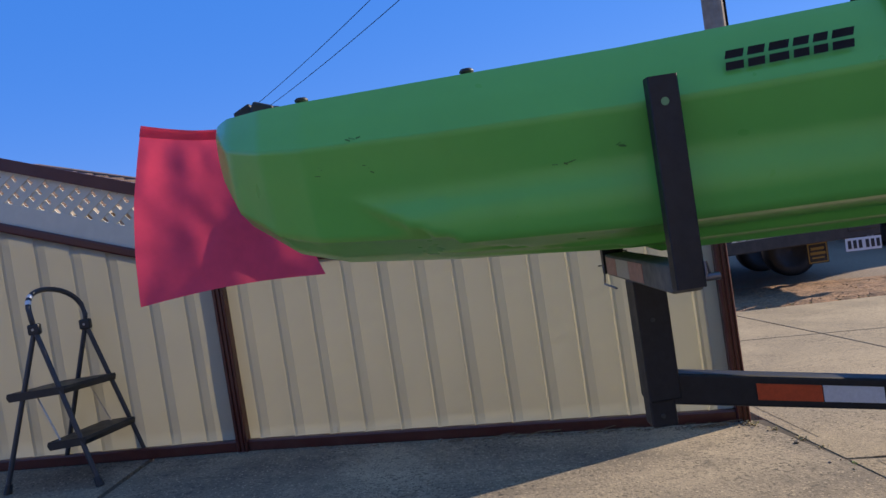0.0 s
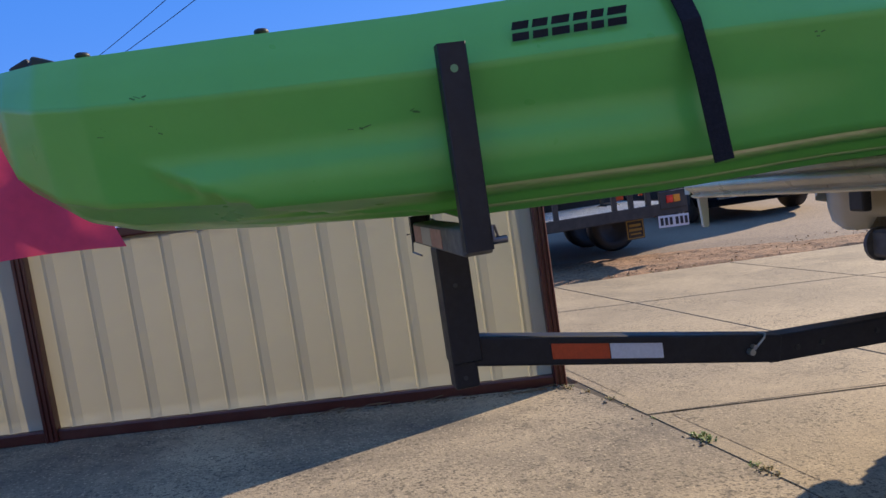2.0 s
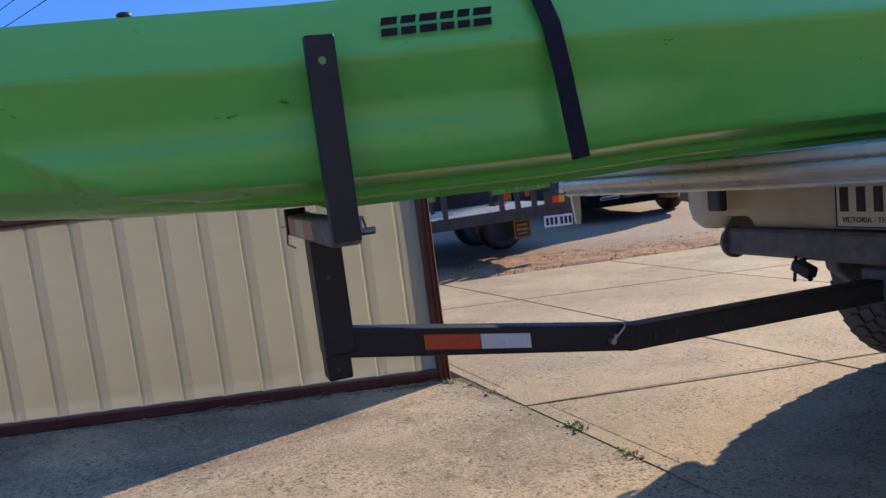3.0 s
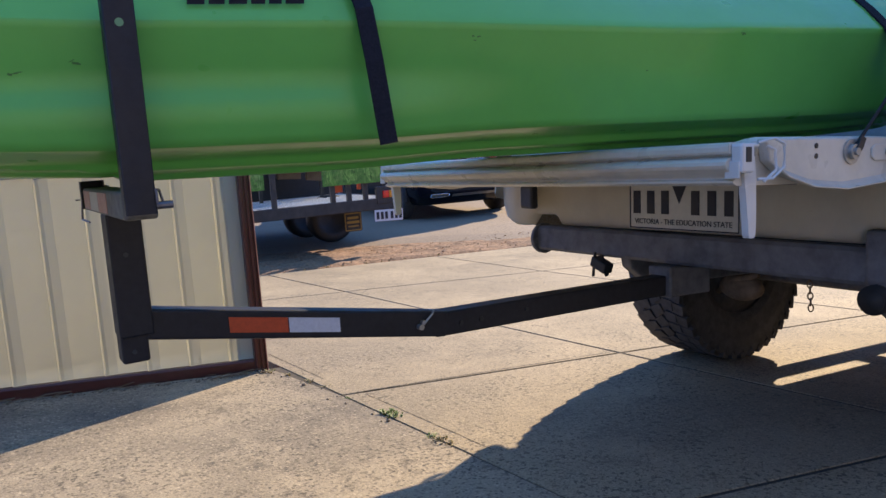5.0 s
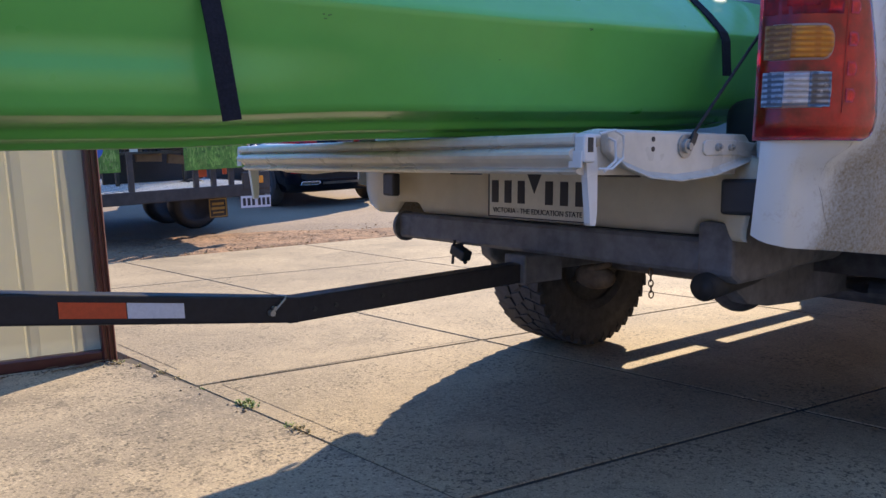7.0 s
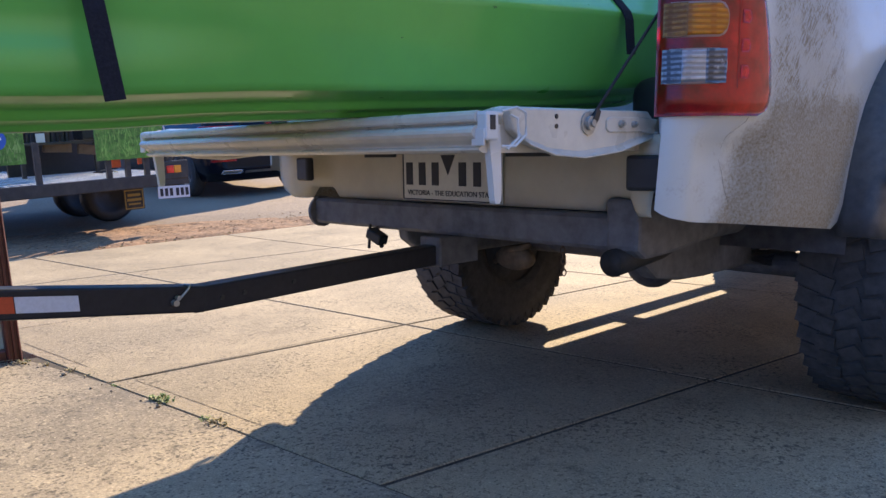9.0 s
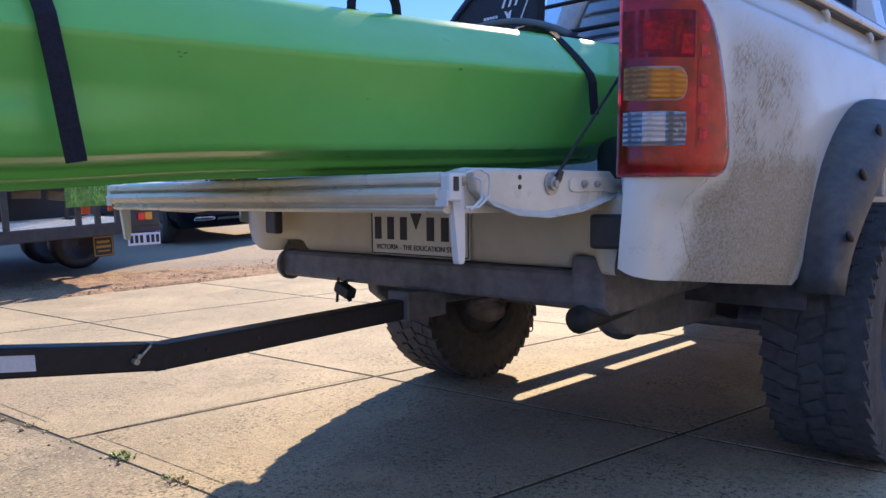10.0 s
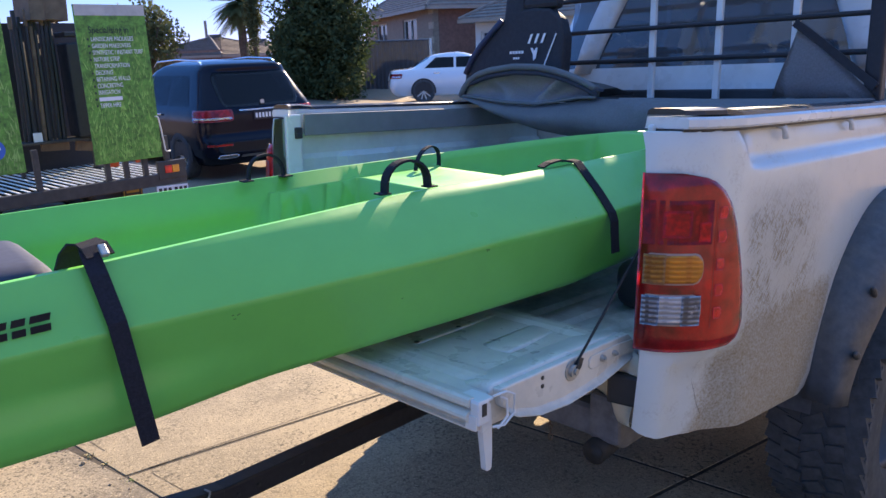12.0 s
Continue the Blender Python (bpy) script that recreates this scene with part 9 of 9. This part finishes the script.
def house_at(az0, d0, az1, d1):
    a, b = Vector((*polar(az0, d0), 0)), Vector((*polar(az1, d1), 0))
    d = b - a
    return Matrix.Translation((a.x, a.y, 0.1)) @ pose(0, 0, 0, 0, 0, math.degrees(math.atan2(d.y, d.x))), d.length


M_TANBRICK = shader("tan_brick", (0.30, 0.225, 0.165), 0.85, grain=0.15, grain_size=9, stain=0.3, stain_size=1.2)
M_REDBRICK = shader("dull_red_brick", (0.23, 0.115, 0.085), 0.85, grain=0.2, grain_size=9, stain=0.3, stain_size=1.2)
bh = house("brick_house", Matrix.Translation((30.38, 34.27, 0.1)) @ pose(0, 0, 0, 0, 0, -118), 12.6, 6.1, 3.3, 5.5, M_TANBRICK, M_TILE, [(2.7, 1.7, 2.2, 1.25), (7.9, 1.7, 2.3, 1.25)], "tan and red brick house with a hipped grey tile roof", side_mat=M_REDBRICK)
for k in range(11):
    part("quoin", box(bmesh.new(), (12.6 - (0.16 if k % 2 else 0.26), -0.012, 0.15 + 0.3 * k), ((0.32 if k % 2 else 0.52) + 0.03, 0.06, 0.27)), M_TANBRICK if k % 2 else M_MORTARED, bh)
hm, hl = house_at(49.2, 30.6, 57.5, 27.0)
house("garage_house", hm, hl, 6, 2.6, 4.6, M_TRIM, M_TILE, [(0.3, 0.05, hl * 0.9, 2.1)], "pale garage front beside the brick house")
hm, hl = house_at(25.5, 50, 31.0, 46)
house("far_house", hm, hl, 7, 1.7, 2.85, M_BRICK, M_TILE_RED, [(1.0, 1.0, 1.0, 1.0)], "far brown house with a low tiled roof")
hm, hl = house_at(29.5, 58, 34.5, 55)
house("far_house", hm, hl, 7, 1.6, 2.7, M_BRICK, M_TILE_RED, [(1.0, 1.0, 1.0, 1.0)], "far house with a terracotta tiled roof")
hm, hl = house_at(-42, 16, -14, 24)
house("neighbour_house", hm, hl, 8, 2.5, 4.2, M_MORTARED, M_TILE_RED, [(2.0, 1.0, 1.6, 1.1), (hl * 0.6, 1.0, 1.6, 1.1)], "cream brick neighbour house beyond the lattice")
hm, hl = house_at(2, 40, 18, 42)
house("far_house", hm, hl, 8, 2.5, 4.3, M_BRICK, M_TILE, [(2.0, 1.0, 1.6, 1.1)], "far brown house with a low tiled roof")
